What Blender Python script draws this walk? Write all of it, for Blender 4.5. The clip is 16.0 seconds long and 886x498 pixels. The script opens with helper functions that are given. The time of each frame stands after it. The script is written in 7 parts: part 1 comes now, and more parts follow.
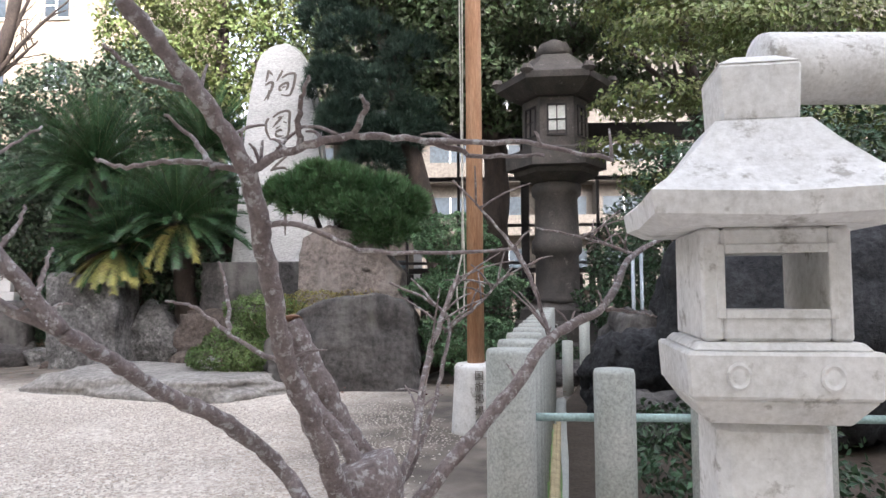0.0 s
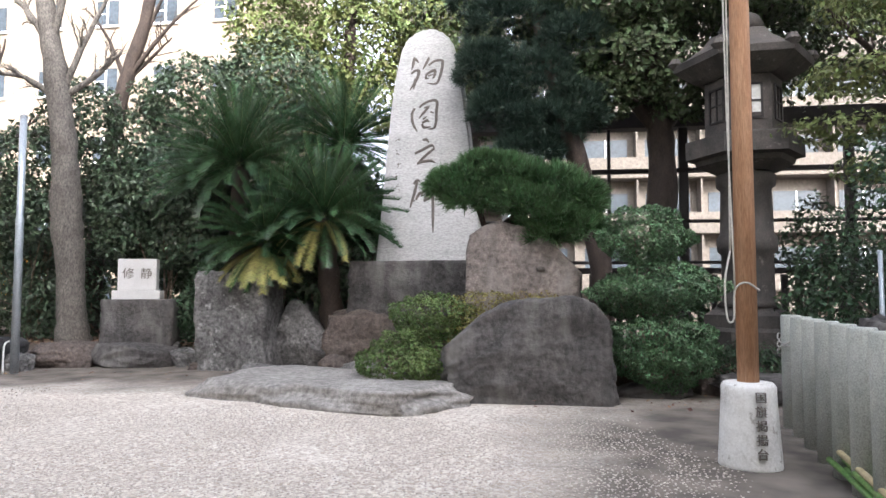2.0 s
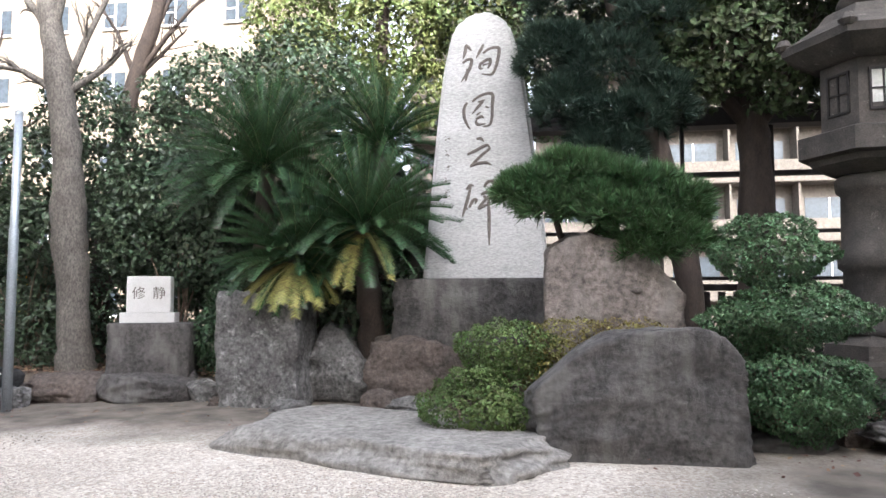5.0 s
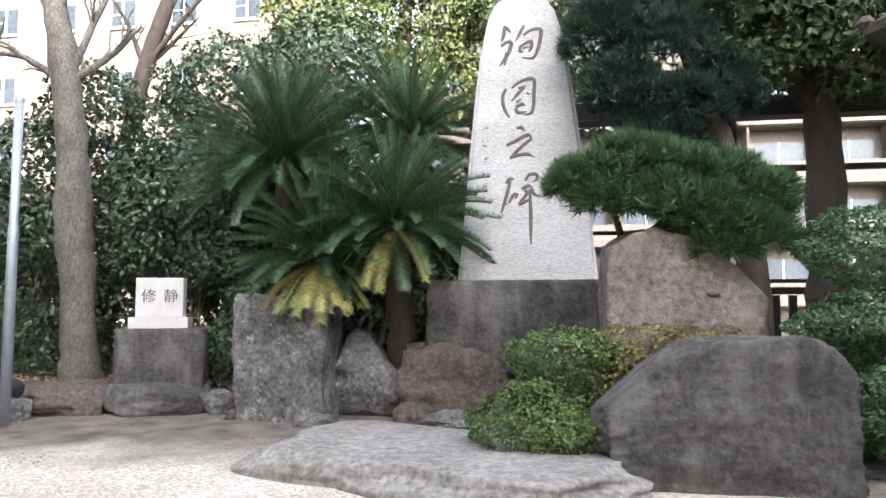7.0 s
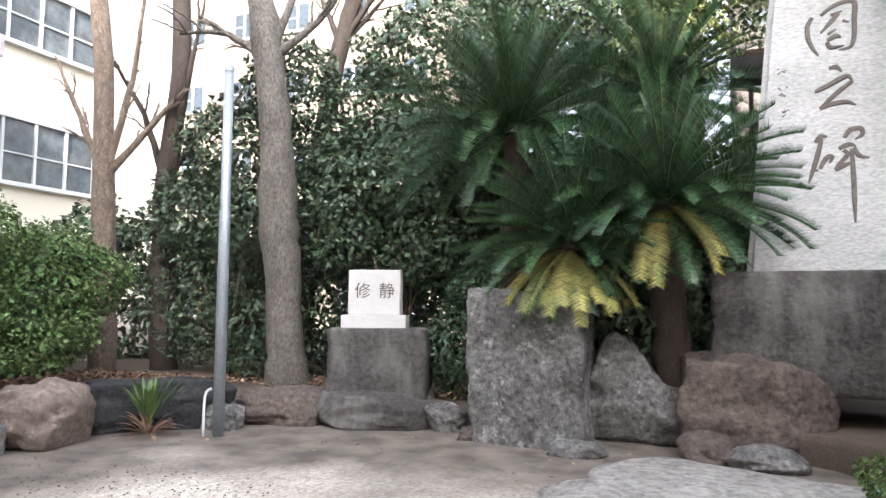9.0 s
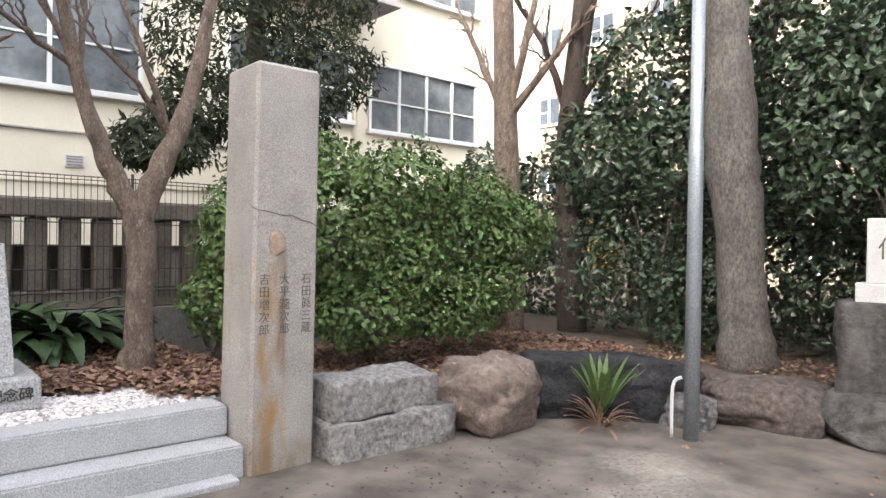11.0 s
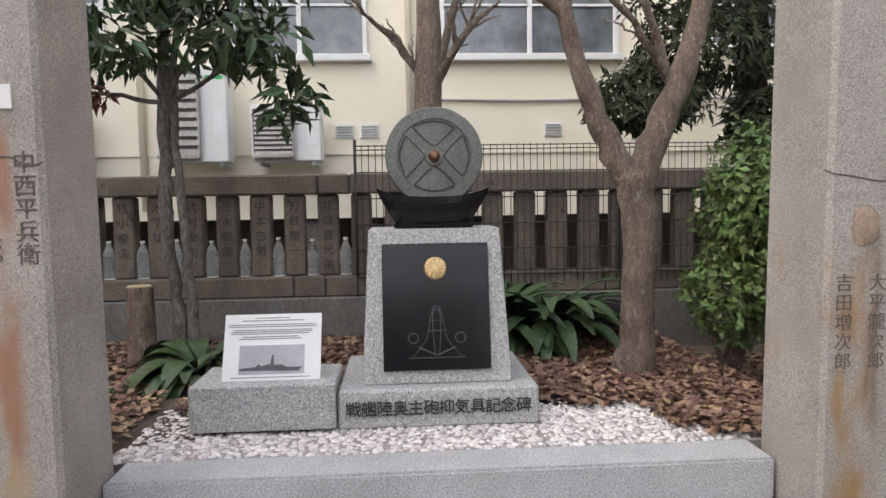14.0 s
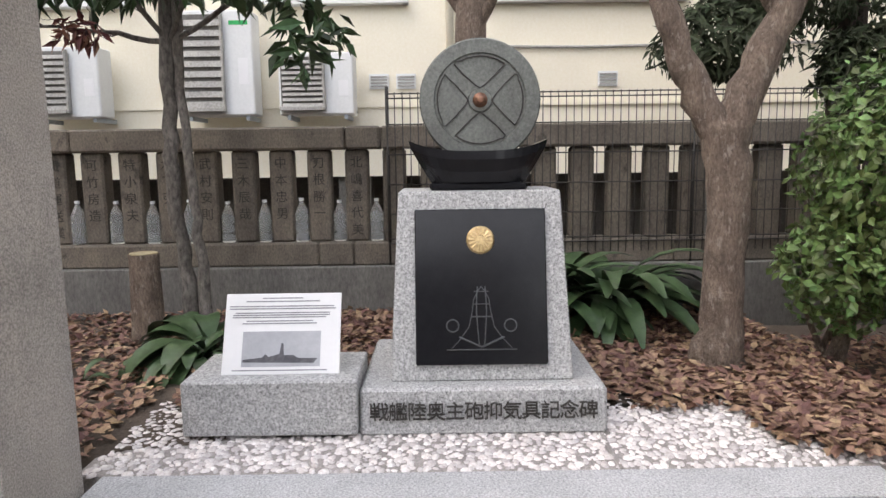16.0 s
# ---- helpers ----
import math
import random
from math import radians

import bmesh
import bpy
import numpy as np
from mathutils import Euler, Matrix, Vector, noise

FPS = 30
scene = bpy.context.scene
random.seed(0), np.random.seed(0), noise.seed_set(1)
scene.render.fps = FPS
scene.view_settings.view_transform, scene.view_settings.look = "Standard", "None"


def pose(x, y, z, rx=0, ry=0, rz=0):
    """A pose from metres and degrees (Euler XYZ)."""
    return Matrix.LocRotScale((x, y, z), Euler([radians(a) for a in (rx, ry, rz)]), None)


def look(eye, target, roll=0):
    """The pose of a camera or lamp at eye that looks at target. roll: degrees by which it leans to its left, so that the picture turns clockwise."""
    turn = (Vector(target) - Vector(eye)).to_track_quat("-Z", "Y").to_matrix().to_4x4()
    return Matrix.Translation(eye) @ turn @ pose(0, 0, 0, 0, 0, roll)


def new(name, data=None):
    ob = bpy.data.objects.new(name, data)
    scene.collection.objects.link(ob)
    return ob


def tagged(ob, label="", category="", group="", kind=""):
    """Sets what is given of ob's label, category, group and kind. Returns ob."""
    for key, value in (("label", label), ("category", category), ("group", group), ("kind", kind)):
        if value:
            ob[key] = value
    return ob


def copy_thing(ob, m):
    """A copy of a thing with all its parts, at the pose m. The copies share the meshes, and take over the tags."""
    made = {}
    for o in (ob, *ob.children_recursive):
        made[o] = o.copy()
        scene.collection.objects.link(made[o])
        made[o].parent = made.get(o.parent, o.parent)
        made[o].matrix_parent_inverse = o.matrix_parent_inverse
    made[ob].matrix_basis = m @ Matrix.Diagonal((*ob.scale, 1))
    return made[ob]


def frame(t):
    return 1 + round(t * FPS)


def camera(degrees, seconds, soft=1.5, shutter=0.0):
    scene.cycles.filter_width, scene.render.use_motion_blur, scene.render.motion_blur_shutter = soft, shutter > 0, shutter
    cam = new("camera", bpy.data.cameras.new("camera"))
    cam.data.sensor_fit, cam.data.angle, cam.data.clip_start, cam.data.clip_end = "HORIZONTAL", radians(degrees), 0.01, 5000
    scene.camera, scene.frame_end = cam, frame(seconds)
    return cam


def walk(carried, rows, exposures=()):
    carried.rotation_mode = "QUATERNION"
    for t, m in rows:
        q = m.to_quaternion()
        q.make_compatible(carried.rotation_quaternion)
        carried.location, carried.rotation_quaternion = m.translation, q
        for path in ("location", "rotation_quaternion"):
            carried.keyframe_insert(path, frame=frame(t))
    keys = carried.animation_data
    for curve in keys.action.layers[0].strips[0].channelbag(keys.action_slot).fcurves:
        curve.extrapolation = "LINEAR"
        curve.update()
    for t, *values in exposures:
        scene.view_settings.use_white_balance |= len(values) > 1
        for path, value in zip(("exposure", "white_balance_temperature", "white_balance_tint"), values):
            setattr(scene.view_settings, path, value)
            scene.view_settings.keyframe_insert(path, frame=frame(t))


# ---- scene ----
cam = camera(66.4, 16.0, soft=1.5)
# seconds, eye x y z, yaw, pitch, roll
PATH = [
    (0, 0.038, -0.213, 1.084, 2.05, 3.375, -0.37),
    (0.2, -0.088, -0.151, 1.110, 3.085, 3.257, -0.25),
    (0.5, -0.286, -0.103, 1.105, 4.92, 3.284, -0.29),
    (1, -0.674, -0.037, 1.1, 6.37, 3.35, -0.01),
    (1.5, -0.946, 0.204, 1.085, 7.74, 3.43, 0.01),
    (2, -1.21, 0.425, 1.109, 8.15, 3.36, 0.04),
    (2.5, -1.407, 0.668, 1.15, 8.53, 3.41, 0.06),
    (3, -1.559, 0.923, 1.217, 8.76, 3.43, 0.0),
    (3.5, -1.759, 1.163, 1.262, 8.97, 3.42, -0.02),
    (4, -1.912, 1.358, 1.276, 8.57, 3.61, -0.07),
    (6.5, -2.276, 2.006, 1.276, 8.83, 4.39, -0.09),
    (7, -2.506, 2.248, 1.265, 9.03, 4.43, -0.01),
    (7.5, -2.796, 2.534, 1.229, 9.61, 4.4, 0.11),
    (8, -3.093, 2.882, 1.232, 10.95, 4.39, 0.19),
    (8.2, -3.229, 2.97, 1.205, 12.25, 4.43, 0.2),
    (10.3, -5.003, 4.104, 1.317, 40.7, 2.25, 0.7),
    (10.5, -5.172, 4.135, 1.32, 43.11, 1.62, 0.69),
    (11, -5.64, 4.16, 1.331, 49.43, -0.59, 0.85),
    (11.5, -5.975, 4.231, 1.315, 58.84, -2.64, 0.15),
    (12, -6.328, 4.198, 1.348, 69.52, -4.4, -0.38),
    (12.5, -6.608, 4.189, 1.384, 76.79, -4.56, -0.67),
    (13, -6.791, 4.292, 1.411, 81.78, -4.43, -0.97),
    (13.5, -6.84, 4.292, 1.417, 84.94, -4.09, -0.97),
    (14, -6.858, 4.292, 1.423, 86.53, -4.04, -0.92),
    (14.5, -6.893, 4.264, 1.411, 88.36, -4.14, -0.85),
    (15, -7.026, 4.261, 1.389, 89.1, -5.35, -0.79),
    (15.5, -7.278, 4.318, 1.406, 89.66, -6.64, -0.76),
    (16, -7.493, 4.299, 1.414, 89.86, -7.53, -0.78),
]
walk(cam, [(t, pose(x, y, z, 90 + pitch, -roll, yaw)) for t, x, y, z, yaw, pitch, roll in PATH], exposures=[(0.0, 2.4, 6200, 14), (4.0, 2.46, 6150, 12), (8.0, 2.75, 6150, 12), (10.5, 2.68, 6450, 12), (11.5, 2.65, 6600, 13), (12.2, 2.27, 6600, 13), (13.0, 2.27, 6650, 13), (14.5, 2.35, 6750, 14), (16.0, 2.6, 6750, 14)])

# ---- light ----
world = bpy.data.worlds.new("sky")
scene.world = world
world.use_nodes = True
wn, wl = world.node_tree.nodes, world.node_tree.links
sky = wn.new("ShaderNodeTexSky")
sky.sky_type = "NISHITA"
sky.sun_disc = False
sky.sun_elevation, sky.sun_rotation = radians(30), radians(160)
sky.air_density, sky.dust_density = 1.0, 4.0
veil = wn.new("ShaderNodeHueSaturation")
veil.inputs["Saturation"].default_value = 0.35
wl.new(sky.outputs[0], veil.inputs["Color"])
wl.new(veil.outputs[0], wn["Background"].inputs[0])
wn["Background"].inputs[1].default_value = 0.15
sun = new("sun", bpy.data.lights.new("sun", "SUN"))
sun.data.energy, sun.data.angle, sun.data.color = 1.5, radians(4), (1.0, 0.95, 0.88)
sun.matrix_world = look((3.4, -9.4, 5.8), (0, 0, 0))


# ---- materials ----
def mat(name, a, b=None, rough=0.85, scale=6.0, fine=60.0, bump=0.3, metal=0.0, spot=None, spot_at=0.6, stretch=(1, 1, 1), vary=0.0, spec=0.4, grain_mix=0.32, deep=0.02, streak=None):
    """Two colours mixed by a coarse and a fine noise, a third colour in spots, fine relief."""
    m = bpy.data.materials.new(name)
    m.use_nodes = True
    n, l = m.node_tree.nodes, m.node_tree.links
    bsdf = n["Principled BSDF"]
    bsdf.inputs["Roughness"].default_value, bsdf.inputs["Metallic"].default_value = rough, metal
    bsdf.inputs["Specular IOR Level"].default_value = spec
    b = b or tuple(c * 0.7 for c in a)
    co = n.new("ShaderNodeNewGeometry")
    mp = n.new("ShaderNodeMapping")
    mp.inputs["Scale"].default_value = stretch
    l.new(co.outputs["Position"], mp.inputs["Vector"])

    def nz(s, detail=4.0, r=0.6):
        t = n.new("ShaderNodeTexNoise")
        t.inputs["Scale"].default_value, t.inputs["Detail"].default_value, t.inputs["Roughness"].default_value = s, detail, r
        l.new(mp.outputs[0], t.inputs["Vector"])
        return t.outputs["Fac"]

    def ramp(f, lo, hi):
        r = n.new("ShaderNodeMapRange")
        r.inputs["From Min"].default_value, r.inputs["From Max"].default_value = lo, hi
        l.new(f, r.inputs["Value"])
        return r.outputs[0]

    def mix(f, x, y):
        k = n.new("ShaderNodeMix")
        k.data_type = "RGBA"
        l.new(f, k.inputs[0])
        for i, v in ((6, x), (7, y)):
            if isinstance(v, tuple):
                k.inputs[i].default_value = (*v, 1)
            else:
                l.new(v, k.inputs[i])
        return k.outputs[2]

    coarse, grain = nz(scale, 12.0, 0.66), nz(fine, 8.0, 0.68)
    col = mix(ramp(coarse, 0.35, 0.65), a, b)
    dark = n.new("ShaderNodeMix")
    dark.data_type, dark.blend_type = "RGBA", "OVERLAY"
    dark.inputs[0].default_value = grain_mix
    l.new(col, dark.inputs[6])
    l.new(ramp(grain, 0.32, 0.68), dark.inputs[7])
    col = dark.outputs[2]
    if spot:
        col = mix(ramp(nz(scale * 2.3, 6.0, 0.7), spot_at, spot_at + 0.08), col, spot)
    if streak:
        sm = n.new("ShaderNodeMapping")
        sm.inputs["Scale"].default_value = (1, 1, 0.28)
        l.new(co.outputs["Position"], sm.inputs["Vector"])
        st = n.new("ShaderNodeTexNoise")
        st.inputs["Scale"].default_value, st.inputs["Detail"].default_value = 4.2, 7.0
        l.new(sm.outputs[0], st.inputs["Vector"])
        col = mix(ramp(st.outputs["Fac"], 0.50, 0.73), col, streak)
    if vary:
        info = n.new("ShaderNodeNewGeometry")
        hsv = n.new("ShaderNodeHueSaturation")
        r = n.new("ShaderNodeMapRange")
        r.inputs["To Min"].default_value, r.inputs["To Max"].default_value = 1 - vary, 1 + vary
        l.new(info.outputs["Random Per Island"], r.inputs["Value"])
        l.new(r.outputs[0], hsv.inputs["Value"])
        h = n.new("ShaderNodeMapRange")
        h.inputs["To Min"].default_value, h.inputs["To Max"].default_value = 0.5 - vary * 0.06, 0.5 + vary * 0.06
        l.new(info.outputs["Random Per Island"], h.inputs["Value"])
        l.new(h.outputs[0], hsv.inputs["Hue"])
        l.new(col, hsv.inputs["Color"])
        col = hsv.outputs[0]
    l.new(col, bsdf.inputs["Base Color"])
    if bump:
        bp = n.new("ShaderNodeBump")
        bp.inputs["Strength"].default_value, bp.inputs["Distance"].default_value = bump, deep
        add = n.new("ShaderNodeMath")
        add.operation = "MULTIPLY_ADD"
        l.new(grain, add.inputs[0])
        add.inputs[1].default_value = 0.4
        l.new(coarse, add.inputs[2])
        l.new(add.outputs[0], bp.inputs["Height"])
        l.new(bp.outputs[0], bsdf.inputs["Normal"])
    return m


def leaf_mat(name, a, b, rough=0.5, vary=0.5):
    m = mat(name, a, b, rough=rough, scale=1.5, fine=25, bump=0.0, vary=vary, spec=0.35)
    bs = m.node_tree.nodes["Principled BSDF"]
    bs.inputs["Transmission Weight"].default_value = 0.0
    return m


GRANITE = mat("grey granite", (0.44, 0.445, 0.45), (0.35, 0.355, 0.355), scale=2.2, fine=130, bump=0.2, rough=0.75, grain_mix=0.5, spot=(0.27, 0.27, 0.265), spot_at=0.64)
SPECKLE = mat("speckled granite", (0.46, 0.46, 0.455), (0.30, 0.30, 0.295), scale=45, fine=110, bump=0.1, spot=(0.09, 0.09, 0.09), spot_at=0.57, rough=0.6, grain_mix=0.6)
STELE = mat("pale carved stone", (0.50, 0.50, 0.50), (0.41, 0.41, 0.405), scale=2.2, fine=45, bump=0.55, stretch=(0.5, 1, 1.4), grain_mix=0.3)
DARKROCK = mat("dark weathered rock", (0.062, 0.058, 0.058), (0.118, 0.110, 0.105), scale=2.0, fine=20, bump=1.0, grain_mix=0.45, spot=(0.05, 0.048, 0.048), spot_at=0.62, streak=(0.20, 0.19, 0.18), deep=0.05, spec=0.2)
GREYROCK = mat("grey rock", (0.21, 0.205, 0.20), (0.105, 0.10, 0.098), scale=2.6, fine=20, bump=1.0, spec=0.2, grain_mix=0.6, spot=(0.38, 0.375, 0.365), spot_at=0.58, deep=0.07)
BROWNROCK = mat("brown rock", (0.15, 0.12, 0.105), (0.085, 0.072, 0.066), scale=2.6, fine=20, bump=1.0, spec=0.2, grain_mix=0.5, spot=(0.25, 0.225, 0.205), spot_at=0.64, deep=0.05)
PINKROCK = mat("pale pinkish rock", (0.27, 0.23, 0.208), (0.18, 0.155, 0.142), scale=2.2, fine=18, bump=1.0, spec=0.2, grain_mix=0.5, spot=(0.10, 0.088, 0.082), spot_at=0.62, streak=(0.32, 0.29, 0.27), deep=0.05)
BLACKROCK = mat("black rock", (0.026, 0.027, 0.029), (0.06, 0.06, 0.063), scale=4, fine=25, bump=1.0, grain_mix=0.5, deep=0.05, spec=0.12)
OLDSTONE = mat("weathered lantern stone", (0.105, 0.092, 0.082), (0.055, 0.05, 0.047), scale=4, fine=60, bump=0.6, spot=(0.21, 0.19, 0.17), spot_at=0.62)
LANTERN = mat("pale lantern stone", (0.74, 0.73, 0.71), (0.58, 0.57, 0.55), scale=5, fine=60, bump=0.4, grain_mix=0.3, spot=(0.36, 0.34, 0.31), spot_at=0.57, deep=0.012)
POST = mat("concrete post", (0.42, 0.43, 0.40), (0.34, 0.36, 0.33), scale=5, fine=110, bump=0.25)
PILLAR = mat("weathered stone pillar", (0.40, 0.375, 0.345), (0.30, 0.28, 0.26), scale=2.6, fine=150, bump=0.4, spot=(0.22, 0.205, 0.19), spot_at=0.64, grain_mix=0.5)


def stain(m, colour, y0, half, z_low, z_high, most=0.8):
    """A run of colour down one face of a pillar: a wavering band about y0 between two heights."""
    n, l = m.node_tree.nodes, m.node_tree.links
    b = n["Principled BSDF"]
    old = b.inputs["Base Color"].links[0].from_socket
    geo = n.new("ShaderNodeNewGeometry")
    sep = n.new("ShaderNodeSeparateXYZ")
    l.new(geo.outputs["Position"], sep.inputs[0])
    nz = n.new("ShaderNodeTexNoise")
    nz.inputs["Scale"].default_value, nz.inputs["Detail"].default_value = 9.0, 8.0
    mp = n.new("ShaderNodeMapping")
    mp.inputs["Scale"].default_value = (1, 1, 0.3)
    l.new(geo.outputs["Position"], mp.inputs["Vector"])
    l.new(mp.outputs[0], nz.inputs["Vector"])

    def mth(op, *args):
        k = n.new("ShaderNodeMath")
        k.operation, k.use_clamp = op, op == "MULTIPLY"
        for i, v in enumerate(args):
            if isinstance(v, (int, float)):
                k.inputs[i].default_value = v
            else:
                l.new(v, k.inputs[i])
        return k.outputs[0]

    def ease(v, lo, hi):
        r = n.new("ShaderNodeMapRange")
        r.interpolation_type = "SMOOTHSTEP"
        r.inputs["From Min"].default_value, r.inputs["From Max"].default_value = lo, hi
        l.new(v, r.inputs["Value"])
        return r.outputs[0]

    wave = mth("MULTIPLY_ADD", nz.outputs["Fac"], half * 1.6, -half * 0.8)
    off = mth("ABSOLUTE", mth("ADD", mth("SUBTRACT", sep.outputs["Y"], y0), wave), 0.0)
    band = ease(mth("SUBTRACT", half, off), 0.0, half * 0.8)
    tall = mth("MULTIPLY", ease(mth("SUBTRACT", z_high, sep.outputs["Z"]), 0.0, 0.12), ease(mth("SUBTRACT", sep.outputs["Z"], z_low), -0.1, 0.1))
    patch = ease(nz.outputs["Fac"], 0.30, 0.62)
    fac = mth("MULTIPLY", mth("MULTIPLY", band, tall), mth("MULTIPLY", patch, most))
    k = n.new("ShaderNodeMix")
    k.data_type = "RGBA"
    l.new(fac, k.inputs[0])
    l.new(old, k.inputs[6])
    k.inputs[7].default_value = (*colour, 1)
    l.new(k.outputs[2], b.inputs["Base Color"])
    return m


PILLAR_R = stain(stain(stain(PILLAR.copy(), (0.33, 0.20, 0.09), 5.93, 0.12, -0.1, 1.28, 1.0), (0.13, 0.09, 0.06), 5.99, 0.05, 0.55, 1.36, 0.8), (0.22, 0.15, 0.085), 6.0, 0.3, -0.1, 0.22, 0.8)
PILLAR_L = stain(stain(stain(stain(PILLAR.copy(), (0.42, 0.33, 0.23), 2.84, 0.24, -0.1, 1.9, 0.7), (0.33, 0.17, 0.11), 2.965, 0.06, 0.55, 1.74, 0.95), (0.45, 0.29, 0.12), 2.86, 0.22, 0.25, 0.62, 0.9), (0.11, 0.10, 0.085), 2.95, 0.22, -0.1, 0.36, 0.95)
FENCE = mat("dark weathered stone fence", (0.175, 0.148, 0.118), (0.105, 0.09, 0.075), scale=4, fine=90, bump=0.6, stretch=(1, 1, 0.6), spot=(0.06, 0.053, 0.045), spot_at=0.60, grain_mix=0.35)
WALLBASE = mat("grey concrete base", (0.165, 0.158, 0.145), (0.11, 0.105, 0.098), scale=3, fine=60, bump=0.25, spot=(0.32, 0.31, 0.30), spot_at=0.68, stretch=(1, 1, 0.4))
SOIL = mat("soil", (0.11, 0.085, 0.065), (0.075, 0.058, 0.045), scale=5, fine=50, bump=0.9)
BARK = mat("brown flaking bark", (0.32, 0.245, 0.19), (0.17, 0.125, 0.10), scale=15, fine=90, bump=1.0, stretch=(1, 1, 0.45), spot=(0.42, 0.345, 0.285), spot_at=0.56, grain_mix=0.4, deep=0.09)
GREYBARK = mat("grey bark", (0.165, 0.148, 0.132), (0.095, 0.085, 0.075), scale=7, fine=45, bump=0.9, grain_mix=0.6, stretch=(1, 1, 0.5))
DARKBARK = mat("dark bark", (0.075, 0.055, 0.045), (0.045, 0.035, 0.03), scale=10, fine=60, bump=0.9, stretch=(1, 1, 0.4))
TWIG = mat("mottled young bark", (0.25, 0.21, 0.20), (0.155, 0.12, 0.115), scale=30, fine=160, bump=0.6, spot=(0.42, 0.40, 0.39), spot_at=0.53, rough=0.75)
BLACK = mat("polished black granite", (0.010, 0.010, 0.012), (0.013, 0.013, 0.015), rough=0.16, scale=20, fine=300, bump=0.0, spec=0.28)
SLABROCK = mat("pale slab stone", (0.33, 0.31, 0.29), (0.23, 0.215, 0.20), scale=1.6, fine=18, bump=0.9, grain_mix=0.5, spot=(0.17, 0.155, 0.14), spot_at=0.61, deep=0.05)
BRONZE = mat("weathered bronze", (0.17, 0.18, 0.165), (0.12, 0.125, 0.115), rough=0.55, metal=0.35, scale=8, fine=80, bump=0.15)
COPPER = mat("worn copper", (0.36, 0.20, 0.14), rough=0.4, metal=0.8, scale=20, fine=90, bump=0.05)
GOLD = mat("gold", (0.60, 0.45, 0.24), (0.50, 0.36, 0.18), rough=0.35, metal=0.9, scale=20, fine=90, bump=0.05)
INK = mat("dark letter paint", (0.05, 0.045, 0.04), rough=0.8, scale=10, fine=90, bump=0.0)
# the shade inside carved cuts is put into this dark colour
CARVED = mat("carved shadow stone", (0.11, 0.095, 0.085), (0.16, 0.14, 0.125), rough=0.9, scale=20, fine=90, bump=0.2)
PAPER = mat("white sign board", (0.78, 0.78, 0.78), (0.74, 0.74, 0.74), rough=0.5, scale=2, fine=50, bump=0.0, grain_mix=0.05)
PHOTO = mat("grey printed photograph", (0.42, 0.43, 0.45), (0.34, 0.35, 0.37), rough=0.5, scale=6, fine=60, bump=0.0, grain_mix=0.05)
CREAM = mat("cream painted wall", (0.80, 0.75, 0.615), (0.76, 0.71, 0.58), scale=0.7, fine=30, bump=0.05, rough=0.8, grain_mix=0.12)
WHITE = mat("white painted metal", (0.72, 0.73, 0.72), (0.68, 0.69, 0.68), scale=2, fine=30, bump=0.02, rough=0.5, grain_mix=0.1)
GREYMETAL = mat("grey louvre", (0.40, 0.39, 0.36), rough=0.6, scale=3, fine=40, bump=0.02)
STEEL = mat("galvanised steel", (0.42, 0.46, 0.50), (0.36, 0.40, 0.44), rough=0.45, metal=0.5, scale=8, fine=90, bump=0.03)
WIRE = mat("dark wire", (0.045, 0.04, 0.037), rough=0.6, scale=8, fine=90, bump=0.0)
RAILGREEN = mat("pale green pipe", (0.38, 0.52, 0.50), rough=0.4, scale=8, fine=90, bump=0.02)
FLAGPOLE = mat("weathered cypress pole", (0.46, 0.27, 0.16), (0.34, 0.17, 0.09), scale=6, fine=60, bump=0.3, stretch=(3, 3, 0.25), spot=(0.24, 0.11, 0.06), spot_at=0.64)
BAMBOO = mat("green bamboo", (0.10, 0.22, 0.06), (0.17, 0.26, 0.09), rough=0.4, scale=10, fine=40, bump=0.05)
STRAW = mat("dry bamboo", (0.48, 0.40, 0.24), rough=0.6, scale=10, fine=40, bump=0.05)
ROPE = mat("white rope", (0.62, 0.60, 0.54), rough=0.9, scale=30, fine=200, bump=0.3)
BEAM = mat("dark painted beam", (0.035, 0.03, 0.03), rough=0.7, scale=4, fine=40, bump=0.1)
PEBBLE = mat("white pebbles", (0.68, 0.63, 0.60), (0.58, 0.55, 0.54), rough=0.6, scale=12, fine=80, bump=0.1, vary=0.28)
MORTAR = mat("pebble mortar", (0.36, 0.33, 0.31), rough=0.9, scale=10, fine=120, bump=0.6)
LITTER = mat("dry fallen leaves", (0.27, 0.165, 0.115), (0.18, 0.10, 0.07), rough=0.7, scale=6, fine=50, bump=0.1, vary=0.55)
PLASTIC = bpy.data.materials.new("clear plastic")
PLASTIC.use_nodes = True
for key, value in (("Base Color", (0.92, 0.95, 0.94, 1)), ("Roughness", 0.05), ("Transmission Weight", 0.86), ("IOR", 1.25)):
    PLASTIC.node_tree.nodes["Principled BSDF"].inputs[key].default_value = value
GLASS = mat("window glass", (0.16, 0.18, 0.19), (0.10, 0.115, 0.125), rough=0.06, scale=0.6, fine=4, bump=0.0, spec=0.6)
LAMPGLASS = mat("frosted white pane", (0.75, 0.76, 0.72), rough=0.4, scale=4, fine=30, bump=0.0)
L_CAMELLIA = leaf_mat("glossy dark leaves", (0.050, 0.080, 0.046), (0.080, 0.110, 0.064), rough=0.28)
L_BUSH = leaf_mat("fresh green leaves", (0.078, 0.132, 0.038), (0.125, 0.178, 0.058), rough=0.4)
L_TREE = leaf_mat("canopy leaves", (0.045, 0.071, 0.030), (0.075, 0.098, 0.041), rough=0.5)
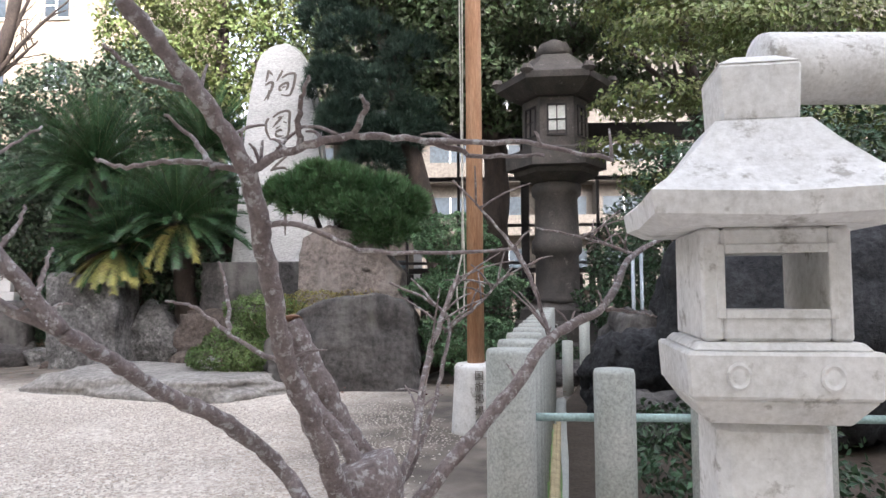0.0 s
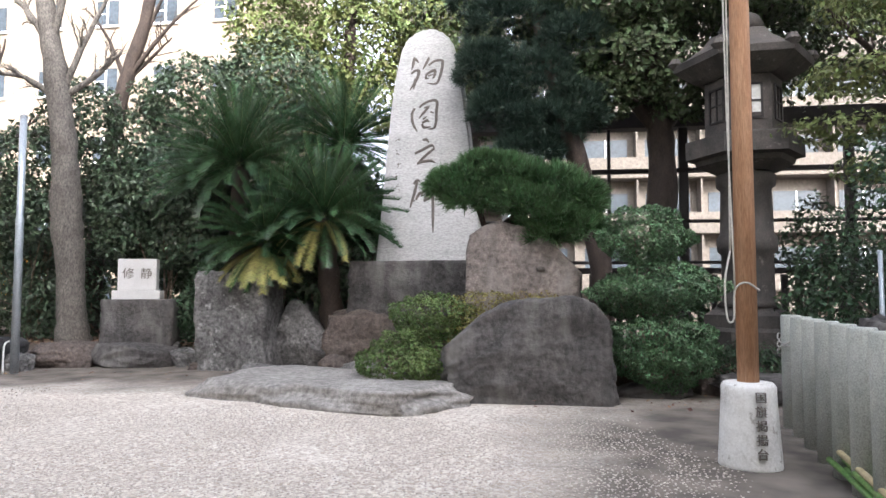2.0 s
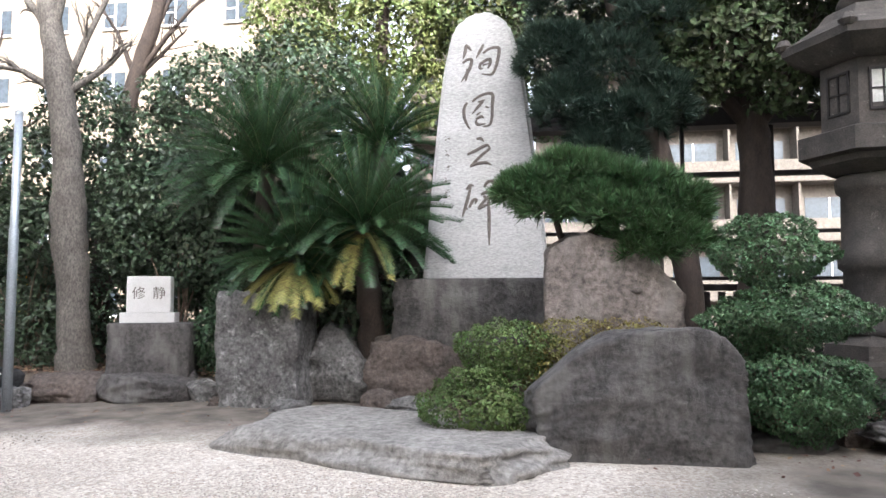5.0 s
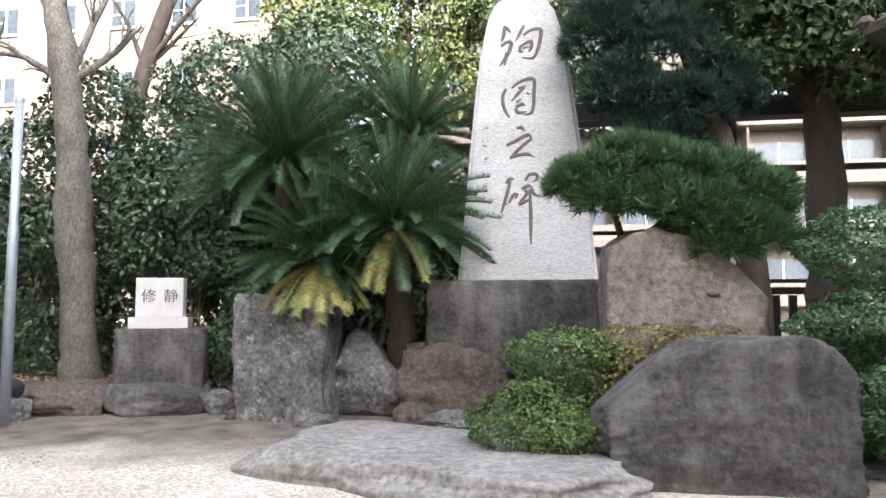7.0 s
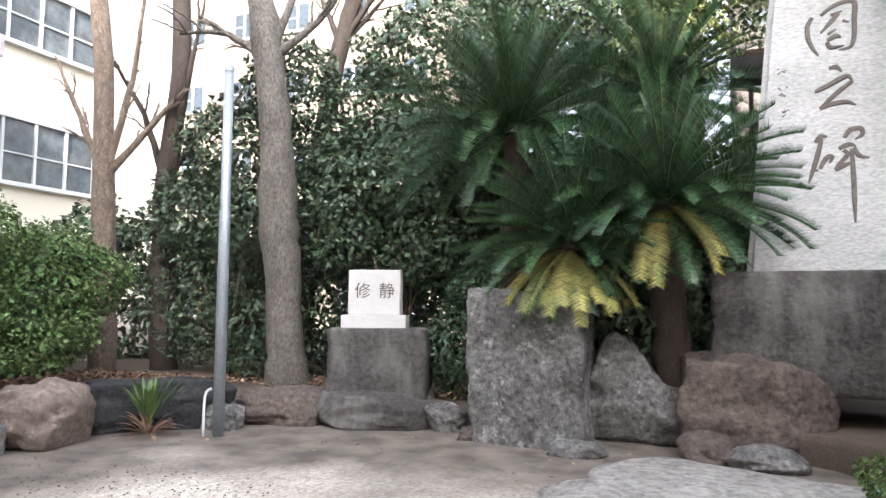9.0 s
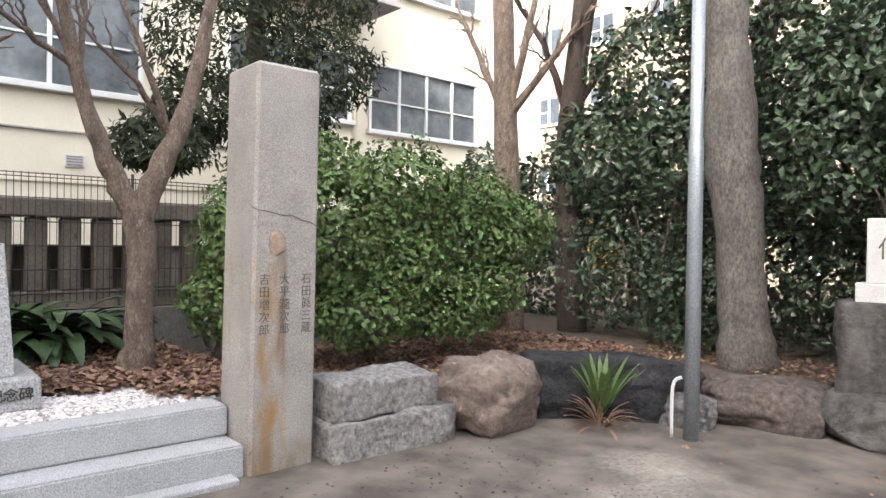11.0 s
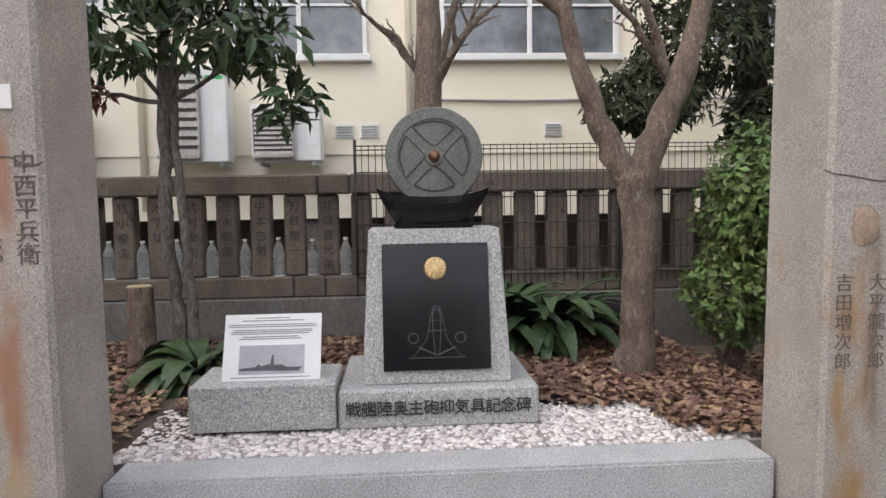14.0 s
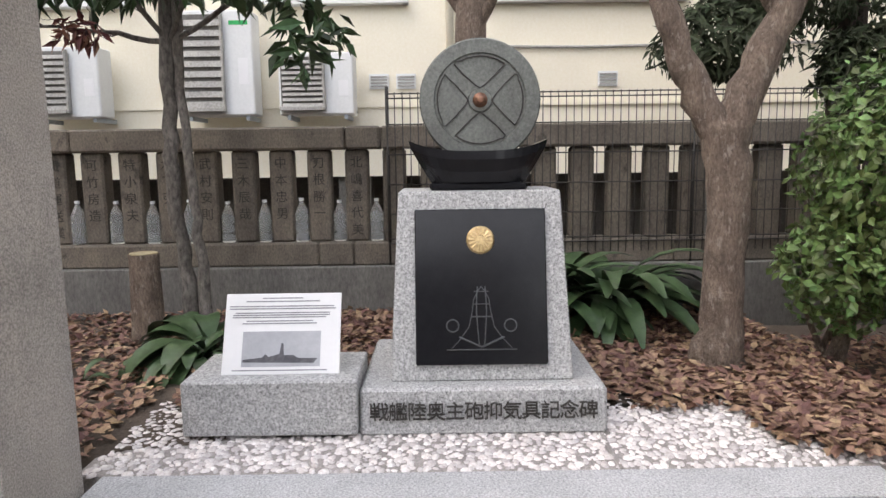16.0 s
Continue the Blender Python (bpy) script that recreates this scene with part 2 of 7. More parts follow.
# the yellow of sunlight on the crown is put into this leaf colour
L_YELLOW = leaf_mat("sunlit yellow-green leaves", (0.163, 0.182, 0.058), (0.106, 0.139, 0.048), rough=0.5)
L_PINE = leaf_mat("pine needles", (0.055, 0.115, 0.045), (0.085, 0.15, 0.06), rough=0.5)
L_DARKPINE = leaf_mat("dark pine needles", (0.022, 0.045, 0.032), (0.035, 0.062, 0.04), rough=0.5)
L_HOLLY = leaf_mat("clipped dark leaves", (0.036, 0.072, 0.036), (0.056, 0.098, 0.046), rough=0.45)
L_CYCAD = leaf_mat("cycad fronds", (0.030, 0.066, 0.030), (0.058, 0.10, 0.042), rough=0.25, vary=0.7)
L_RIB = leaf_mat("pale cycad rib", (0.20, 0.22, 0.09), (0.15, 0.18, 0.07), rough=0.4)
L_CYCADY = leaf_mat("yellowing cycad fronds", (0.44, 0.36, 0.12), (0.15, 0.18, 0.06), rough=0.5)
L_AZFRESH = leaf_mat("clipped azalea leaves", (0.075, 0.122, 0.034), (0.12, 0.16, 0.048), rough=0.5)
L_TOPI = leaf_mat("clipped evergreen leaves", (0.07, 0.135, 0.065), (0.10, 0.17, 0.08), rough=0.42)
L_AZRED = leaf_mat("bronze azalea leaves", (0.20, 0.145, 0.05), (0.15, 0.165, 0.05), rough=0.5)
L_LOQUAT = leaf_mat("broad dark leaves", (0.032, 0.060, 0.024), (0.052, 0.084, 0.036), rough=0.35)
L_RED = leaf_mat("withered red leaves", (0.16, 0.06, 0.05), (0.22, 0.11, 0.09), rough=0.6)


# ---- mesh helpers ----
def part(name, bm, material, parent=None, label=""):
    me = bpy.data.meshes.new(name)
    bm.to_mesh(me)
    bm.free()
    me.materials.append(material)
    ob = new(name, me)
    ob.parent = parent
    if label:
        ob["label"] = label
    return ob


def raw(name, verts, faces, material, parent=None, smooth=False):
    me = bpy.data.meshes.new(name)
    me.from_pydata(np.asarray(verts).tolist(), [], np.asarray(faces).tolist() if not isinstance(faces, list) else faces)
    me.materials.append(material)
    if smooth:
        me.shade_smooth()
    ob = new(name, me)
    ob.parent = parent
    return ob


def thing(name, place, label, category, group="", kind="", turn=0):
    ob = new(name)
    ob.matrix_basis = pose(*place, 0, 0, turn)
    ob.empty_display_size = 0.1
    return tagged(ob, label, category, group, kind)


def box(x0, x1, y0, y1, z0, z1, bevel=0.01, bm=None, segments=1):
    own = bm is None
    bm = bm or bmesh.new()
    g = bmesh.ops.create_cube(bm, size=1.0)
    for v in g["verts"]:
        v.co = Vector((x0 + (v.co.x + 0.5) * (x1 - x0), y0 + (v.co.y + 0.5) * (y1 - y0), z0 + (v.co.z + 0.5) * (z1 - z0)))
    if bevel:
        es = {e for v in g["verts"] for e in v.link_edges}
        bmesh.ops.bevel(bm, geom=list(es), offset=bevel, segments=segments, affect="EDGES")
    return bm


def taper(x0, x1, y0, y1, z0, z1, top, bevel=0.01):
    """A box whose top is scaled by top = (sx, sy) about its middle, and may be shifted."""
    bm = box(x0, x1, y0, y1, z0, z1, 0)
    mx, my = (x0 + x1) / 2, (y0 + y1) / 2
    for v in bm.verts:
        if v.co.z > (z0 + z1) / 2:
            v.co.x = mx + (v.co.x - mx) * top[0] + (top[2] if len(top) > 2 else 0)
            v.co.y = my + (v.co.y - my) * top[1] + (top[3] if len(top) > 3 else 0)
    if bevel:
        bmesh.ops.bevel(bm, geom=bm.edges[:], offset=bevel, segments=1, affect="EDGES")
    return bm


def lathe(profile, sides=16, phase=0.0):
    """A solid turned from (radius, height) pairs."""
    bm = bmesh.new()
    rings = []
    for r, z in profile:
        rings.append([bm.verts.new((r * math.cos(phase + 2 * math.pi * i / sides), r * math.sin(phase + 2 * math.pi * i / sides), z)) for i in range(sides)])
    for a, b in zip(rings, rings[1:]):
        for i in range(sides):
            bm.faces.new((a[i], a[(i + 1) % sides], b[(i + 1) % sides], b[i]))
    bm.faces.new(rings[0][::-1])
    bm.faces.new(rings[-1])
    return bm


def smooth(ob):
    ob.data.shade_smooth()
    return ob


def tube_data(points, radii, sides=8, wobble=0.0, rng=None, sub=4):
    """Vertices and faces of a tapering limb through the points, by Catmull-Rom."""
    P, R = [Vector(p) for p in points], list(radii)
    path, rad = [], []
    for i in range(len(P) - 1):
        p0, p1, p2, p3 = P[max(i - 1, 0)], P[i], P[i + 1], P[min(i + 2, len(P) - 1)]
        for k in range(sub):
            t = k / sub
            path.append(0.5 * (2 * p1 + (p2 - p0) * t + (2 * p0 - 5 * p1 + 4 * p2 - p3) * t * t + (3 * p1 - p0 - 3 * p2 + p3) * t ** 3))
            rad.append(R[i] + (R[i + 1] - R[i]) * t)
    path.append(P[-1])
    rad.append(R[-1])
    if wobble and rng:
        for i in range(1, len(path) - 1):
            path[i] = path[i] + Vector([rng.uniform(-wobble, wobble) for _ in range(3)])
            rad[i] *= rng.uniform(0.92, 1.12)
    verts, faces = [], []
    side = Vector((1, 0.3, 0.2))
    for i, p in enumerate(path):
        d = (path[min(i + 1, len(path) - 1)] - path[max(i - 1, 0)]).normalized()
        u = (side - d * side.dot(d)).normalized()
        side = u
        w = d.cross(u)
        for k in range(sides):
            a = 2 * math.pi * k / sides
            verts.append(p + (u * math.cos(a) + w * math.sin(a)) * rad[i])
    n = len(path)
    for i in range(n - 1):
        for k in range(sides):
            a, b = i * sides + k, i * sides + (k + 1) % sides
            faces.append((a, b, b + sides, a + sides))
    faces.append(tuple(range(sides))[::-1])
    faces.append(tuple(range((n - 1) * sides, n * sides)))
    return verts, faces


def tubes(name, limbs, material, parent=None, sides=8, wobble=0.0, seed=1, sub=4):
    rng = random.Random(seed)
    V, F = [], []
    for pts, radii in limbs:
        v, f = tube_data(pts, radii, sides, wobble, rng, sub)
        o = len(V)
        V += [tuple(p) for p in v]
        F += [tuple(i + o for i in q) for q in f]
    return raw(name, V, F, material, parent, smooth=True)


def rock(name, place, size, material, label, seed=0, turn=0, rough=0.16, sub=5, flat=0.0, lean=(0, 0), square=0.5, category="rock", group="", profile=(), facets=9):
    """A boulder standing on its place: a rounded block broken up by noise at two scales, cut flat below."""
    bm = bmesh.new()
    bmesh.ops.create_icosphere(bm, subdivisions=sub, radius=1.0)
    off = Vector((seed * 3.7, seed * 1.3, seed * 2.1))
    rng = random.Random(seed)
    planes = []
    for _ in range(facets):
        d = Vector((rng.gauss(0, 1), rng.gauss(0, 1), rng.gauss(0.2, 0.8))).normalized()
        planes.append((d, rng.uniform(0.80, 1.0)))
    for v in bm.verts:
        d = v.co.normalized()
        m = max(abs(d.x), abs(d.y), abs(d.z))
        d = d.lerp(d / m, square)
        k = 1 + rough * noise.noise(d * 1.3 + off) * 1.6 + rough * 0.55 * noise.noise(d * 3.1 + off) + rough * 0.28 * noise.noise(d * 7.0 + off)
        k += -rough * 0.8 * abs(noise.noise(d * 2.0 + off * 1.7))
        d = d * k
        for pn, pr in planes:
            s = d.dot(pn) - pr
            if s > 0:
                d = d - pn * s * 0.85
        d += Vector((noise.noise(d * 9 + off), noise.noise(d * 9 - off), noise.noise(d * 11 + off))) * rough * 0.16
        d *= 1 - rough * 0.16 * abs(noise.noise(d * 6.5 - off)) - rough * 0.08 * abs(noise.noise(d * 21 + off))
        v.co = Vector((d.x * size[0] / 2, d.y * size[1] / 2, d.z * size[2] / 2))
    lo, hi = -size[2] * 0.42, size[2] * (0.5 - flat)
    for v in bm.verts:
        v.co.z = max(v.co.z, lo)
        if flat and v.co.z > hi:
            v.co.z = hi + (v.co.z - hi) * 0.15
    top = max(v.co.z for v in bm.verts)
    s = size[2] / (top - lo)
    for v in bm.verts:
        v.co.z = (v.co.z - lo) * s
        if profile:
            u = (v.co.x / size[0] + 0.5) * (len(profile) - 1)
            k = min(max(int(u), 0), len(profile) - 2)
            f = min(max(u - k, 0), 1)
            v.co.z *= profile[k] * (1 - f) + profile[k + 1] * f
        v.co.x += lean[0] * v.co.z
        v.co.y += lean[1] * v.co.z
    ob = part(name, bm, material)
    ob.matrix_basis = pose(*place, 0, 0, turn)
    smooth(ob)
    return tagged(ob, label, category, group)


LEAF = np.array([(0, 0, 0), (0.32, 0.45, 0.06), (0, 1, -0.08), (-0.32, 0.45, 0.06)])


def leaves(name, centres, normals, size, material, parent, rng, spread=0.7, wide=1.0, droop=0.0):
    """One leaf at each centre, roughly facing outwards."""
    n = len(centres)
    z = normals + rng.normal(0, spread, (n, 3))
    z[:, 2] += 0.35
    z /= np.linalg.norm(z, axis=1, keepdims=True) + 1e-9
    y = rng.normal(0, 1, (n, 3)) + normals * 0.8
    y[:, 2] -= droop
    y -= z * np.sum(y * z, axis=1, keepdims=True)
    y /= np.linalg.norm(y, axis=1, keepdims=True) + 1e-9
    x = np.cross(y, z)
    s = (size * rng.uniform(0.6, 1.3, n))[:, None]
    V = np.empty((n, 4, 3))
    for k, (a, b, c) in enumerate(LEAF):
        V[:, k] = centres + s * (x * a * wide + y * b + z * c)
    F = np.arange(n * 4).reshape(n, 4)
    tri = np.concatenate([F[:, [0, 1, 2]], F[:, [0, 2, 3]]])
    return raw(name, V.reshape(-1, 3), tri, material, parent)


def shell(rng, n, centre, radii, inner=0.6, low=-1.0):
    """Points in the outer part of an ellipsoid, with an uneven outline; their outward directions."""
    d = rng.normal(0, 1, (n, 3))
    d /= np.linalg.norm(d, axis=1, keepdims=True)
    d[:, 2] = np.where(d[:, 2] < low, -d[:, 2], d[:, 2])
    ph = rng.uniform(0, 6.28, 6)
    lump = 1 + 0.10 * np.sin(d[:, 0] * 5 + ph[0]) * np.sin(d[:, 1] * 5 + ph[1]) + 0.10 * np.sin(d[:, 2] * 6 + ph[2]) + 0.07 * np.sin(d[:, 0] * 11 + d[:, 2] * 9 + ph[3])
    r = rng.uniform(inner, 1.0, n) ** 0.6 * lump
    return np.array(centre) + d * r[:, None] * np.array(radii), d


def crown(name, blobs, count, size, material, parent, seed, spread=0.7, wide=1.0, inner=0.55, droop=0.0, low=-1.0):
    rng = np.random.default_rng(seed)
    vol = np.array([(b[1][0] * b[1][1] * b[1][2]) ** (2 / 3) for b in blobs])
    C, N = [], []
    for (c, r), k in zip(blobs, vol / vol.sum()):
        p, d = shell(rng, max(20, int(count * k)), c, r, inner, low)
        C.append(p)
        N.append(d)
    return leaves(name, np.concatenate(C), np.concatenate(N), size, material, parent, rng, spread, wide, droop)


def text(name, body, place, size, material, parent=None, rot=(90, 0, 0), depth=0.004, align="CENTER", width=1.0):
    cu = bpy.data.curves.new(name, "FONT")
    cu.body, cu.size, cu.extrude, cu.align_x, cu.align_y = body, size, depth, align, "CENTER"
    tmp = bpy.data.objects.new(name, cu)
    me = bpy.data.meshes.new_from_object(tmp)
    bpy.data.objects.remove(tmp)
    me.materials.append(material)
    ob = new(name, me)
    ob.parent = parent
    ob.matrix_basis = pose(*place, *rot) @ Matrix.Diagonal((width, 1, 1, 1))
    return ob


# ---- ground ----
def sheet(name, x0, x1, y0, y1, z, step, bumpy, material, label, seed=0, hole=None):
    xs, ys = np.arange(x0, x1 + step / 2, step), np.arange(y0, y1 + step / 2, step)
    V = [(x, y, z + bumpy * noise.noise(Vector((x * 1.3 + seed, y * 1.3, 0.3))) + bumpy * 0.4 * noise.noise(Vector((x * 5 + seed, y * 5, 0.3)))) for y in ys for x in xs]
    n = len(xs)
    F = [(j * n + i, j * n + i + 1, (j + 1) * n + i + 1, (j + 1) * n + i) for j in range(len(ys) - 1) for i in range(n - 1)]
    return tagged(raw(name, V, F, material, smooth=True), label, "ground", kind="structure")


def ground_material():
    m = mat("pale gravel and trodden earth", (0.60, 0.54, 0.475), (0.50, 0.445, 0.385), scale=1.2, fine=70, bump=0.8, rough=0.95)
    n, l = m.node_tree.nodes, m.node_tree.links
    b = n["Principled BSDF"]
    old = b.inputs["Base Color"].links[0].from_socket
    geo = n.new("ShaderNodeNewGeometry")
    vor = n.new("ShaderNodeTexVoronoi")
    vor.inputs["Scale"].default_value = 42
    l.new(geo.outputs["Position"], vor.inputs["Vector"])
    peb = n.new("ShaderNodeMix")
    peb.data_type, peb.blend_type = "RGBA", "OVERLAY"
    peb.inputs[0].default_value = 0.45
    l.new(old, peb.inputs[6])
    bw = n.new("ShaderNodeRGBToBW")
    l.new(vor.outputs["Color"], bw.inputs[0])
    l.new(bw.outputs[0], peb.inputs[7])
    # trodden earth along the beds: distance from the line of the bed border
    sep = n.new("ShaderNodeSeparateXYZ")
    l.new(geo.outputs["Position"], sep.inputs[0])

    def mth(op, a, c):
        k = n.new("ShaderNodeMath")
        k.operation = op
        for i, v in enumerate((a, c)):
            if isinstance(v, (int, float)):
                k.inputs[i].default_value = v
            else:
                l.new(v, k.inputs[i])
        return k.outputs[0]

    wob = n.new("ShaderNodeTexNoise")
    wob.inputs["Scale"].default_value, wob.inputs["Detail"].default_value = 0.9, 5
    l.new(geo.outputs["Position"], wob.inputs["Vector"])
    w = mth("MULTIPLY", mth("SUBTRACT", wob.outputs["Fac"], 0.5), 2.2)
    back = mth("ADD", mth("SUBTRACT", sep.outputs["Y"], 7.35), mth("ADD", w, mth("MULTIPLY", sep.outputs["X"], 0.04)))
    side = mth("ADD", mth("SUBTRACT", -7.6, sep.outputs["X"]), w)
    flag = mth("ADD", mth("SUBTRACT", 1.5, mth("POWER", mth("ADD", mth("POWER", mth("SUBTRACT", sep.outputs["X"], 0.3), 2), mth("POWER", mth("MULTIPLY", mth("SUBTRACT", sep.outputs["Y"], 5.2), 0.6), 2)), 0.5)), mth("MULTIPLY", w, 0.6))
    d = mth("MAXIMUM", mth("MAXIMUM", back, side), flag)
    r = n.new("ShaderNodeMapRange")
    r.inputs["From Min"].default_value, r.inputs["From Max"].default_value = -0.5, 0.5
    l.new(d, r.inputs["Value"])
    earth = n.new("ShaderNodeTexNoise")
    earth.inputs["Scale"].default_value, earth.inputs["Detail"].default_value = 3, 8
    l.new(geo.outputs["Position"], earth.inputs["Vector"])
    cr = n.new("ShaderNodeValToRGB")
    cr.color_ramp.elements[0].color, cr.color_ramp.elements[1].color = (0.095, 0.082, 0.07, 1), (0.215, 0.185, 0.155, 1)
    cr.color_ramp.elements[0].position, cr.color_ramp.elements[1].position = 0.35, 0.65
    l.new(earth.outputs["Fac"], cr.inputs[0])
    mix = n.new("ShaderNodeMix")
    mix.data_type = "RGBA"
    l.new(r.outputs[0], mix.inputs[0])
    l.new(peb.outputs[2], mix.inputs[6])
    l.new(cr.outputs[0], mix.inputs[7])
    l.new(mix.outputs[2], b.inputs["Base Color"])
    return m


GROUND = ground_material()
far = raw("ground", [(-400, -400, -0.06), (400, -400, -0.06), (400, 400, -0.06), (-400, 400, -0.06)], [(0, 1, 2, 3)], SOIL)
tagged(far, "flat earth stretching away beyond the shrine yard", "ground", kind="structure")
sheet("ground_yard", -9.6, 8, -8, 10, 0, 0.12, 0.012, GROUND, "pale gravel yard with trodden earth at the borders")


def bed(name, outline, z, material, label):
    """Raised soil within an outline."""
    bm = bmesh.new()
    top = [bm.verts.new((x, y, z)) for x, y in outline]
    low = [bm.verts.new((x, y, -0.05)) for x, y in outline]
    bm.faces.new(top)
    n = len(top)
    for i in range(n):
        bm.faces.new((low[i], low[(i + 1) % n], top[(i + 1) % n], top[i]))
    bmesh.ops.triangulate(bm, faces=[f for f in bm.faces if len(f.verts) > 4])
    bmesh.ops.subdivide_edges(bm, edges=bm.edges[:], cuts=3, use_grid_fill=True)
    for v in bm.verts:
        if v.co.z > z - 0.01:
            v.co.z += 0.02 * noise.noise(v.co * 1.5)
    return tagged(smooth(part(name, bm, material)), label, "planting bed", kind="structure")


bed("ground_bed", [(-9.55, 6.2), (-9.4, 7.2), (-9.15, 8.3), (-8.5, 9.2), (-7.6, 9.6), (-6.6, 9.75), (-5.8, 9.6), (-4.9, 9.8), (-3.9, 9.7), (-3.0, 9.2), (-2.2, 7.9), (-0.5, 7.9), (0.4, 8.0), (1.2, 7.9), (3, 7.6), (9, 7.6), (9, 14), (-13, 14), (-13, 6.2)], 0.24, SOIL, "dark soil bed behind the border rocks")
bed("ground_grove", [(-12.15, -2), (-9.55, -2), (-9.55, 2.6), (-9.9, 3.1), (-10.35, 3.15), (-10.4, 5.8), (-9.65, 5.9), (-9.65, 6.25), (-12.15, 6.25)], 0.36, SOIL, "soil strewn with fallen leaves behind the monument")
bed("ground_garden", [(0.35, 1.95), (8, 1.95), (8, 7.5), (1.3, 7.5), (0.95, 6.2)], 0.03, SOIL, "dark soil of the fenced rock garden")

# ---- memorial platform ----
steps = thing("stone_steps", (0, 0, 0), "two grey granite steps with pale worn edges", "steps", kind="structure")
part("lower_step", box(-9.75, -9.24, 3.114, 5.795, -0.02, 0.175, 0.012, segments=2), GRANITE, steps)
part("upper_step", box(-9.70, -9.47, 3.114, 5.795, 0.176, 0.355, 0.012, segments=2), GRANITE, steps)
part("kerb", box(-9.24, -9.12, 3.3, 5.72, -0.03, 0.03, 0.008), GRANITE, steps)
pave = thing("pebble_pavement", (0, 0, 0), "white pebbles set in mortar on the platform", "paving", kind="structure")
part("mortar_bed", box(-10.42, -9.70, 3.02, 5.88, 0.0, 0.352, 0.004), MORTAR, pave)


def pillar(name, y0, y1, label, seed, marks):
    p = thing(name, (0, 0, 0), label, "pillar")
    bm = taper(-9.62, -9.2, y0, y1, -0.03, 2.34, (0.97, 0.98, 0.0, 0.03 if seed == 1 else -0.01), 0.018)
    part("shaft", bm, PILLAR_R if seed == 1 else PILLAR_L, p)
    return p


right_pillar = pillar("stone_pillar", 5.80, 6.21, "tall cracked square stone pillar with carved names and rusty stains", 1, ())
left_pillar = pillar("stone_pillar", 2.68, 3.11, "tall square stone pillar with orange stains and carved names", 2, ())


def memorial():
    m = thing("war_memorial", (-10.4, 4.45, 0.352), "granite memorial with black panel and round bronze gun plug", "monument")
    b = taper(-0.38, 0.40, -0.48, 0.48, 0.0, 0.185, (1, 1), 0.012)
    for v in b.verts:
        if v.co.z > 0.15:
            v.co.x *= 0.96
    part("plinth", b, SPECKLE, m)
    t = taper(-0.20, 0.30, -0.365, 0.365, 0.185, 0.935, (0.72, 0.90, -0.07, 0), 0.006)
    part("body", t, SPECKLE, m)
    return m


mem = memorial()

# stele
stele = thing("stele", (-2.78, 9.95, 0), "tall pale inscribed stone stele on a dark stone base", "monument")
bm = bmesh.new()
sil = [(-0.79, 1.46), (-0.70, 2.3), (-0.64, 3.0), (-0.57, 3.7), (-0.52, 4.1), (-0.46, 4.4), (-0.39, 4.68), (-0.27, 4.82), (-0.05, 4.91), (0.15, 4.88), (0.33, 4.72), (0.45, 4.35), (0.53, 3.9), (0.62, 3.2), (0.70, 2.6), (0.81, 1.46)]
fr = [bm.verts.new((x, -0.0, z)) for x, z in sil]
bk = [bm.verts.new((x * 0.97, 0.42, z)) for x, z in sil]
bm.faces.new(fr[::-1])
bm.faces.new(bk)
for i in range(len(sil)):
    j = (i + 1) % len(sil)
    bm.faces.new((fr[i], fr[j], bk[j], bk[i]))
bmesh.ops.recalc_face_normals(bm, faces=bm.faces[:])
bmesh.ops.bevel(bm, geom=bm.edges[:], offset=0.05, segments=3, affect="EDGES")
part("slab", bm, STELE, stele)
rock("rock", (-2.85, 10.15, 0.5), (2.1, 1.3, 1.0), DARKROCK, "dark stone base under the inscribed stele", 3, rough=0.045, square=0.95, flat=0.06, facets=0)

# boulders
rock("rock", (-1.34, 7.55, -0.03), (1.74, 1.15, 1.08), DARKROCK, "large dark boulder with pale scratches and a worn face", 5, rough=0.075, square=0.82, sub=6, facets=0, profile=(0.50, 0.66, 0.84, 0.96, 1.0, 1.01, 1.02, 0.98, 0.72))
rock("rock", (-3.35, 7.35, -0.16), (3.1, 1.75, 0.36), SLABROCK, "low flat pale stepping slab in the gravel", 8, rough=0.09, square=0.4, sub=5, turn=-20, flat=0.12, facets=0)
hole = rock("rock", (-1.40, 8.5, 0.2), (1.28, 0.86, 1.70), PINKROCK, "pale leaning rock with a small dark hole", 9, rough=0.05, square=1.0, sub=6, facets=0, profile=(0.94, 1.0, 1.02, 0.99, 0.95, 0.90, 0.80, 0.66))
rock("rock", (-5.35, 9.45, -0.03), (1.0, 0.72, 1.42), GREYROCK, "upright grey rock below the cycad", 11, rough=0.085, square=0.96, sub=6, facets=0, profile=(1.0, 0.98, 0.96, 0.92), lean=(-0.03, 0))
rock("rock", (-4.5, 9.85, 0.0), (0.95, 0.7, 0.98), GREYROCK, "angular grey rock at the bed border", 13, rough=0.15, square=0.8, sub=5, facets=4, profile=(0.9, 1.0, 0.95, 0.6, 0.5))
rock("rock", (-3.55, 9.65, 0.1), (1.2, 0.7, 0.75), BROWNROCK, "brown rock at the bed border", 15, rough=0.11, square=0.8, sub=5, facets=3)

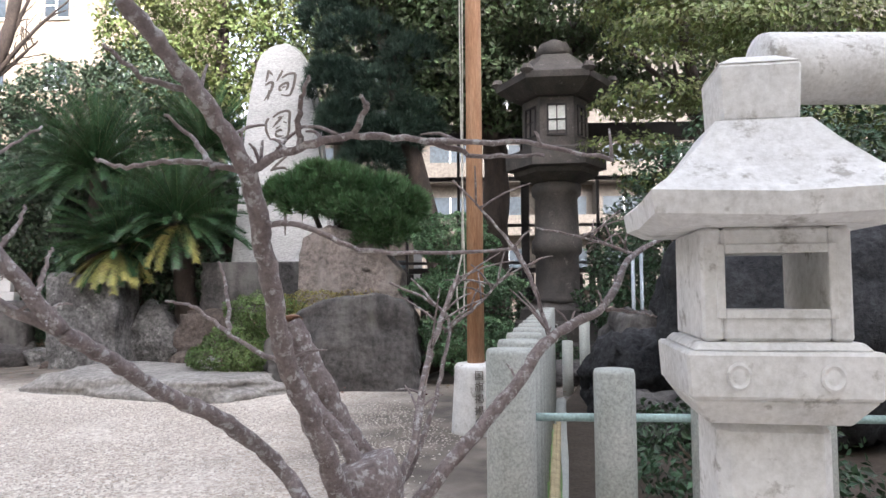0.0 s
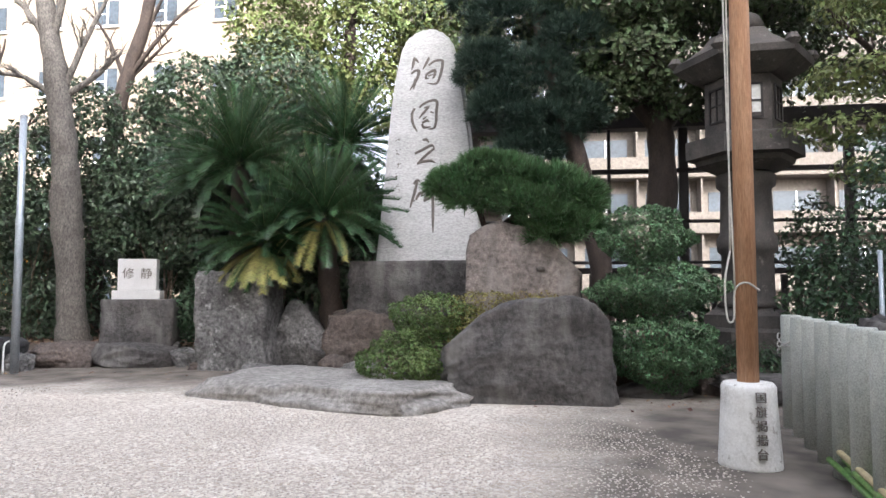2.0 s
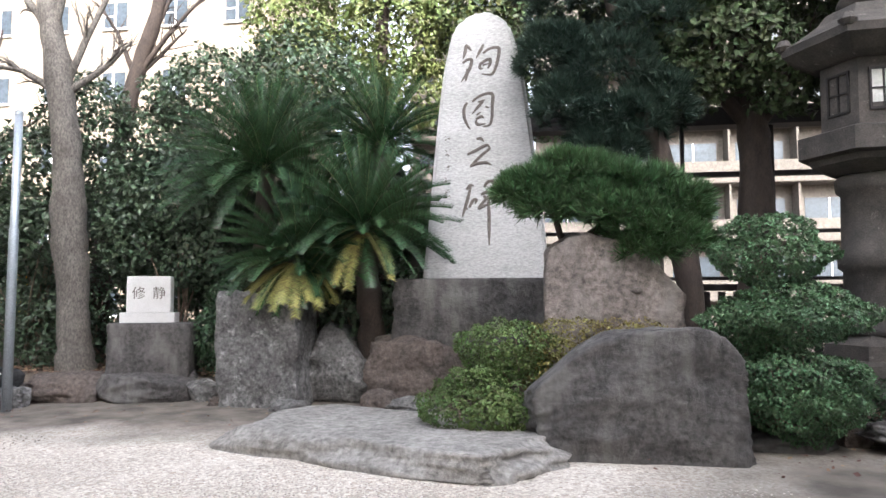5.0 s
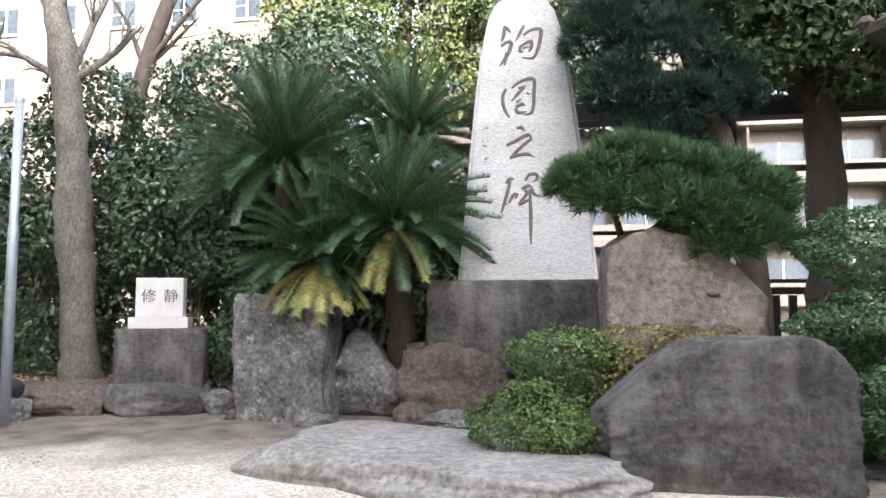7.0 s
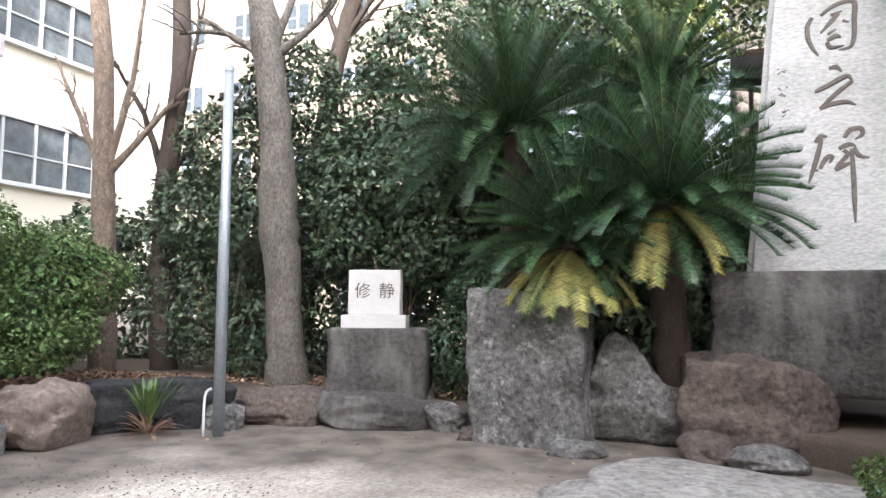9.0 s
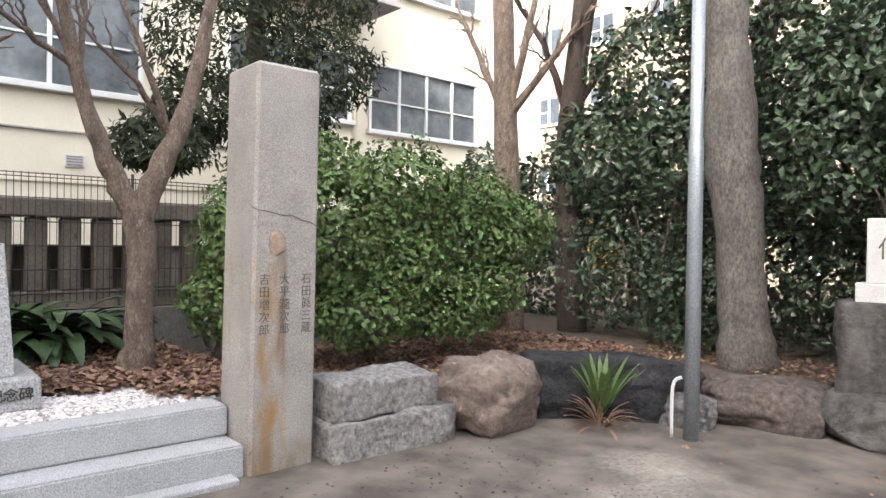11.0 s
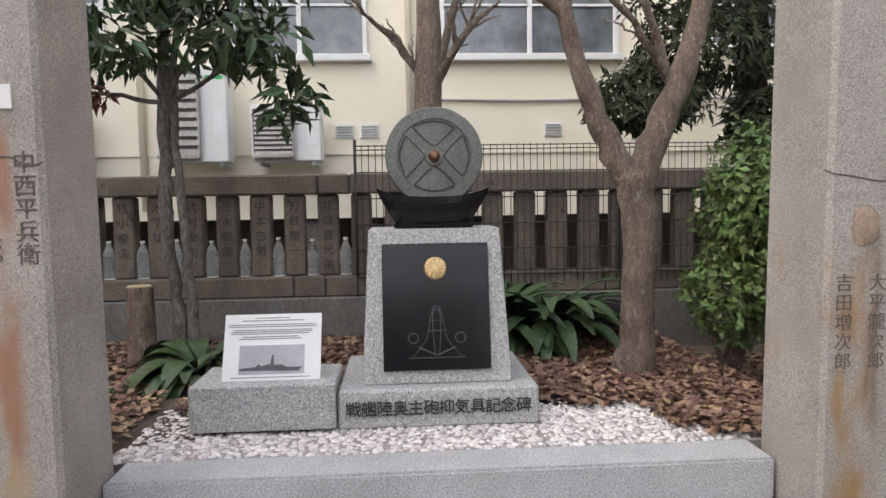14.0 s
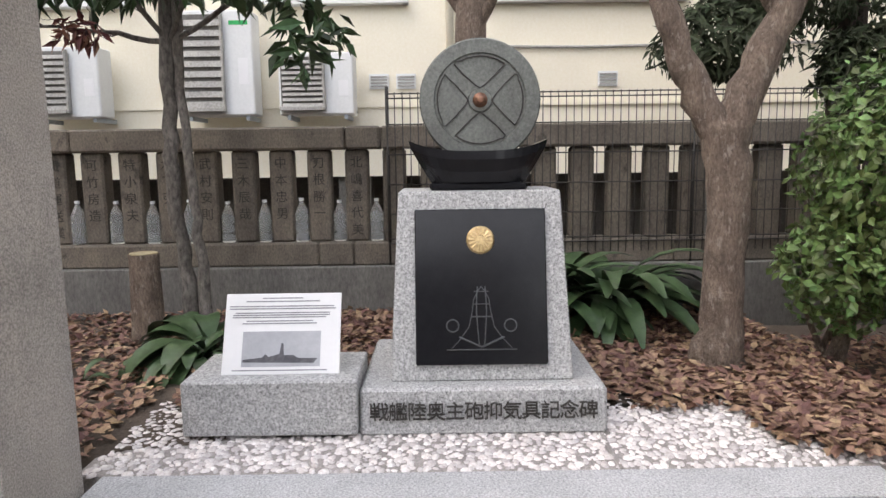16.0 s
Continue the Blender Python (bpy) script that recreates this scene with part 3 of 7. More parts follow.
# an added block, never in view, closes the place and keeps the low sun off it
blocker = thing("shrine_hall", (-4, -13, 0), "added unseen block that keeps the low sun off the yard", "building", kind="structure")
part("wall", box(-28, 26, -4, 0, -0.06, 19.5, 0), CREAM, blocker)
# added out of view: a dark block that dims the black panel's reflection
side = thing("shrine_office", (11, -2, 0), "added unseen dark block for the black panel to reflect", "building", kind="structure")
part("wall", box(0, 4, -9, 9, -0.06, 5.5, 0), DARKBARK, side)
part("roof", box(-0.8, 4.8, -9.8, 9.8, 5.501, 5.9, 0.02), BEAM, side)
# no real opening: a dark lump on the face, coloured like a hole's shade
bm = bmesh.new()
bmesh.ops.create_icosphere(bm, subdivisions=3, radius=1)
for v in bm.verts:
    v.co = Vector((v.co.x * 0.05 * (1 + 0.3 * noise.noise(v.co * 3)), v.co.y * 0.03, v.co.z * 0.03))
smooth(part("hole", bm, CARVED, hole, "small dark hole")).matrix_basis = pose(0.20, min(v.co.y for v in hole.data.vertices if abs(v.co.x - 0.2) < 0.05 and abs(v.co.z - 1.13) < 0.05), 1.13)


# ---- bare pruned tree beside the path ----
BRANCHES = {
    "A": ((-0.313, 1.073, 0.748), (-0.387, 0.977, 0.851), (-0.446, 0.88, 0.915), (-0.49, 0.784, 0.98), (-0.509, 0.688, 1.028)),
    "A2": ((-0.509, 0.688, 1.028), (-0.663, 0.663, 1.105), (-0.751, 0.596, 1.173), (-0.87, 0.56, 1.25), (-0.9, 0.48, 1.29), (-0.92, 0.4, 1.34)),
    "A2d": ((-0.87, 0.56, 1.25), (-0.93, 0.52, 1.26), (-0.99, 0.49, 1.3)),
    "A2e": ((-0.663, 0.663, 1.105), (-0.746, 0.685, 1.153), (-0.829, 0.668, 1.191), (-0.92, 0.65, 1.24), (-0.98, 0.65, 1.235)),
    "A2f": ((-0.746, 0.685, 1.153), (-0.734, 0.757, 1.242), (-0.701, 0.818, 1.301), (-0.67, 0.88, 1.36)),
    "A1": ((-0.509, 0.688, 1.028), (-0.572, 0.64, 1.135), (-0.637, 0.583, 1.252), (-0.69, 0.53, 1.34), (-0.7, 0.5, 1.38), (-0.7, 0.46, 1.43)),
    "A1d": ((-0.7, 0.5, 1.38), (-0.73, 0.47, 1.39), (-0.76, 0.44, 1.4)),
    "A1e": ((-0.572, 0.64, 1.135), (-0.619, 0.664, 1.174), (-0.646, 0.688, 1.213)),
    "A1f": ((-0.572, 0.64, 1.135), (-0.566, 0.672, 1.174), (-0.571, 0.695, 1.204)),
    "A1g": ((-0.582, 0.64, 1.135), (-0.591, 0.62, 1.105), (-0.59, 0.609, 1.085)),
    "A1h": ((-0.529, 0.663, 1.077), (-0.535, 0.686, 1.116), (-0.54, 0.709, 1.145)),
    "B": ((-0.167, 0.804, 0.819), (-0.193, 0.766, 0.908), (-0.211, 0.725, 0.977), (-0.215, 0.682, 1.049), (-0.221, 0.636, 1.144), (-0.226, 0.588, 1.228), (-0.251, 0.537, 1.286), (-0.276, 0.483, 1.333), (-0.3, 0.427, 1.371)),
    "Barm": ((-0.226, 0.588, 1.228), (-0.159, 0.575, 1.253), (-0.092, 0.552, 1.26), (-0.005, 0.577, 1.259), (0.13, 0.646, 1.267), (0.237, 0.706, 1.257)),
    "Barm2": ((-0.092, 0.552, 1.26), (-0.073, 0.526, 1.286), (-0.074, 0.503, 1.294)),
    "Barm3": ((-0.159, 0.575, 1.253), (-0.15, 0.536, 1.288), (-0.131, 0.499, 1.314)),
    "Barm4": ((-0.005, 0.577, 1.259), (0.053, 0.624, 1.25), (0.14, 0.67, 1.258)),
    "Blow": ((-0.218, 0.625, 1.168), (-0.142, 0.548, 1.155), (-0.066, 0.542, 1.126), (0.099, 0.623, 1.133)),
    "Bl": ((-0.235, 0.588, 1.228), (-0.303, 0.574, 1.238), (-0.361, 0.563, 1.23), (-0.399, 0.561, 1.24)),
    "Bl2": ((-0.264, 0.576, 1.229), (-0.311, 0.638, 1.277), (-0.34, 0.611, 1.304)),
    "Bt": ((-0.261, 0.515, 1.305), (-0.309, 0.49, 1.314), (-0.339, 0.464, 1.341)),
    "C": ((-0.144, 1.093, 0.722), (-0.196, 1.08, 0.82), (-0.248, 1.068, 0.928), (-0.294, 1.055, 1.024)),
    "C2": ((-0.158, 0.944, 0.801), (-0.234, 0.965, 0.894), (-0.301, 0.997, 0.996)),
    "Ct": ((-0.211, 0.725, 0.977), (-0.316, 0.787, 1.018), (-0.382, 0.827, 1.057), (-0.44, 0.847, 1.068)),
    "Ct2": ((-0.316, 0.787, 1.018), (-0.334, 0.826, 1.073), (-0.353, 0.841, 1.129)),
    "D1": ((-0.061, 0.991, 0.8), (-0.04, 1.121, 0.948), (0.02, 1.216, 1.112)),
    "D2": ((-0.051, 1.025, 0.801), (-0.011, 1.147, 0.93), (-0.009, 1.226, 1.032), (-0.133, 1.272, 1.099)),
    "D3": ((-0.01, 1.207, 0.995), (0.068, 1.247, 1.058), (0.136, 1.273, 1.129)),
    "D4": ((-0.009, 1.226, 1.032), (-0.085, 1.272, 1.107)),
    "E": ((0.005, 0.948, 0.788), (0.111, 0.981, 0.904), (0.189, 1.028, 0.994), (0.316, 1.172, 1.05), (0.425, 1.365, 1.161), (0.609, 1.496, 1.242)),
    "E2": ((0.189, 1.028, 0.994), (0.152, 1.103, 1.124), (0.115, 1.152, 1.19), (0.01, 1.192, 1.311)),
    "E3": ((0.425, 1.365, 1.161), (0.328, 1.326, 1.19), (0.194, 1.298, 1.219)),
    "E4": ((0.316, 1.173, 1.041), (0.394, 1.233, 1.032), (0.442, 1.257, 1.022)),
}
THICK = {"A": (0.024, 0.017), "A2": (0.013, 0.006), "A1": (0.0175, 0.0105), "B": (0.026, 0.013), "C": (0.038, 0.030), "C2": (0.022, 0.017), "D1": (0.014, 0.008), "D2": (0.009, 0.004), "E": (0.022, 0.008), "Barm": (0.009, 0.004), "Blow": (0.006, 0.003)}
bare = thing("bare_tree", (-0.14, 0.92, 0.0), "bare pruned young tree with mottled grey-brown branches", "tree")
AT = Vector((-0.14, 0.92, 0.0))
trunk = tubes("trunk", [([(0, 0, -0.05), (0.01, 0, 0.3), (0, 0.01, 0.6), (0.0, 0.0, 0.80)], [0.10, 0.075, 0.08, 0.055])], TWIG, bare, 14, 0.012, 3)
for i, (key, pts) in enumerate(BRANCHES.items()):
    r0, r1 = (0.64 * q for q in THICK.get(key, (0.0065, 0.003)))
    pts = [Vector(p) - AT for p in pts]
    if key in ("A", "B", "C", "C2", "D1", "D2", "E"):
        pts = [Vector((pts[0].x * 0.3, pts[0].y * 0.3, pts[0].z - 0.12))] + pts
    n = len(pts)
    ob = tubes("limb" if key in THICK else "twig", [(pts, [r0 + (r1 - r0) * k / (n - 1) for k in range(n)])], TWIG, bare, 12 if r0 > 0.008 else 7, 0.0022 if r0 > 0.004 else 0.0015, 20 + i, 7)
# side twigs and buds
rng = random.Random(5)
twigs = []
for key in ("A2", "A1", "B", "E", "D1", "Barm", "E2", "E3", "D3"):
    P = [Vector(p) - AT for p in BRANCHES[key]]
    for k in range(9):
        j = rng.randrange(len(P) - 1)
        p = P[j].lerp(P[j + 1], rng.random())
        d = Vector((rng.uniform(-1, 1), rng.uniform(-0.5, 0.6), rng.uniform(0.0, 1))).normalized()
        ln = rng.uniform(0.015, 0.06) if key not in ("E2", "E3", "D3", "D1") else rng.uniform(0.04, 0.13)
        twigs.append(([p, p + d * ln * 0.5 + Vector((0, 0, 0.006)), p + d * ln], [0.0028, 0.0022, 0.0012]))
tagged(tubes("spur_wood", twigs, TWIG, bare, 5, 0.0, 1, 2), kind="stuff")
cut = tubes("cut_end", [([Vector((-0.294, 1.057, 1.026)) - AT, Vector((-0.295, 1.059, 1.030)) - AT], [0.022, 0.018])], COPPER, bare, 12)
cut["label"] = "reddish sealed cut end"

# ---- concrete post fence and rock garden ----
def fence_post(place, radius, height, turn=0):
    p = thing("fence_post", place, "round-topped grey concrete fence post", "post", "posts round the rock garden", turn=turn)
    part("shaft", lathe([(radius, -0.05), (radius, height - 0.012), (radius * 0.93, height)], 18), POST, p)
    for f in p.children:
        smooth(f)
    return p


first = fence_post((0.168, 1.876, 0), 0.075, 0.90)
for i in range(1, 13):
    a = i / 12
    copy_thing(first, pose(0.168 + 0.622 * a, 1.876 + 4.38 * a, 0, 0, 0, 20 * i))
thin = fence_post((0.484, 1.892, 0), 0.063, 0.836)
for i in range(1, 5):
    copy_thing(thin, pose(0.484 + 0.29 * i, 1.892 - 0.01 * i, 0, 0, 0, 33 * i))
rail = thing("pipe_rail", (0.2, 1.93, 0.685), "pale green metal pipe rail through the posts", "rail")
tubes("pipe", [([(0, 0, 0), (0.7, -0.03, 0.0), (1.5, -0.06, 0.0)], [0.013, 0.013, 0.013])], RAILGREEN, rail, 10)
kerb = thing("kerb", (0, 0, 0), "low pale stone kerb under the post fence", "kerb", kind="structure")
tubes("kerb_stone", [([(0.28, 1.75, 0.0), (0.6, 4.0, 0.0), (0.92, 6.3, 0.0)], [0.06, 0.06, 0.06])], POST, kerb, 6)
coil = thing("cable_coil", (0.79, 6.26, 0.62), "grey cable coiled round the end post", "cable")
for k in range(4):
    ring = [(0.10 * math.cos(a * 0.7 + k), 0.10 * math.sin(a * 0.7 + k), 0.03 * k + 0.04 * math.sin(a * 1.4 + k)) for a in range(10)]
    tubes("loop", [(ring, [0.006] * 10)], GREYMETAL, coil, 6)
rng = random.Random(8)
for i in range(11):
    green = i < 8
    x = 0.20 + 0.045 * (i % 5)
    z = 0.03 + 0.035 * (i // 5)
    pole = thing("bamboo_pole", (x, 2.5 + rng.uniform(-0.2, 0.2), z), "green bamboo pole lying along the fence" if green else "dry yellow bamboo pole lying along the fence", "bamboo", "bamboo poles along the fence")
    ln = rng.uniform(2.0, 2.5)
    dx = ln * 0.135 + rng.uniform(-0.03, 0.03)
    pts = [(dx * k / 8, ln * k / 8, 0.05 * k / 8) for k in range(9)]
    tubes("culm", [(pts, [0.017 if k % 2 else 0.020 for k in range(9)])], BAMBOO if green else STRAW, pole, 9, sub=2)
for place, size, m, s, lab in (((2.35, 4.6, 0), (2.0, 1.4, 1.55), BLACKROCK, 31, "tall dark slanting rock in the fenced garden"), ((1.35, 5.6, 0), (0.8, 0.7, 0.75), BLACKROCK, 33, "dark rock in the fenced garden"),
                               ((1.7, 6.6, 0), (1.0, 0.8, 0.9), DARKROCK, 35, "weathered dark rock in the fenced garden"), ((1.25, 4.4, 0), (0.6, 0.5, 0.4), DARKROCK, 36, "small dark rock in the fenced garden"),
                               ((1.3, 7.6, 0), (1.5, 0.8, 0.28), DARKROCK, 37, "low dark border rock before the lantern"), ((3.2, 6.4, 0), (1.6, 1.2, 1.1), BLACKROCK, 38, "dark rock in the fenced garden")):
    rock("rock", place, size, m, lab, s, rough=0.22, lean=(0.15, 0))
for place, h in (((1.25, 6.9, 0), 0.75), ((1.05, 6.75, 0), 0.55), ((1.75, 6.85, 0), 1.45), ((1.85, 6.9, 0), 1.45)):
    p = thing("stone_post", place, "short pale stone post in the rock garden" if h < 1 else "slim grey metal post in the rock garden", "post")
    smooth(part("shaft", lathe([(0.055 if h < 1 else 0.02, -0.05), (0.055 if h < 1 else 0.02, h)], 12), POST if h < 1 else STEEL, p))


# ---- pale stone lantern ----
def pale_lantern():
    p = thing("stone_lantern", (0.573, 1.067, 0.309), "pale square stone lantern with a broad sloping roof", "lantern", turn=-7)
    p.scale = (0.6, 0.6, 0.707)
    part("post", taper(-0.155, 0.155, -0.155, 0.155, -0.5, 0.775, (1, 1), 0.03), LANTERN, p)
    part("ledge_foot", taper(-0.19, 0.19, -0.19, 0.19, 0.77, 0.832, (1.28, 1.28), 0.006), LANTERN, p)
    part("ledge", taper(-0.25, 0.25, -0.25, 0.25, 0.833, 0.945, (1.03, 1.03), 0.008), LANTERN, p)
    part("sill", taper(-0.235, 0.235, -0.235, 0.235, 0.946, 0.965, (0.92, 0.92), 0.004), LANTERN, p)
    for x in (-0.12, 0.12):
        bm = lathe([(0.033, 0.0), (0.033, 0.006), (0.027, 0.008), (0.018, 0.003)], 20)
        ob = part("crest", bm, LANTERN, p, "round carved crest")
        ob.matrix_basis = pose(x, -0.2525, 0.888, 90, 0, 0)
    box_part = new("fire_box")
    box_part.parent = p
    for x0, x1, y0, y1, z0, z1 in ((-0.2, -0.143, -0.2, 0.2, 0.966, 1.24), (0.143, 0.2, -0.2, 0.2, 0.966, 1.24), (-0.1425, 0.1425, -0.2, 0.2, 0.966, 1.035), (-0.1425, 0.1425, -0.2, 0.2, 1.185, 1.24)):
        part("wall", box(x0, x1, y0, y1, z0, z1, 0.008), LANTERN, box_part)
    for x0, x1, z0, z1 in ((-0.16, -0.137, 1.02, 1.20), (0.137, 0.16, 1.02, 1.20), (-0.1365, 0.1365, 1.02, 1.043), (-0.1365, 0.1365, 1.177, 1.20)):
        part("moulding", box(x0, x1, -0.207, -0.19, z0, z1, 0.003), LANTERN, box_part)
    bm = bmesh.new()
    rings = []
    for w, z in ((0.29, 1.241), (0.345, 1.252), (0.355, 1.305), (0.32, 1.328), (0.26, 1.38), (0.19, 1.45), (0.135, 1.515), (0.10, 1.52)):
        rings.append([bm.verts.new((w * a, w * b, z + (0.015 if w > 0.31 else 0))) for a, b in ((-1, -1), (0, -1), (1, -1), (1, 0), (1, 1), (0, 1), (-1, 1), (-1, 0))])
        for k in (1, 3, 5, 7):
            rings[-1][k].co.z -= 0.012 if w > 0.31 else 0
    for a, b in zip(rings, rings[1:]):
        for i in range(8):
            bm.faces.new((a[i], a[(i + 1) % 8], b[(i + 1) % 8], b[i]))
    bm.faces.new(rings[0][::-1])
    bm.faces.new(rings[-1])
    part("roof", bm, LANTERN, p)
    part("finial", taper(-0.112, 0.112, -0.112, 0.112, 1.516, 1.665, (1.06, 1.06), 0.008), LANTERN, p)
    part("finial_top", taper(-0.118, 0.118, -0.118, 0.118, 1.666, 1.695, (0.55, 0.55), 0.004), LANTERN, p)
    return p


pale_lantern()
cross = thing("stone_crossbar", (2.34, 2.45, 0), "round grey stone bar resting on a stone post", "stone bar")
part("post", lathe([(0.12, -0.05), (0.11, 1.785)], 14), LANTERN, cross)
bar = smooth(part("bar", lathe([(0.13, -1.25), (0.135, -1.22), (0.135, 1.2)], 20), LANTERN, cross))
bar.matrix_basis = pose(0.07, 0, 1.92, 0, 90, 3)


# ---- flagpole ----
flag = thing("flagpole", (0.10, 5.02, 0), "weathered wooden flagpole in a pale carved stone base", "flagpole")
smooth(part("stone_base", lathe([(0.195, -0.03), (0.19, 0.02), (0.165, 0.44), (0.165, 0.49), (0.15, 0.515), (0.08, 0.52)], 24), LANTERN, flag))
smooth(part("shaft", lathe([(0.066, 0.5), (0.062, 2.5), (0.055, 7.5)], 16), FLAGPOLE, flag))
tubes("halyard", [([(-0.095, -0.02, 7.4), (-0.085, -0.02, 3.0), (-0.10, -0.03, 1.35)], [0.006] * 3), ([(-0.11, -0.02, 7.4), (-0.105, -0.02, 3.0), (-0.08, -0.05, 1.1)], [0.006] * 3)], ROPE, flag, 6)
tubes("rope_loop", [([(-0.10, -0.03, 1.35), (-0.14, -0.05, 1.15), (-0.13, -0.05, 0.92), (-0.09, -0.05, 0.92), (-0.08, -0.05, 1.1), (-0.02, -0.08, 1.15), (0.07, -0.04, 1.10)], [0.007] * 7)], ROPE, flag, 6)
for i, ch in enumerate("国旗掲揚台"):
    text("letter", ch, (0.02, -0.182 + i * -0.004, 0.44 - 0.085 * i), 0.072, CARVED, flag, (86, 0, 5), 0.006)


# ---- lettering on the stele: flattened brush strokes on the face, shade of the cuts in their colour ----
def brush(name, strokes, thick=0.020):
    for pts in strokes:
        n = len(pts)
        rad = [thick * (0.55 + 0.6 * math.sin(math.pi * (0.15 + 0.8 * k / (n - 1)))) for k in range(n)]
        rad[-1] = thick * 0.35
        ob = tubes(name, [([(x, 0, z) for x, z in pts], rad)], CARVED, stele, 6, sub=4)
        ob.matrix_basis = pose(0, -0.002, 0) @ Matrix.Diagonal((1, 0.3, 1, 1))


brush("letter_stroke", [((-0.219, 4.468), (-0.232, 4.373), (-0.257, 4.286)), ((-0.226, 4.468), (-0.188, 4.434), (-0.15, 4.387)), ((-0.264, 4.232), (-0.207, 4.272), (-0.15, 4.272), (-0.169, 4.171), (-0.219, 4.084), (-0.283, 3.99)), ((-0.2, 4.158), (-0.213, 4.077), (-0.226, 3.997)), ((0.003, 4.461), (-0.036, 4.387), (-0.093, 4.286)), ((-0.004, 4.346), (0.072, 4.4), (0.155, 4.414), (0.199, 4.394), (0.186, 4.272), (0.148, 4.138), (0.098, 4.07), (-0.023, 4.084)), ((-0.055, 4.198), (0.022, 4.252), (0.085, 4.266), (0.079, 4.191), (0.053, 4.151)), ((-0.042, 4.205), (-0.042, 4.158), (-0.004, 4.151)), ((-0.01, 4.191), (0.06, 4.212))])
brush("letter_stroke", [((-0.207, 3.722), (-0.245, 3.649), (-0.245, 3.542), (-0.213, 3.449), (-0.169, 3.376)), ((-0.143, 3.729), (-0.055, 3.796), (0.06, 3.829), (0.117, 3.802), (0.11, 3.669), (0.104, 3.516), (0.072, 3.423), (-0.016, 3.409)), ((-0.004, 3.729), (-0.067, 3.662), (-0.15, 3.569)), ((-0.067, 3.722), (0.022, 3.749)), ((0.022, 3.662), (0.072, 3.642)), ((-0.093, 3.556), (-0.029, 3.596)), ((-0.099, 3.502), (-0.029, 3.536), (0.003, 3.509)), ((-0.099, 3.489), (-0.074, 3.436), (0.028, 3.443))])
brush("letter_stroke", [((-0.093, 3.25), (-0.036, 3.257), (0.003, 3.211)), ((-0.207, 3.059), (-0.118, 3.098), (-0.016, 3.151), (0.047, 3.171), (0.079, 3.125)), ((0.079, 3.125), (-0.004, 3.065), (-0.105, 2.973), (-0.175, 2.907)), ((-0.175, 2.907), (-0.08, 2.94), (0.028, 2.947), (0.098, 2.914))])
brush("letter_stroke", [((-0.219, 2.612), (-0.175, 2.665), (-0.124, 2.658)), ((-0.169, 2.645), (-0.2, 2.514), (-0.238, 2.384), (-0.276, 2.267)), ((-0.251, 2.371), (-0.2, 2.371)), ((-0.188, 2.384), (-0.137, 2.475), (-0.093, 2.482), (-0.112, 2.429)), ((0.003, 2.638), (0.047, 2.704), (0.123, 2.71), (0.136, 2.658), (0.079, 2.619)), ((-0.042, 2.547), (0.034, 2.58), (0.085, 2.56)), ((-0.01, 2.534), (0.022, 2.495), (-0.042, 2.416), (-0.08, 2.371)), ((-0.074, 2.364), (-0.004, 2.403), (0.066, 2.429)), ((0.072, 2.553), (0.104, 2.482), (0.18, 2.456)), ((0.053, 2.54), (0.06, 2.306), (0.06, 2.092), (0.06, 1.911))])
rng = random.Random(12)
for k in range(5):
    zz = 3.26 - 0.175 * k
    for q in range(5):
        x, z = -0.455 + rng.uniform(-0.04, 0.03), zz + rng.uniform(-0.05, 0.05)
        brush("small_stroke", [[(x, z), (x + rng.uniform(0.01, 0.045), z + rng.uniform(-0.03, 0.02))]], 0.009)


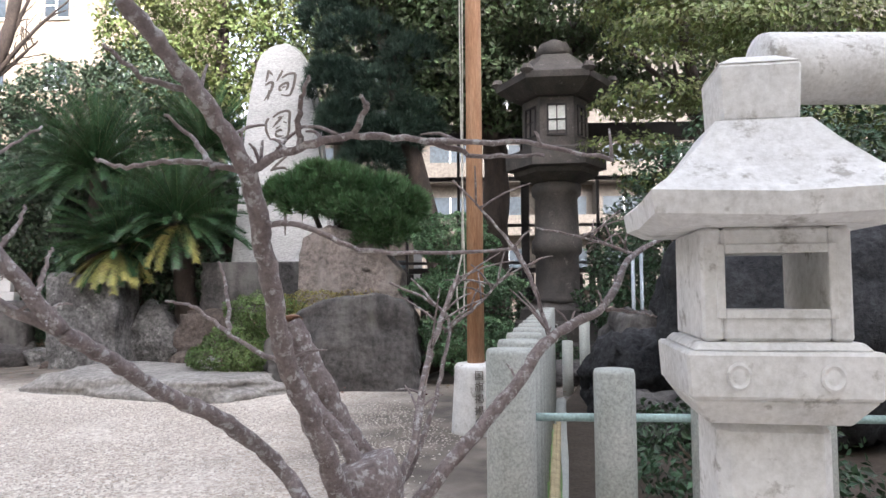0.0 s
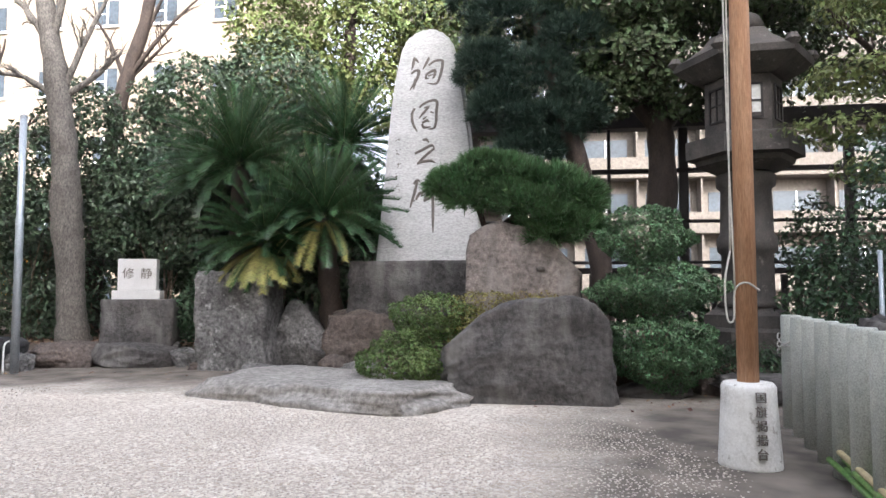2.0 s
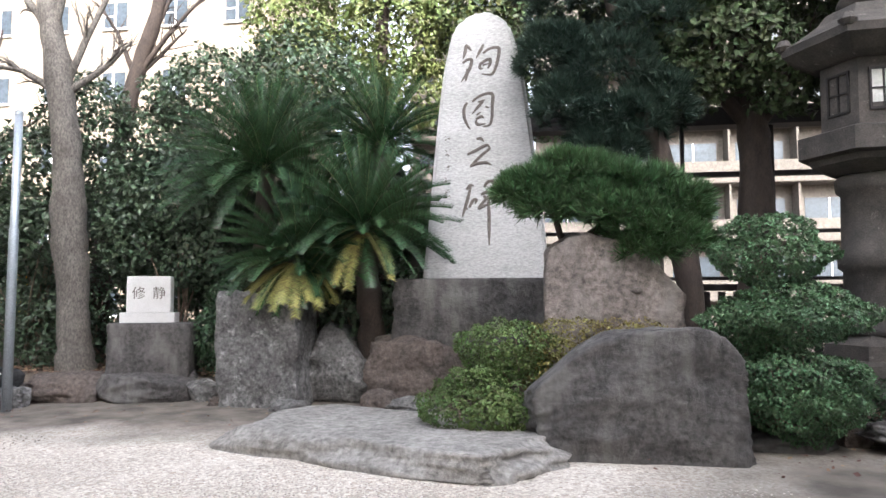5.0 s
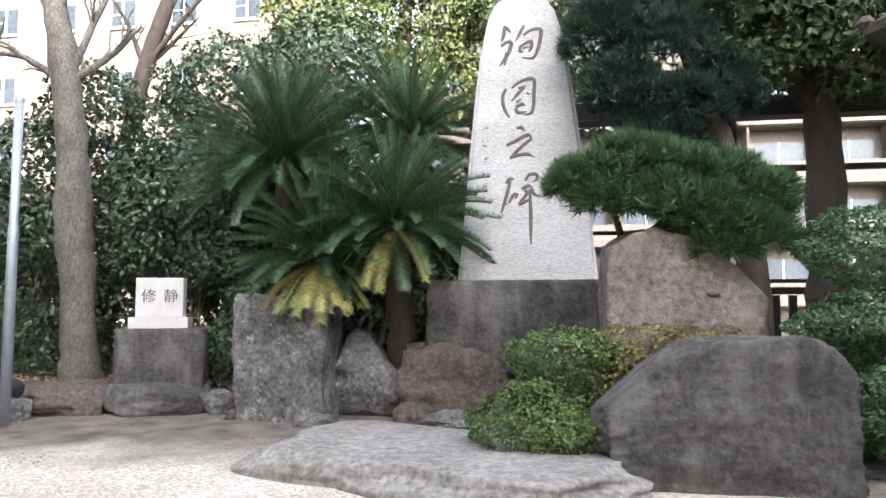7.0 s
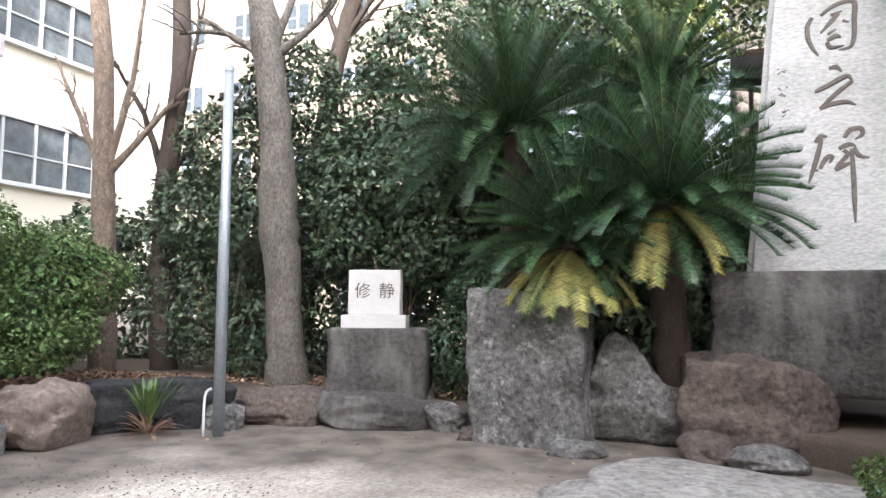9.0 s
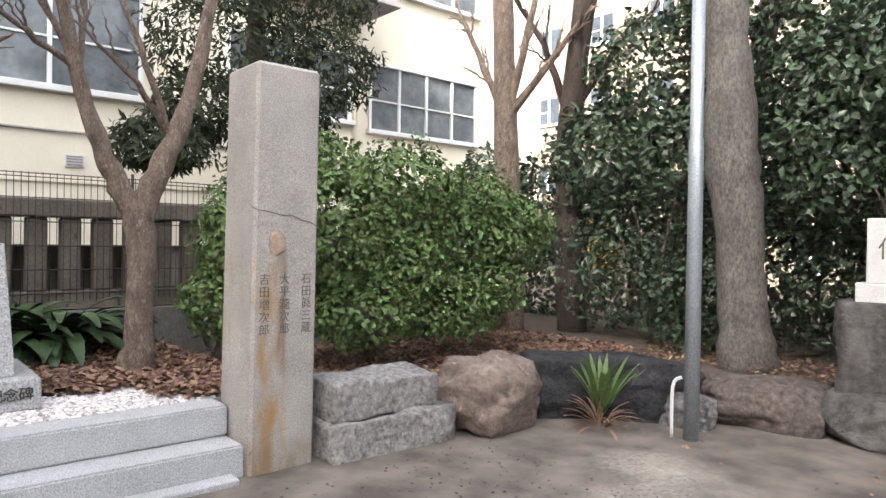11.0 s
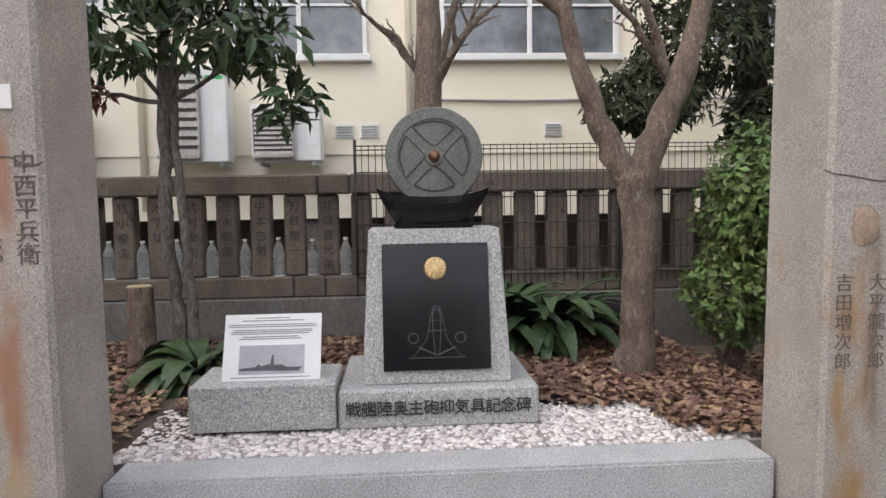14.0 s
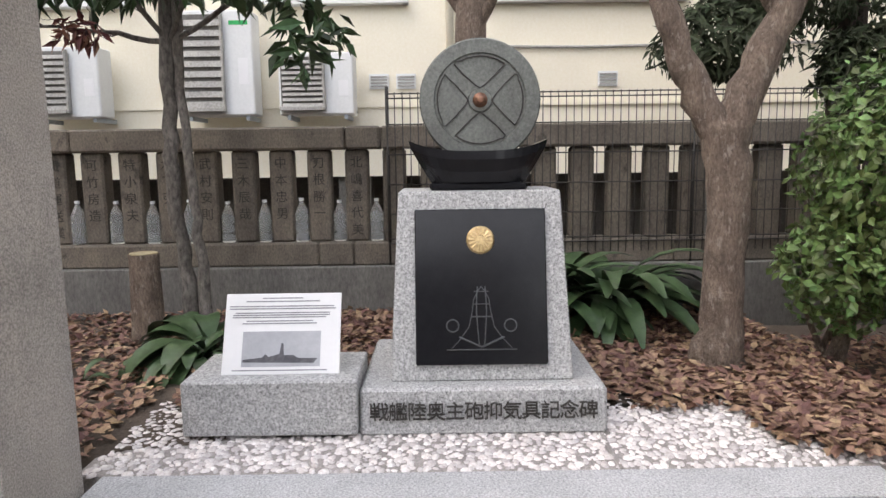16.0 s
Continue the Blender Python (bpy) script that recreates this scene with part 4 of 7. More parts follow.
# ---- tall dark lantern ----
def dark_lantern():
    p = thing("tall_stone_lantern", (1.26, 9.0, 0), "tall dark weathered stone lantern with paned light box", "lantern", turn=-4)
    hexa = lambda prof: lathe(prof, 6, 0.0)
    part("foundation", hexa([(0.95, 0.15), (0.93, 0.38), (0.75, 0.40)]), OLDSTONE, p)
    part("lower_pedestal", hexa([(0.62, 0.39), (0.60, 0.62), (0.55, 0.66)]), OLDSTONE, p)
    part("pedestal", hexa([(0.52, 0.66), (0.5, 0.80), (0.40, 0.86), (0.36, 0.9)]), OLDSTONE, p)
    smooth(part("column", lathe([(0.36, 0.9), (0.30, 0.96), (0.29, 1.52), (0.335, 1.56), (0.34, 1.72), (0.30, 1.77), (0.285, 2.3), (0.33, 2.34), (0.34, 2.46), (0.3, 2.5)], 24), OLDSTONE, p))
    part("platform", hexa([(0.36, 2.5), (0.56, 2.6), (0.58, 2.66), (0.68, 2.68), (0.68, 2.90), (0.5, 2.95)]), OLDSTONE, p)
    part("light_box", hexa([(0.45, 2.95), (0.44, 3.64)]), OLDSTONE, p)
    part("roof", hexa([(0.5, 3.62), (0.60, 3.66), (0.80, 3.78), (0.82, 3.86), (0.66, 3.94), (0.46, 4.08), (0.36, 4.2), (0.30, 4.22)]), OLDSTONE, p)
    smooth(part("finial", lathe([(0.2, 4.21), (0.26, 4.30), (0.2, 4.42), (0.05, 4.5)], 14), OLDSTONE, p))
    for k in range(6):
        a = -math.pi / 2 + k * math.pi / 3
        d = 0.44 * math.cos(math.pi / 6)
        if k in (0, 1, 5):
            win = new("window")
            win.parent = p
            win.matrix_basis = pose(d * math.cos(a), d * math.sin(a), 3.30, 0, 0, math.degrees(a) + 90)
            if k == 0:
                part("pane", box(-0.11, 0.11, -0.006, 0.0, -0.19, 0.19, 0), LAMPGLASS, win, "frosted white pane")
            for x0, x1, z0, z1 in ((-0.13, -0.108, -0.21, 0.21), (0.108, 0.13, -0.21, 0.21), (-0.107, 0.107, 0.188, 0.21), (-0.107, 0.107, -0.21, -0.188), (-0.007, 0.007, -0.187, 0.187), (-0.107, -0.008, -0.007, 0.007), (0.008, 0.107, -0.007, 0.007)):
                part("bar", box(x0, x1, -0.025, 0.0, z0, z1, 0), BEAM, win)
        b = k * math.pi / 3
        c = lathe([(0.05, 0), (0.09, 0.05), (0.05, 0.12)], 8)
        ob = part("roof_curl", c, OLDSTONE, p)
        ob.matrix_basis = pose(0.78 * math.cos(b), 0.78 * math.sin(b), 3.84)
    return p


dark_lantern()


# ---- memorial details ----
def panel_text():
    lean = math.degrees(math.atan2(0.14, 0.75))
    # body front runs from x=0.30 at z=0.185 to x=0.16 at z=0.935
    tilt = pose(0.232 + 0.0, 0, 0.555, 0, -lean * 0.999, 0)
    pan = part("panel", box(0.0, 0.022, -0.262, 0.262, -0.31, 0.31, 0.004), BLACK, mem, "polished black granite panel")
    pan.matrix_basis = tilt
    crest = part("crest", lathe([(0.056, 0), (0.056, 0.008), (0.05, 0.014), (0.01, 0.016)], 32), GOLD, pan, "gold chrysanthemum crest")
    crest.matrix_basis = pose(0.022, 0, 0.185, 0, 90, 0)
    for k in range(16):
        a = k * math.pi / 8
        pt = part("petal", taper(0.016, 0.050, -0.0062, 0.0062, 0.0, 0.008, (0.9, 0.5), 0.001), GOLD, pan)
        pt.matrix_basis = pose(0.033, 0, 0.185, 0, 90, 0) @ pose(0, 0, 0, 0, 0, math.degrees(a))
    grey = mat("engraved grey line", (0.085, 0.09, 0.095), rough=0.7, scale=60, fine=300, bump=0.0)
    x = 0.0235
    lines = [([(x, -0.12, -0.245), (x, -0.05, -0.16), (x, -0.03, -0.05), (x, 0, -0.0)], [0.002] * 4), ([(x, 0.12, -0.245), (x, 0.05, -0.16), (x, 0.03, -0.05), (x, 0, 0.0)], [0.002] * 4),
             ([(x, -0.03, -0.02), (x, 0.03, -0.02)], [0.002] * 2), ([(x, -0.035, -0.07), (x, 0.035, -0.07)], [0.002] * 2), ([(x, -0.04, -0.12), (x, 0.04, -0.12)], [0.003] * 2),
             ([(x, -0.14, -0.25), (x, 0.14, -0.25)], [0.0025] * 2), ([(x, -0.09, -0.20), (x, 0.0, -0.24)], [0.004] * 2), ([(x, 0.09, -0.20), (x, 0.0, -0.24)], [0.004] * 2),
             ([(x, -0.015, -0.0), (x, -0.02, -0.1), (x, -0.01, -0.24)], [0.0025] * 3), ([(x, 0.015, -0.0), (x, 0.02, -0.1), (x, 0.01, -0.24)], [0.0025] * 3)]
    for sy in (-1, 1):
        lines.append(([(x, sy * 0.115 + 0.024 * math.cos(a * math.pi / 6), -0.155 + 0.024 * math.sin(a * math.pi / 6)) for a in range(13)], [0.003] * 13))
    tubes("engraving", lines, grey, pan, 5, sub=2)


panel_text()
for i, ch in enumerate("戦艦陸奥主砲抑気具記念碑"):
    text("letter", ch, (0.403, -0.405 + 0.0735 * i, 0.095), 0.078, INK, mem, (90, 0, 90), 0.004)
boat = bmesh.new()
rows = []
for k in range(17):
    u = k / 8 - 1
    lift = 0.045 * abs(u) ** 3
    wide = 0.13 * (1 - 0.55 * u ** 4)
    ring = []
    for yy, xx, zz in ((0.285, wide, 1.095 + lift), (0.275, wide * 1.02, 1.06 + lift), (0.245, wide * 0.9, 1.01 + lift * 0.9), (0.195, wide * 0.72, 0.968)):
        ring.append((xx, yy * u, zz))
    rows.append([boat.verts.new(p) for p in ring] + [boat.verts.new((-x, y, z)) for x, y, z in ring[::-1]])
for a, b in zip(rows, rows[1:]):
    for q in range(8):
        boat.faces.new((a[q], a[(q + 1) % 8], b[(q + 1) % 8], b[q]))
boat.faces.new(rows[0])
boat.faces.new(rows[-1][::-1])
bmesh.ops.recalc_face_normals(boat, faces=boat.faces[:])
part("stand_bowl", boat, BLACK, mem, "black stone boat-shaped stand").matrix_basis = pose(0.04, 0, 0)
part("stand_foot", box(-0.09, 0.09, -0.20, 0.20, 0.936, 0.967, 0.008), BLACK, mem).matrix_basis = pose(0.04, 0, 0)
disc = lathe([(0.245, -0.07), (0.248, -0.06), (0.248, 0.055), (0.242, 0.065), (0.19, 0.066), (0.185, 0.058), (0.05, 0.058), (0.045, 0.066), (0.001, 0.066)], 56)
plug = part("disc", disc, BRONZE, mem, "round weathered bronze gun plug")
plug.matrix_basis = pose(0.03, 0.01, 1.30, 0, 90, 0)
for k in range(4):
    a = math.pi / 4 + k * math.pi / 2
    arc = []
    for q in range(9):
        b = a + 0.16 + (math.pi / 2 - 0.32) * q / 8
        arc.append((0.175 * math.cos(b), 0.175 * math.sin(b), 0.064))
    inner = [(0.062 * math.cos(a + math.pi / 2 - 0.5), 0.062 * math.sin(a + math.pi / 2 - 0.5), 0.064), (0.062 * math.cos(a + 0.5), 0.062 * math.sin(a + 0.5), 0.064)]
    tubes("rim_line", [(arc + inner + arc[:1], [0.0026] * 12)], WIRE, plug, 5, sub=2)
kn = part("knob", lathe([(0.03, 0.06), (0.03, 0.075), (0.018, 0.078), (0.018, 0.10), (0.01, 0.105)], 18), COPPER, plug, "copper-coloured knob")
smooth(kn)

# information board
sb = thing("sign_plinth", (-9.97, 3.63, 0.352), "low speckled granite plinth with sloping top", "plinth")
part("block", taper(-0.40, 0.0, -0.335, 0.335, 0.02, 0.235, (1, 1), 0.006), SPECKLE, sb)
for y in (-0.28, 0.28):
    part("spacer", box(-0.35, -0.05, y - 0.03, y + 0.03, 0.0, 0.021, 0), GRANITE, sb)
sign = thing("information_board", (-10.06, 3.655, 0.588), "white printed board with a grey warship photograph", "sign")
sign.matrix_basis = pose(-10.06, 3.655, 0.588, 0, -24, 0)
part("board", box(-0.012, 0.0, -0.232, 0.232, 0.0, 0.325, 0.002), PAPER, sign)
part("photograph", box(0.0005, 0.002, -0.155, 0.155, 0.03, 0.17, 0), PHOTO, sign)
hull = bmesh.new()
vs = [hull.verts.new((0.003, y, z)) for y, z in ((-0.15, 0.048), (0.13, 0.043), (0.145, 0.062), (0.07, 0.063), (0.05, 0.075), (0.012, 0.075), (0.008, 0.122), (0.0, 0.122), (-0.006, 0.08), (-0.05, 0.068), (-0.06, 0.08), (-0.075, 0.066), (-0.15, 0.058))]
hull.faces.new(vs)
part("ship_picture", hull, mat("photo grey", (0.12, 0.12, 0.13), bump=0), sign)
rng = random.Random(4)
for k, (z, w) in enumerate(((0.305, 0.085), (0.292, 0.15), (0.272, 0.215), (0.262, 0.215), (0.245, 0.19), (0.236, 0.20), (0.227, 0.20), (0.212, 0.145), (0.202, 0.16), (0.016, 0.19))):
    part("text_line", box(0.0005, 0.0015, -w if 1 < k < 9 else -w, w - rng.uniform(0, 0.03), z - 0.0022, z + 0.0022, 0), mat("print grey", (0.30, 0.30, 0.32), bump=0) if k == 0 else bpy.data.materials["print grey"], sign)

# pillar names, mortar scars and cracks
def names(pillar_ob, cols, x, z0, step, size):
    for y, word in cols:
        for i, ch in enumerate(word):
            text("letter", ch, (x, y, z0 - step * i), size, CARVED, pillar_ob, (90, 0, 90), 0.004)


names(right_pillar, ((6.15, "石田眞三蔵"), (6.01, "大平瀧次郎"), (5.885, "吉田増次郎")), -9.204, 1.10, 0.072, 0.068)
names(left_pillar, ((3.04, "中西平兵衛"), (2.92, "山川善三郎")), -9.204, 1.57, 0.077, 0.078)
SCAR = mat("pale patched mortar", (0.50, 0.40, 0.32), (0.42, 0.30, 0.22), scale=30, fine=120, bump=0.9)
part("plate", box(-9.206, -9.196, 2.945, 3.015, 1.75, 1.83, 0.002), PAPER, left_pillar, "small white plate")
for ob, y, z in ((right_pillar, 5.96, 1.31),):
    bm = bmesh.new()
    bmesh.ops.create_icosphere(bm, subdivisions=3, radius=1)
    for v in bm.verts:
        k = 1 + 0.3 * noise.noise(v.co * 2.0)
        v.co = Vector((-9.205 + 0.012 * v.co.x, y + 0.055 * v.co.y * k, z + 0.075 * v.co.z * k))
    smooth(part("scar", bm, SCAR, ob, "rough patch of broken mortar"))
for ob, y0, y1, zz in ((right_pillar, 5.80, 6.23, 1.50), (left_pillar, 2.68, 3.10, 1.63)):
    pts = [(-9.203, y0 + (y1 - y0) * k / 12, zz - 0.006 * k + 0.04 * noise.noise(Vector((k * 0.37, y0, 0)))) for k in range(13)]
    tubes("crack", [(pts, [0.003] * 13)], CARVED, ob, 5)
tubes("crack", [([(-9.203, 5.8, 0.12), (-9.203, 5.9, 0.2), (-9.203, 6.05, 0.24)], [0.003] * 3)], CARVED, right_pillar, 5)


# ---- stone fence with bottles ----
fence = thing("stone_fence", (-12.22, 0, 0), "dark weathered stone fence with carved upright slabs", "fence", kind="structure")
part("base_wall", box(-0.08, 0.16, -4, 10, 0, 0.70, 0.01), WALLBASE, fence)
y = -4.0
for k, ln in enumerate((1.9, 1.6, 2.1, 1.85, 0.24, 2.2, 1.5, 1.9, 0.71)):
    part("bottom_rail", box(-0.11, 0.13, y + 0.003, y + ln - 0.003, 0.701, 0.862, 0.012), FENCE, fence)
    part("top_rail", box(-0.13, 0.13, y + 0.203, y + ln + 0.197, 1.492, 1.645, 0.014), FENCE, fence)
    y += ln
upright = part("upright", box(-0.07, 0.07, -0.078, 0.078, 0.863, 1.491, 0.014), FENCE, fence)
upright.matrix_basis = pose(0, -3.9, 0)
gaps = [2.04 + 0.258 * i for i in range(-20, 26)]
for i, g in enumerate(gaps):
    u = new("upright", upright.data)
    u.parent = fence
    u.matrix_basis = pose(0, g + 0.129, 0)
words = ("鐵道運送業", "可竹房造", "特小泉夫", "木下弘", "武村安則", "三木辰哉", "中本忠男", "刀根勝一", "北嶋喜代美")
for k, w in enumerate(words):
    for i, ch in enumerate(w):
        text("letter", ch, (0.072, 2.04 + 0.258 * (k - 2) + 0.129, 1.40 - 0.115 * i), 0.085, INK, fence, (90, 0, 90), 0.002)
LABELS = mat("clear bottle cap", (0.7, 0.72, 0.72), bump=0)


def bottle(y):
    b = thing("plastic_bottle", (-12.19, y, 0.863), "clear plastic bottle of water on the fence rail", "bottle", "water bottles along the fence")
    prof = [(0.044, 0), (0.047, 0.01), (0.047, 0.07), (0.043, 0.08), (0.047, 0.09), (0.047, 0.13), (0.043, 0.14), (0.047, 0.15), (0.047, 0.19), (0.032, 0.235), (0.016, 0.265), (0.014, 0.275)]
    smooth(part("body", lathe(prof, 14), PLASTIC, b))
    part("cap", lathe([(0.017, 0.276), (0.017, 0.295)], 10), LABELS, b)
    return b


proto = bottle(2.04)
for k in (-3, -2, -1, 1, 2, 3, 4, 5, 6, 7):
    copy_thing(proto, pose(-12.19 + 0.01 * (k % 3), 2.04 + 0.258 * k, 0.863, 0, 0, 40 * k) @ Matrix.Diagonal((0.95 + 0.05 * (k % 2), 0.95 + 0.05 * (k % 2), 0.96 + 0.03 * (k % 3), 1)))
mesh = thing("wire_fence", (-12.08, 0, 0), "dark wire mesh fence panel", "fence")
wires = [([(0, y, 0.78), (0, y, 1.86)], [0.0036] * 2) for y in np.arange(3.94, 9.0, 0.052)]
for one in wires:
    tubes("vertical_wire", [one], WIRE, mesh, 4, sub=1)
for z in (0.85, 0.88, 1.05, 1.25, 1.45, 1.65, 1.82, 1.85):
    tubes("horizontal_wire", [([(0.004, 3.94, z), (0.004, 6.5, z), (0.004, 9.0, z)], [0.0045] * 3)], WIRE, mesh, 4, sub=1)
for y in (3.94, 6.0, 8.0):
    tubes("wire_post", [([(-0.02, y, 0.7), (-0.02, y, 1.9)], [0.012] * 2)], WIRE, mesh, 8, sub=1)


# ---- building beyond the fence ----
bld = thing("apartment_building", (-16, 0, 0), "cream-painted two-storey building with sliding windows", "building", kind="structure")
part("wall", box(-6, 0, -10, 11.0, 1.22, 9.5, 0), CREAM, bld)
part("wall", box(-6, -0.6, 11.0, 16.5, 1.22, 9.5, 0), CREAM, bld)
# a solid dark block stands in for the shaded open space below
part("dark_recess", box(-5, -1.6, -10, 16, -0.05, 1.219, 0), WALLBASE, bld)
for yy in (-6, -1.5, 3, 7.5):
    part("pier", box(-0.5, -0.1, yy, yy + 0.4, -0.05, 1.219, 0), WALLBASE, bld)


def window(y0, y1, z0, z1, x=0.0, panes=2):
    w = new("window")
    w.parent = bld
    part("glass", box(x + 0.004, x + 0.012, y0, y1, z0, z1, 0), GLASS, w)
    n = panes
    for k in range(n + 1):
        yy = y0 + (y1 - y0) * k / n
        part("stile", box(x + 0.013, x + 0.06, yy - 0.03, yy + 0.03, z0, z1, 0.004), WHITE, w)
        if k < n:
            part("rail", box(x + 0.013, x + 0.05, yy + 0.031, yy + (y1 - y0) / n - 0.031, z0 + (z1 - z0) * 0.45, z0 + (z1 - z0) * 0.45 + 0.03, 0), WHITE, w)
    part("head", box(x + 0.013, x + 0.08, y0 - 0.05, y1 + 0.05, z1 + 0.001, z1 + 0.06, 0.004), WHITE, w)
    part("sill", box(x + 0.004, x + 0.13, y0 - 0.08, y1 + 0.08, z0 - 0.09, z0 - 0.001, 0.008), WHITE, w)


window(2.15, 3.85, 3.36, 4.75)
window(-1.4, 0.5, 3.36, 4.75)
window(4.87, 7.2, 3.36, 4.75)
window(8.5, 10.75, 3.48, 4.62)
window(11.6, 14.4, 3.50, 4.75, -0.6, 4)
window(4.87, 7.2, 6.2, 7.5)
window(11.6, 14.4, 6.3, 7.5, -0.6, 4)
balc = new("balcony")
balc.parent = bld
part("slab", box(-0.6, 0.95, 8.6, 11.2, 5.35, 5.72, 0.01), mat("mauve render", (0.42, 0.38, 0.40), bump=0.1), balc)
for k in range(22):
    tubes("baluster", [([(0.9, 8.65 + 0.115 * k, 5.72), (0.9, 8.65 + 0.115 * k, 6.6)], [0.012] * 2)], WIRE, balc, 5, sub=1)
part("handrail", box(0.87, 0.93, 8.6, 11.2, 6.6, 6.65, 0), WIRE, balc)
for yy in (4.42, 0.95, 10.85):
    smooth(tubes("downpipe", [([(0.06, yy, 1.35), (0.06, yy, 9.4)], [0.045] * 2)], CREAM, bld, 10, sub=1))
part("string_course", box(0.001, 0.03, -10, 10.99, 2.06, 2.10, 0), CREAM, bld)
tubes("cable", [([(0.03, 4.5, 2.78), (0.03, 6, 2.75), (0.03, 8.5, 2.77), (0.03, 10.9, 2.74)], [0.018] * 4)], GREYMETAL, bld, 6)
for yy in (3.55, 3.88, 6.35):
    v = new("wall_vent")
    v.parent = bld
    part("frame", box(0.002, 0.03, yy - 0.12, yy + 0.12, 2.28, 2.46, 0.004), WHITE, v)
    for k in range(4):
        part("slat", box(0.031, 0.045, yy - 0.10, yy + 0.10, 2.305 + 0.037 * k, 2.322 + 0.037 * k, 0), GREYMETAL, v)


def air_conditioner(y0, z0, w, h, tag=False):
    a = thing("air_conditioner", (-15.62, y0, z0), "white outdoor air conditioner unit with grey louvre on brackets", "air conditioner", "air conditioners on the wall")
    part("casing", box(-0.18, 0.16, 0, w, 0, h, 0.015), WHITE, a)
    # dark plate behind the slats, its colour standing in for shade in the gaps
    part("louvre_back", box(0.161, 0.19, 0.03, w * 0.62, 0.06, h - 0.05, 0.01), WALLBASE, a)
    part("louvre_frame", box(0.191, 0.26, w * 0.6 + 0.001, w * 0.63, 0.05, h - 0.04, 0.004), GREYMETAL, a)
    part("louvre_frame", box(0.191, 0.27, 0.03, w * 0.6, 0.04, 0.088, 0.004), GREYMETAL, a)
    for k in range(9):
        part("slat", taper(0.191, 0.225, 0.05, w * 0.6, 0.09 + k * (h - 0.16) / 9, 0.09 + (k + 0.62) * (h - 0.16) / 9, (0.4, 1, -0.012, 0), 0.002), GREYMETAL, a)
    part("label_plate", box(0.161, 0.164, w * 0.80, w * 0.93, h * 0.3, h * 0.55, 0), PAPER, a)
    if tag:
        part("green_tag", box(0.161, 0.165, w * 0.70, w * 0.95, h * 0.86, h * 0.9, 0), mat("green tag", (0.05, 0.5, 0.15), bump=0), a)
    for yy in (0.1, w - 0.1):
        part("bracket", box(-0.38, 0.12, yy - 0.02, yy + 0.02, -0.05, -0.001, 0), STEEL, a)
    return a


air_conditioner(1.30, 1.95, 0.86, 1.18, True)
air_conditioner(2.44, 1.95, 0.86, 0.70)
air_conditioner(-0.48, 1.95, 0.86, 0.80)


# ---- border stones and the small tablet ----
cutst = thing("cut_stones", (-9.28, 6.74, 0), "two stacked rough-cut granite blocks beside the pillar", "stone blocks")
ROUGHCUT = mat("rough-cut granite", (0.36, 0.345, 0.33), (0.27, 0.26, 0.25), scale=9, fine=28, bump=1.0, grain_mix=0.55, deep=0.04, spot=(0.46, 0.45, 0.43), spot_at=0.6)
REDROCK = mat("reddish-brown rock", (0.27, 0.215, 0.18), (0.17, 0.13, 0.11), scale=5, fine=20, bump=0.9, grain_mix=0.5, spot=(0.36, 0.31, 0.27), spot_at=0.6, deep=0.04)


def rough_block(x0, x1, y0, y1, z0, z1, seed):
    bm = box(x0, x1, y0, y1, z0, z1, 0)
    bmesh.ops.subdivide_edges(bm, edges=bm.edges[:], cuts=9, use_grid_fill=True)
    for v in bm.verts:
        n3 = Vector((noise.noise(v.co * 5 + Vector((seed, 0, 0))), noise.noise(v.co * 5 + Vector((0, seed, 0))), noise.noise(v.co * 5 + Vector((0, 0, seed)))))
        v.co += n3 * 0.035 + 0.012 * Vector((noise.noise(v.co * 17), noise.noise(v.co * 19), noise.noise(v.co * 23)))
    return bm


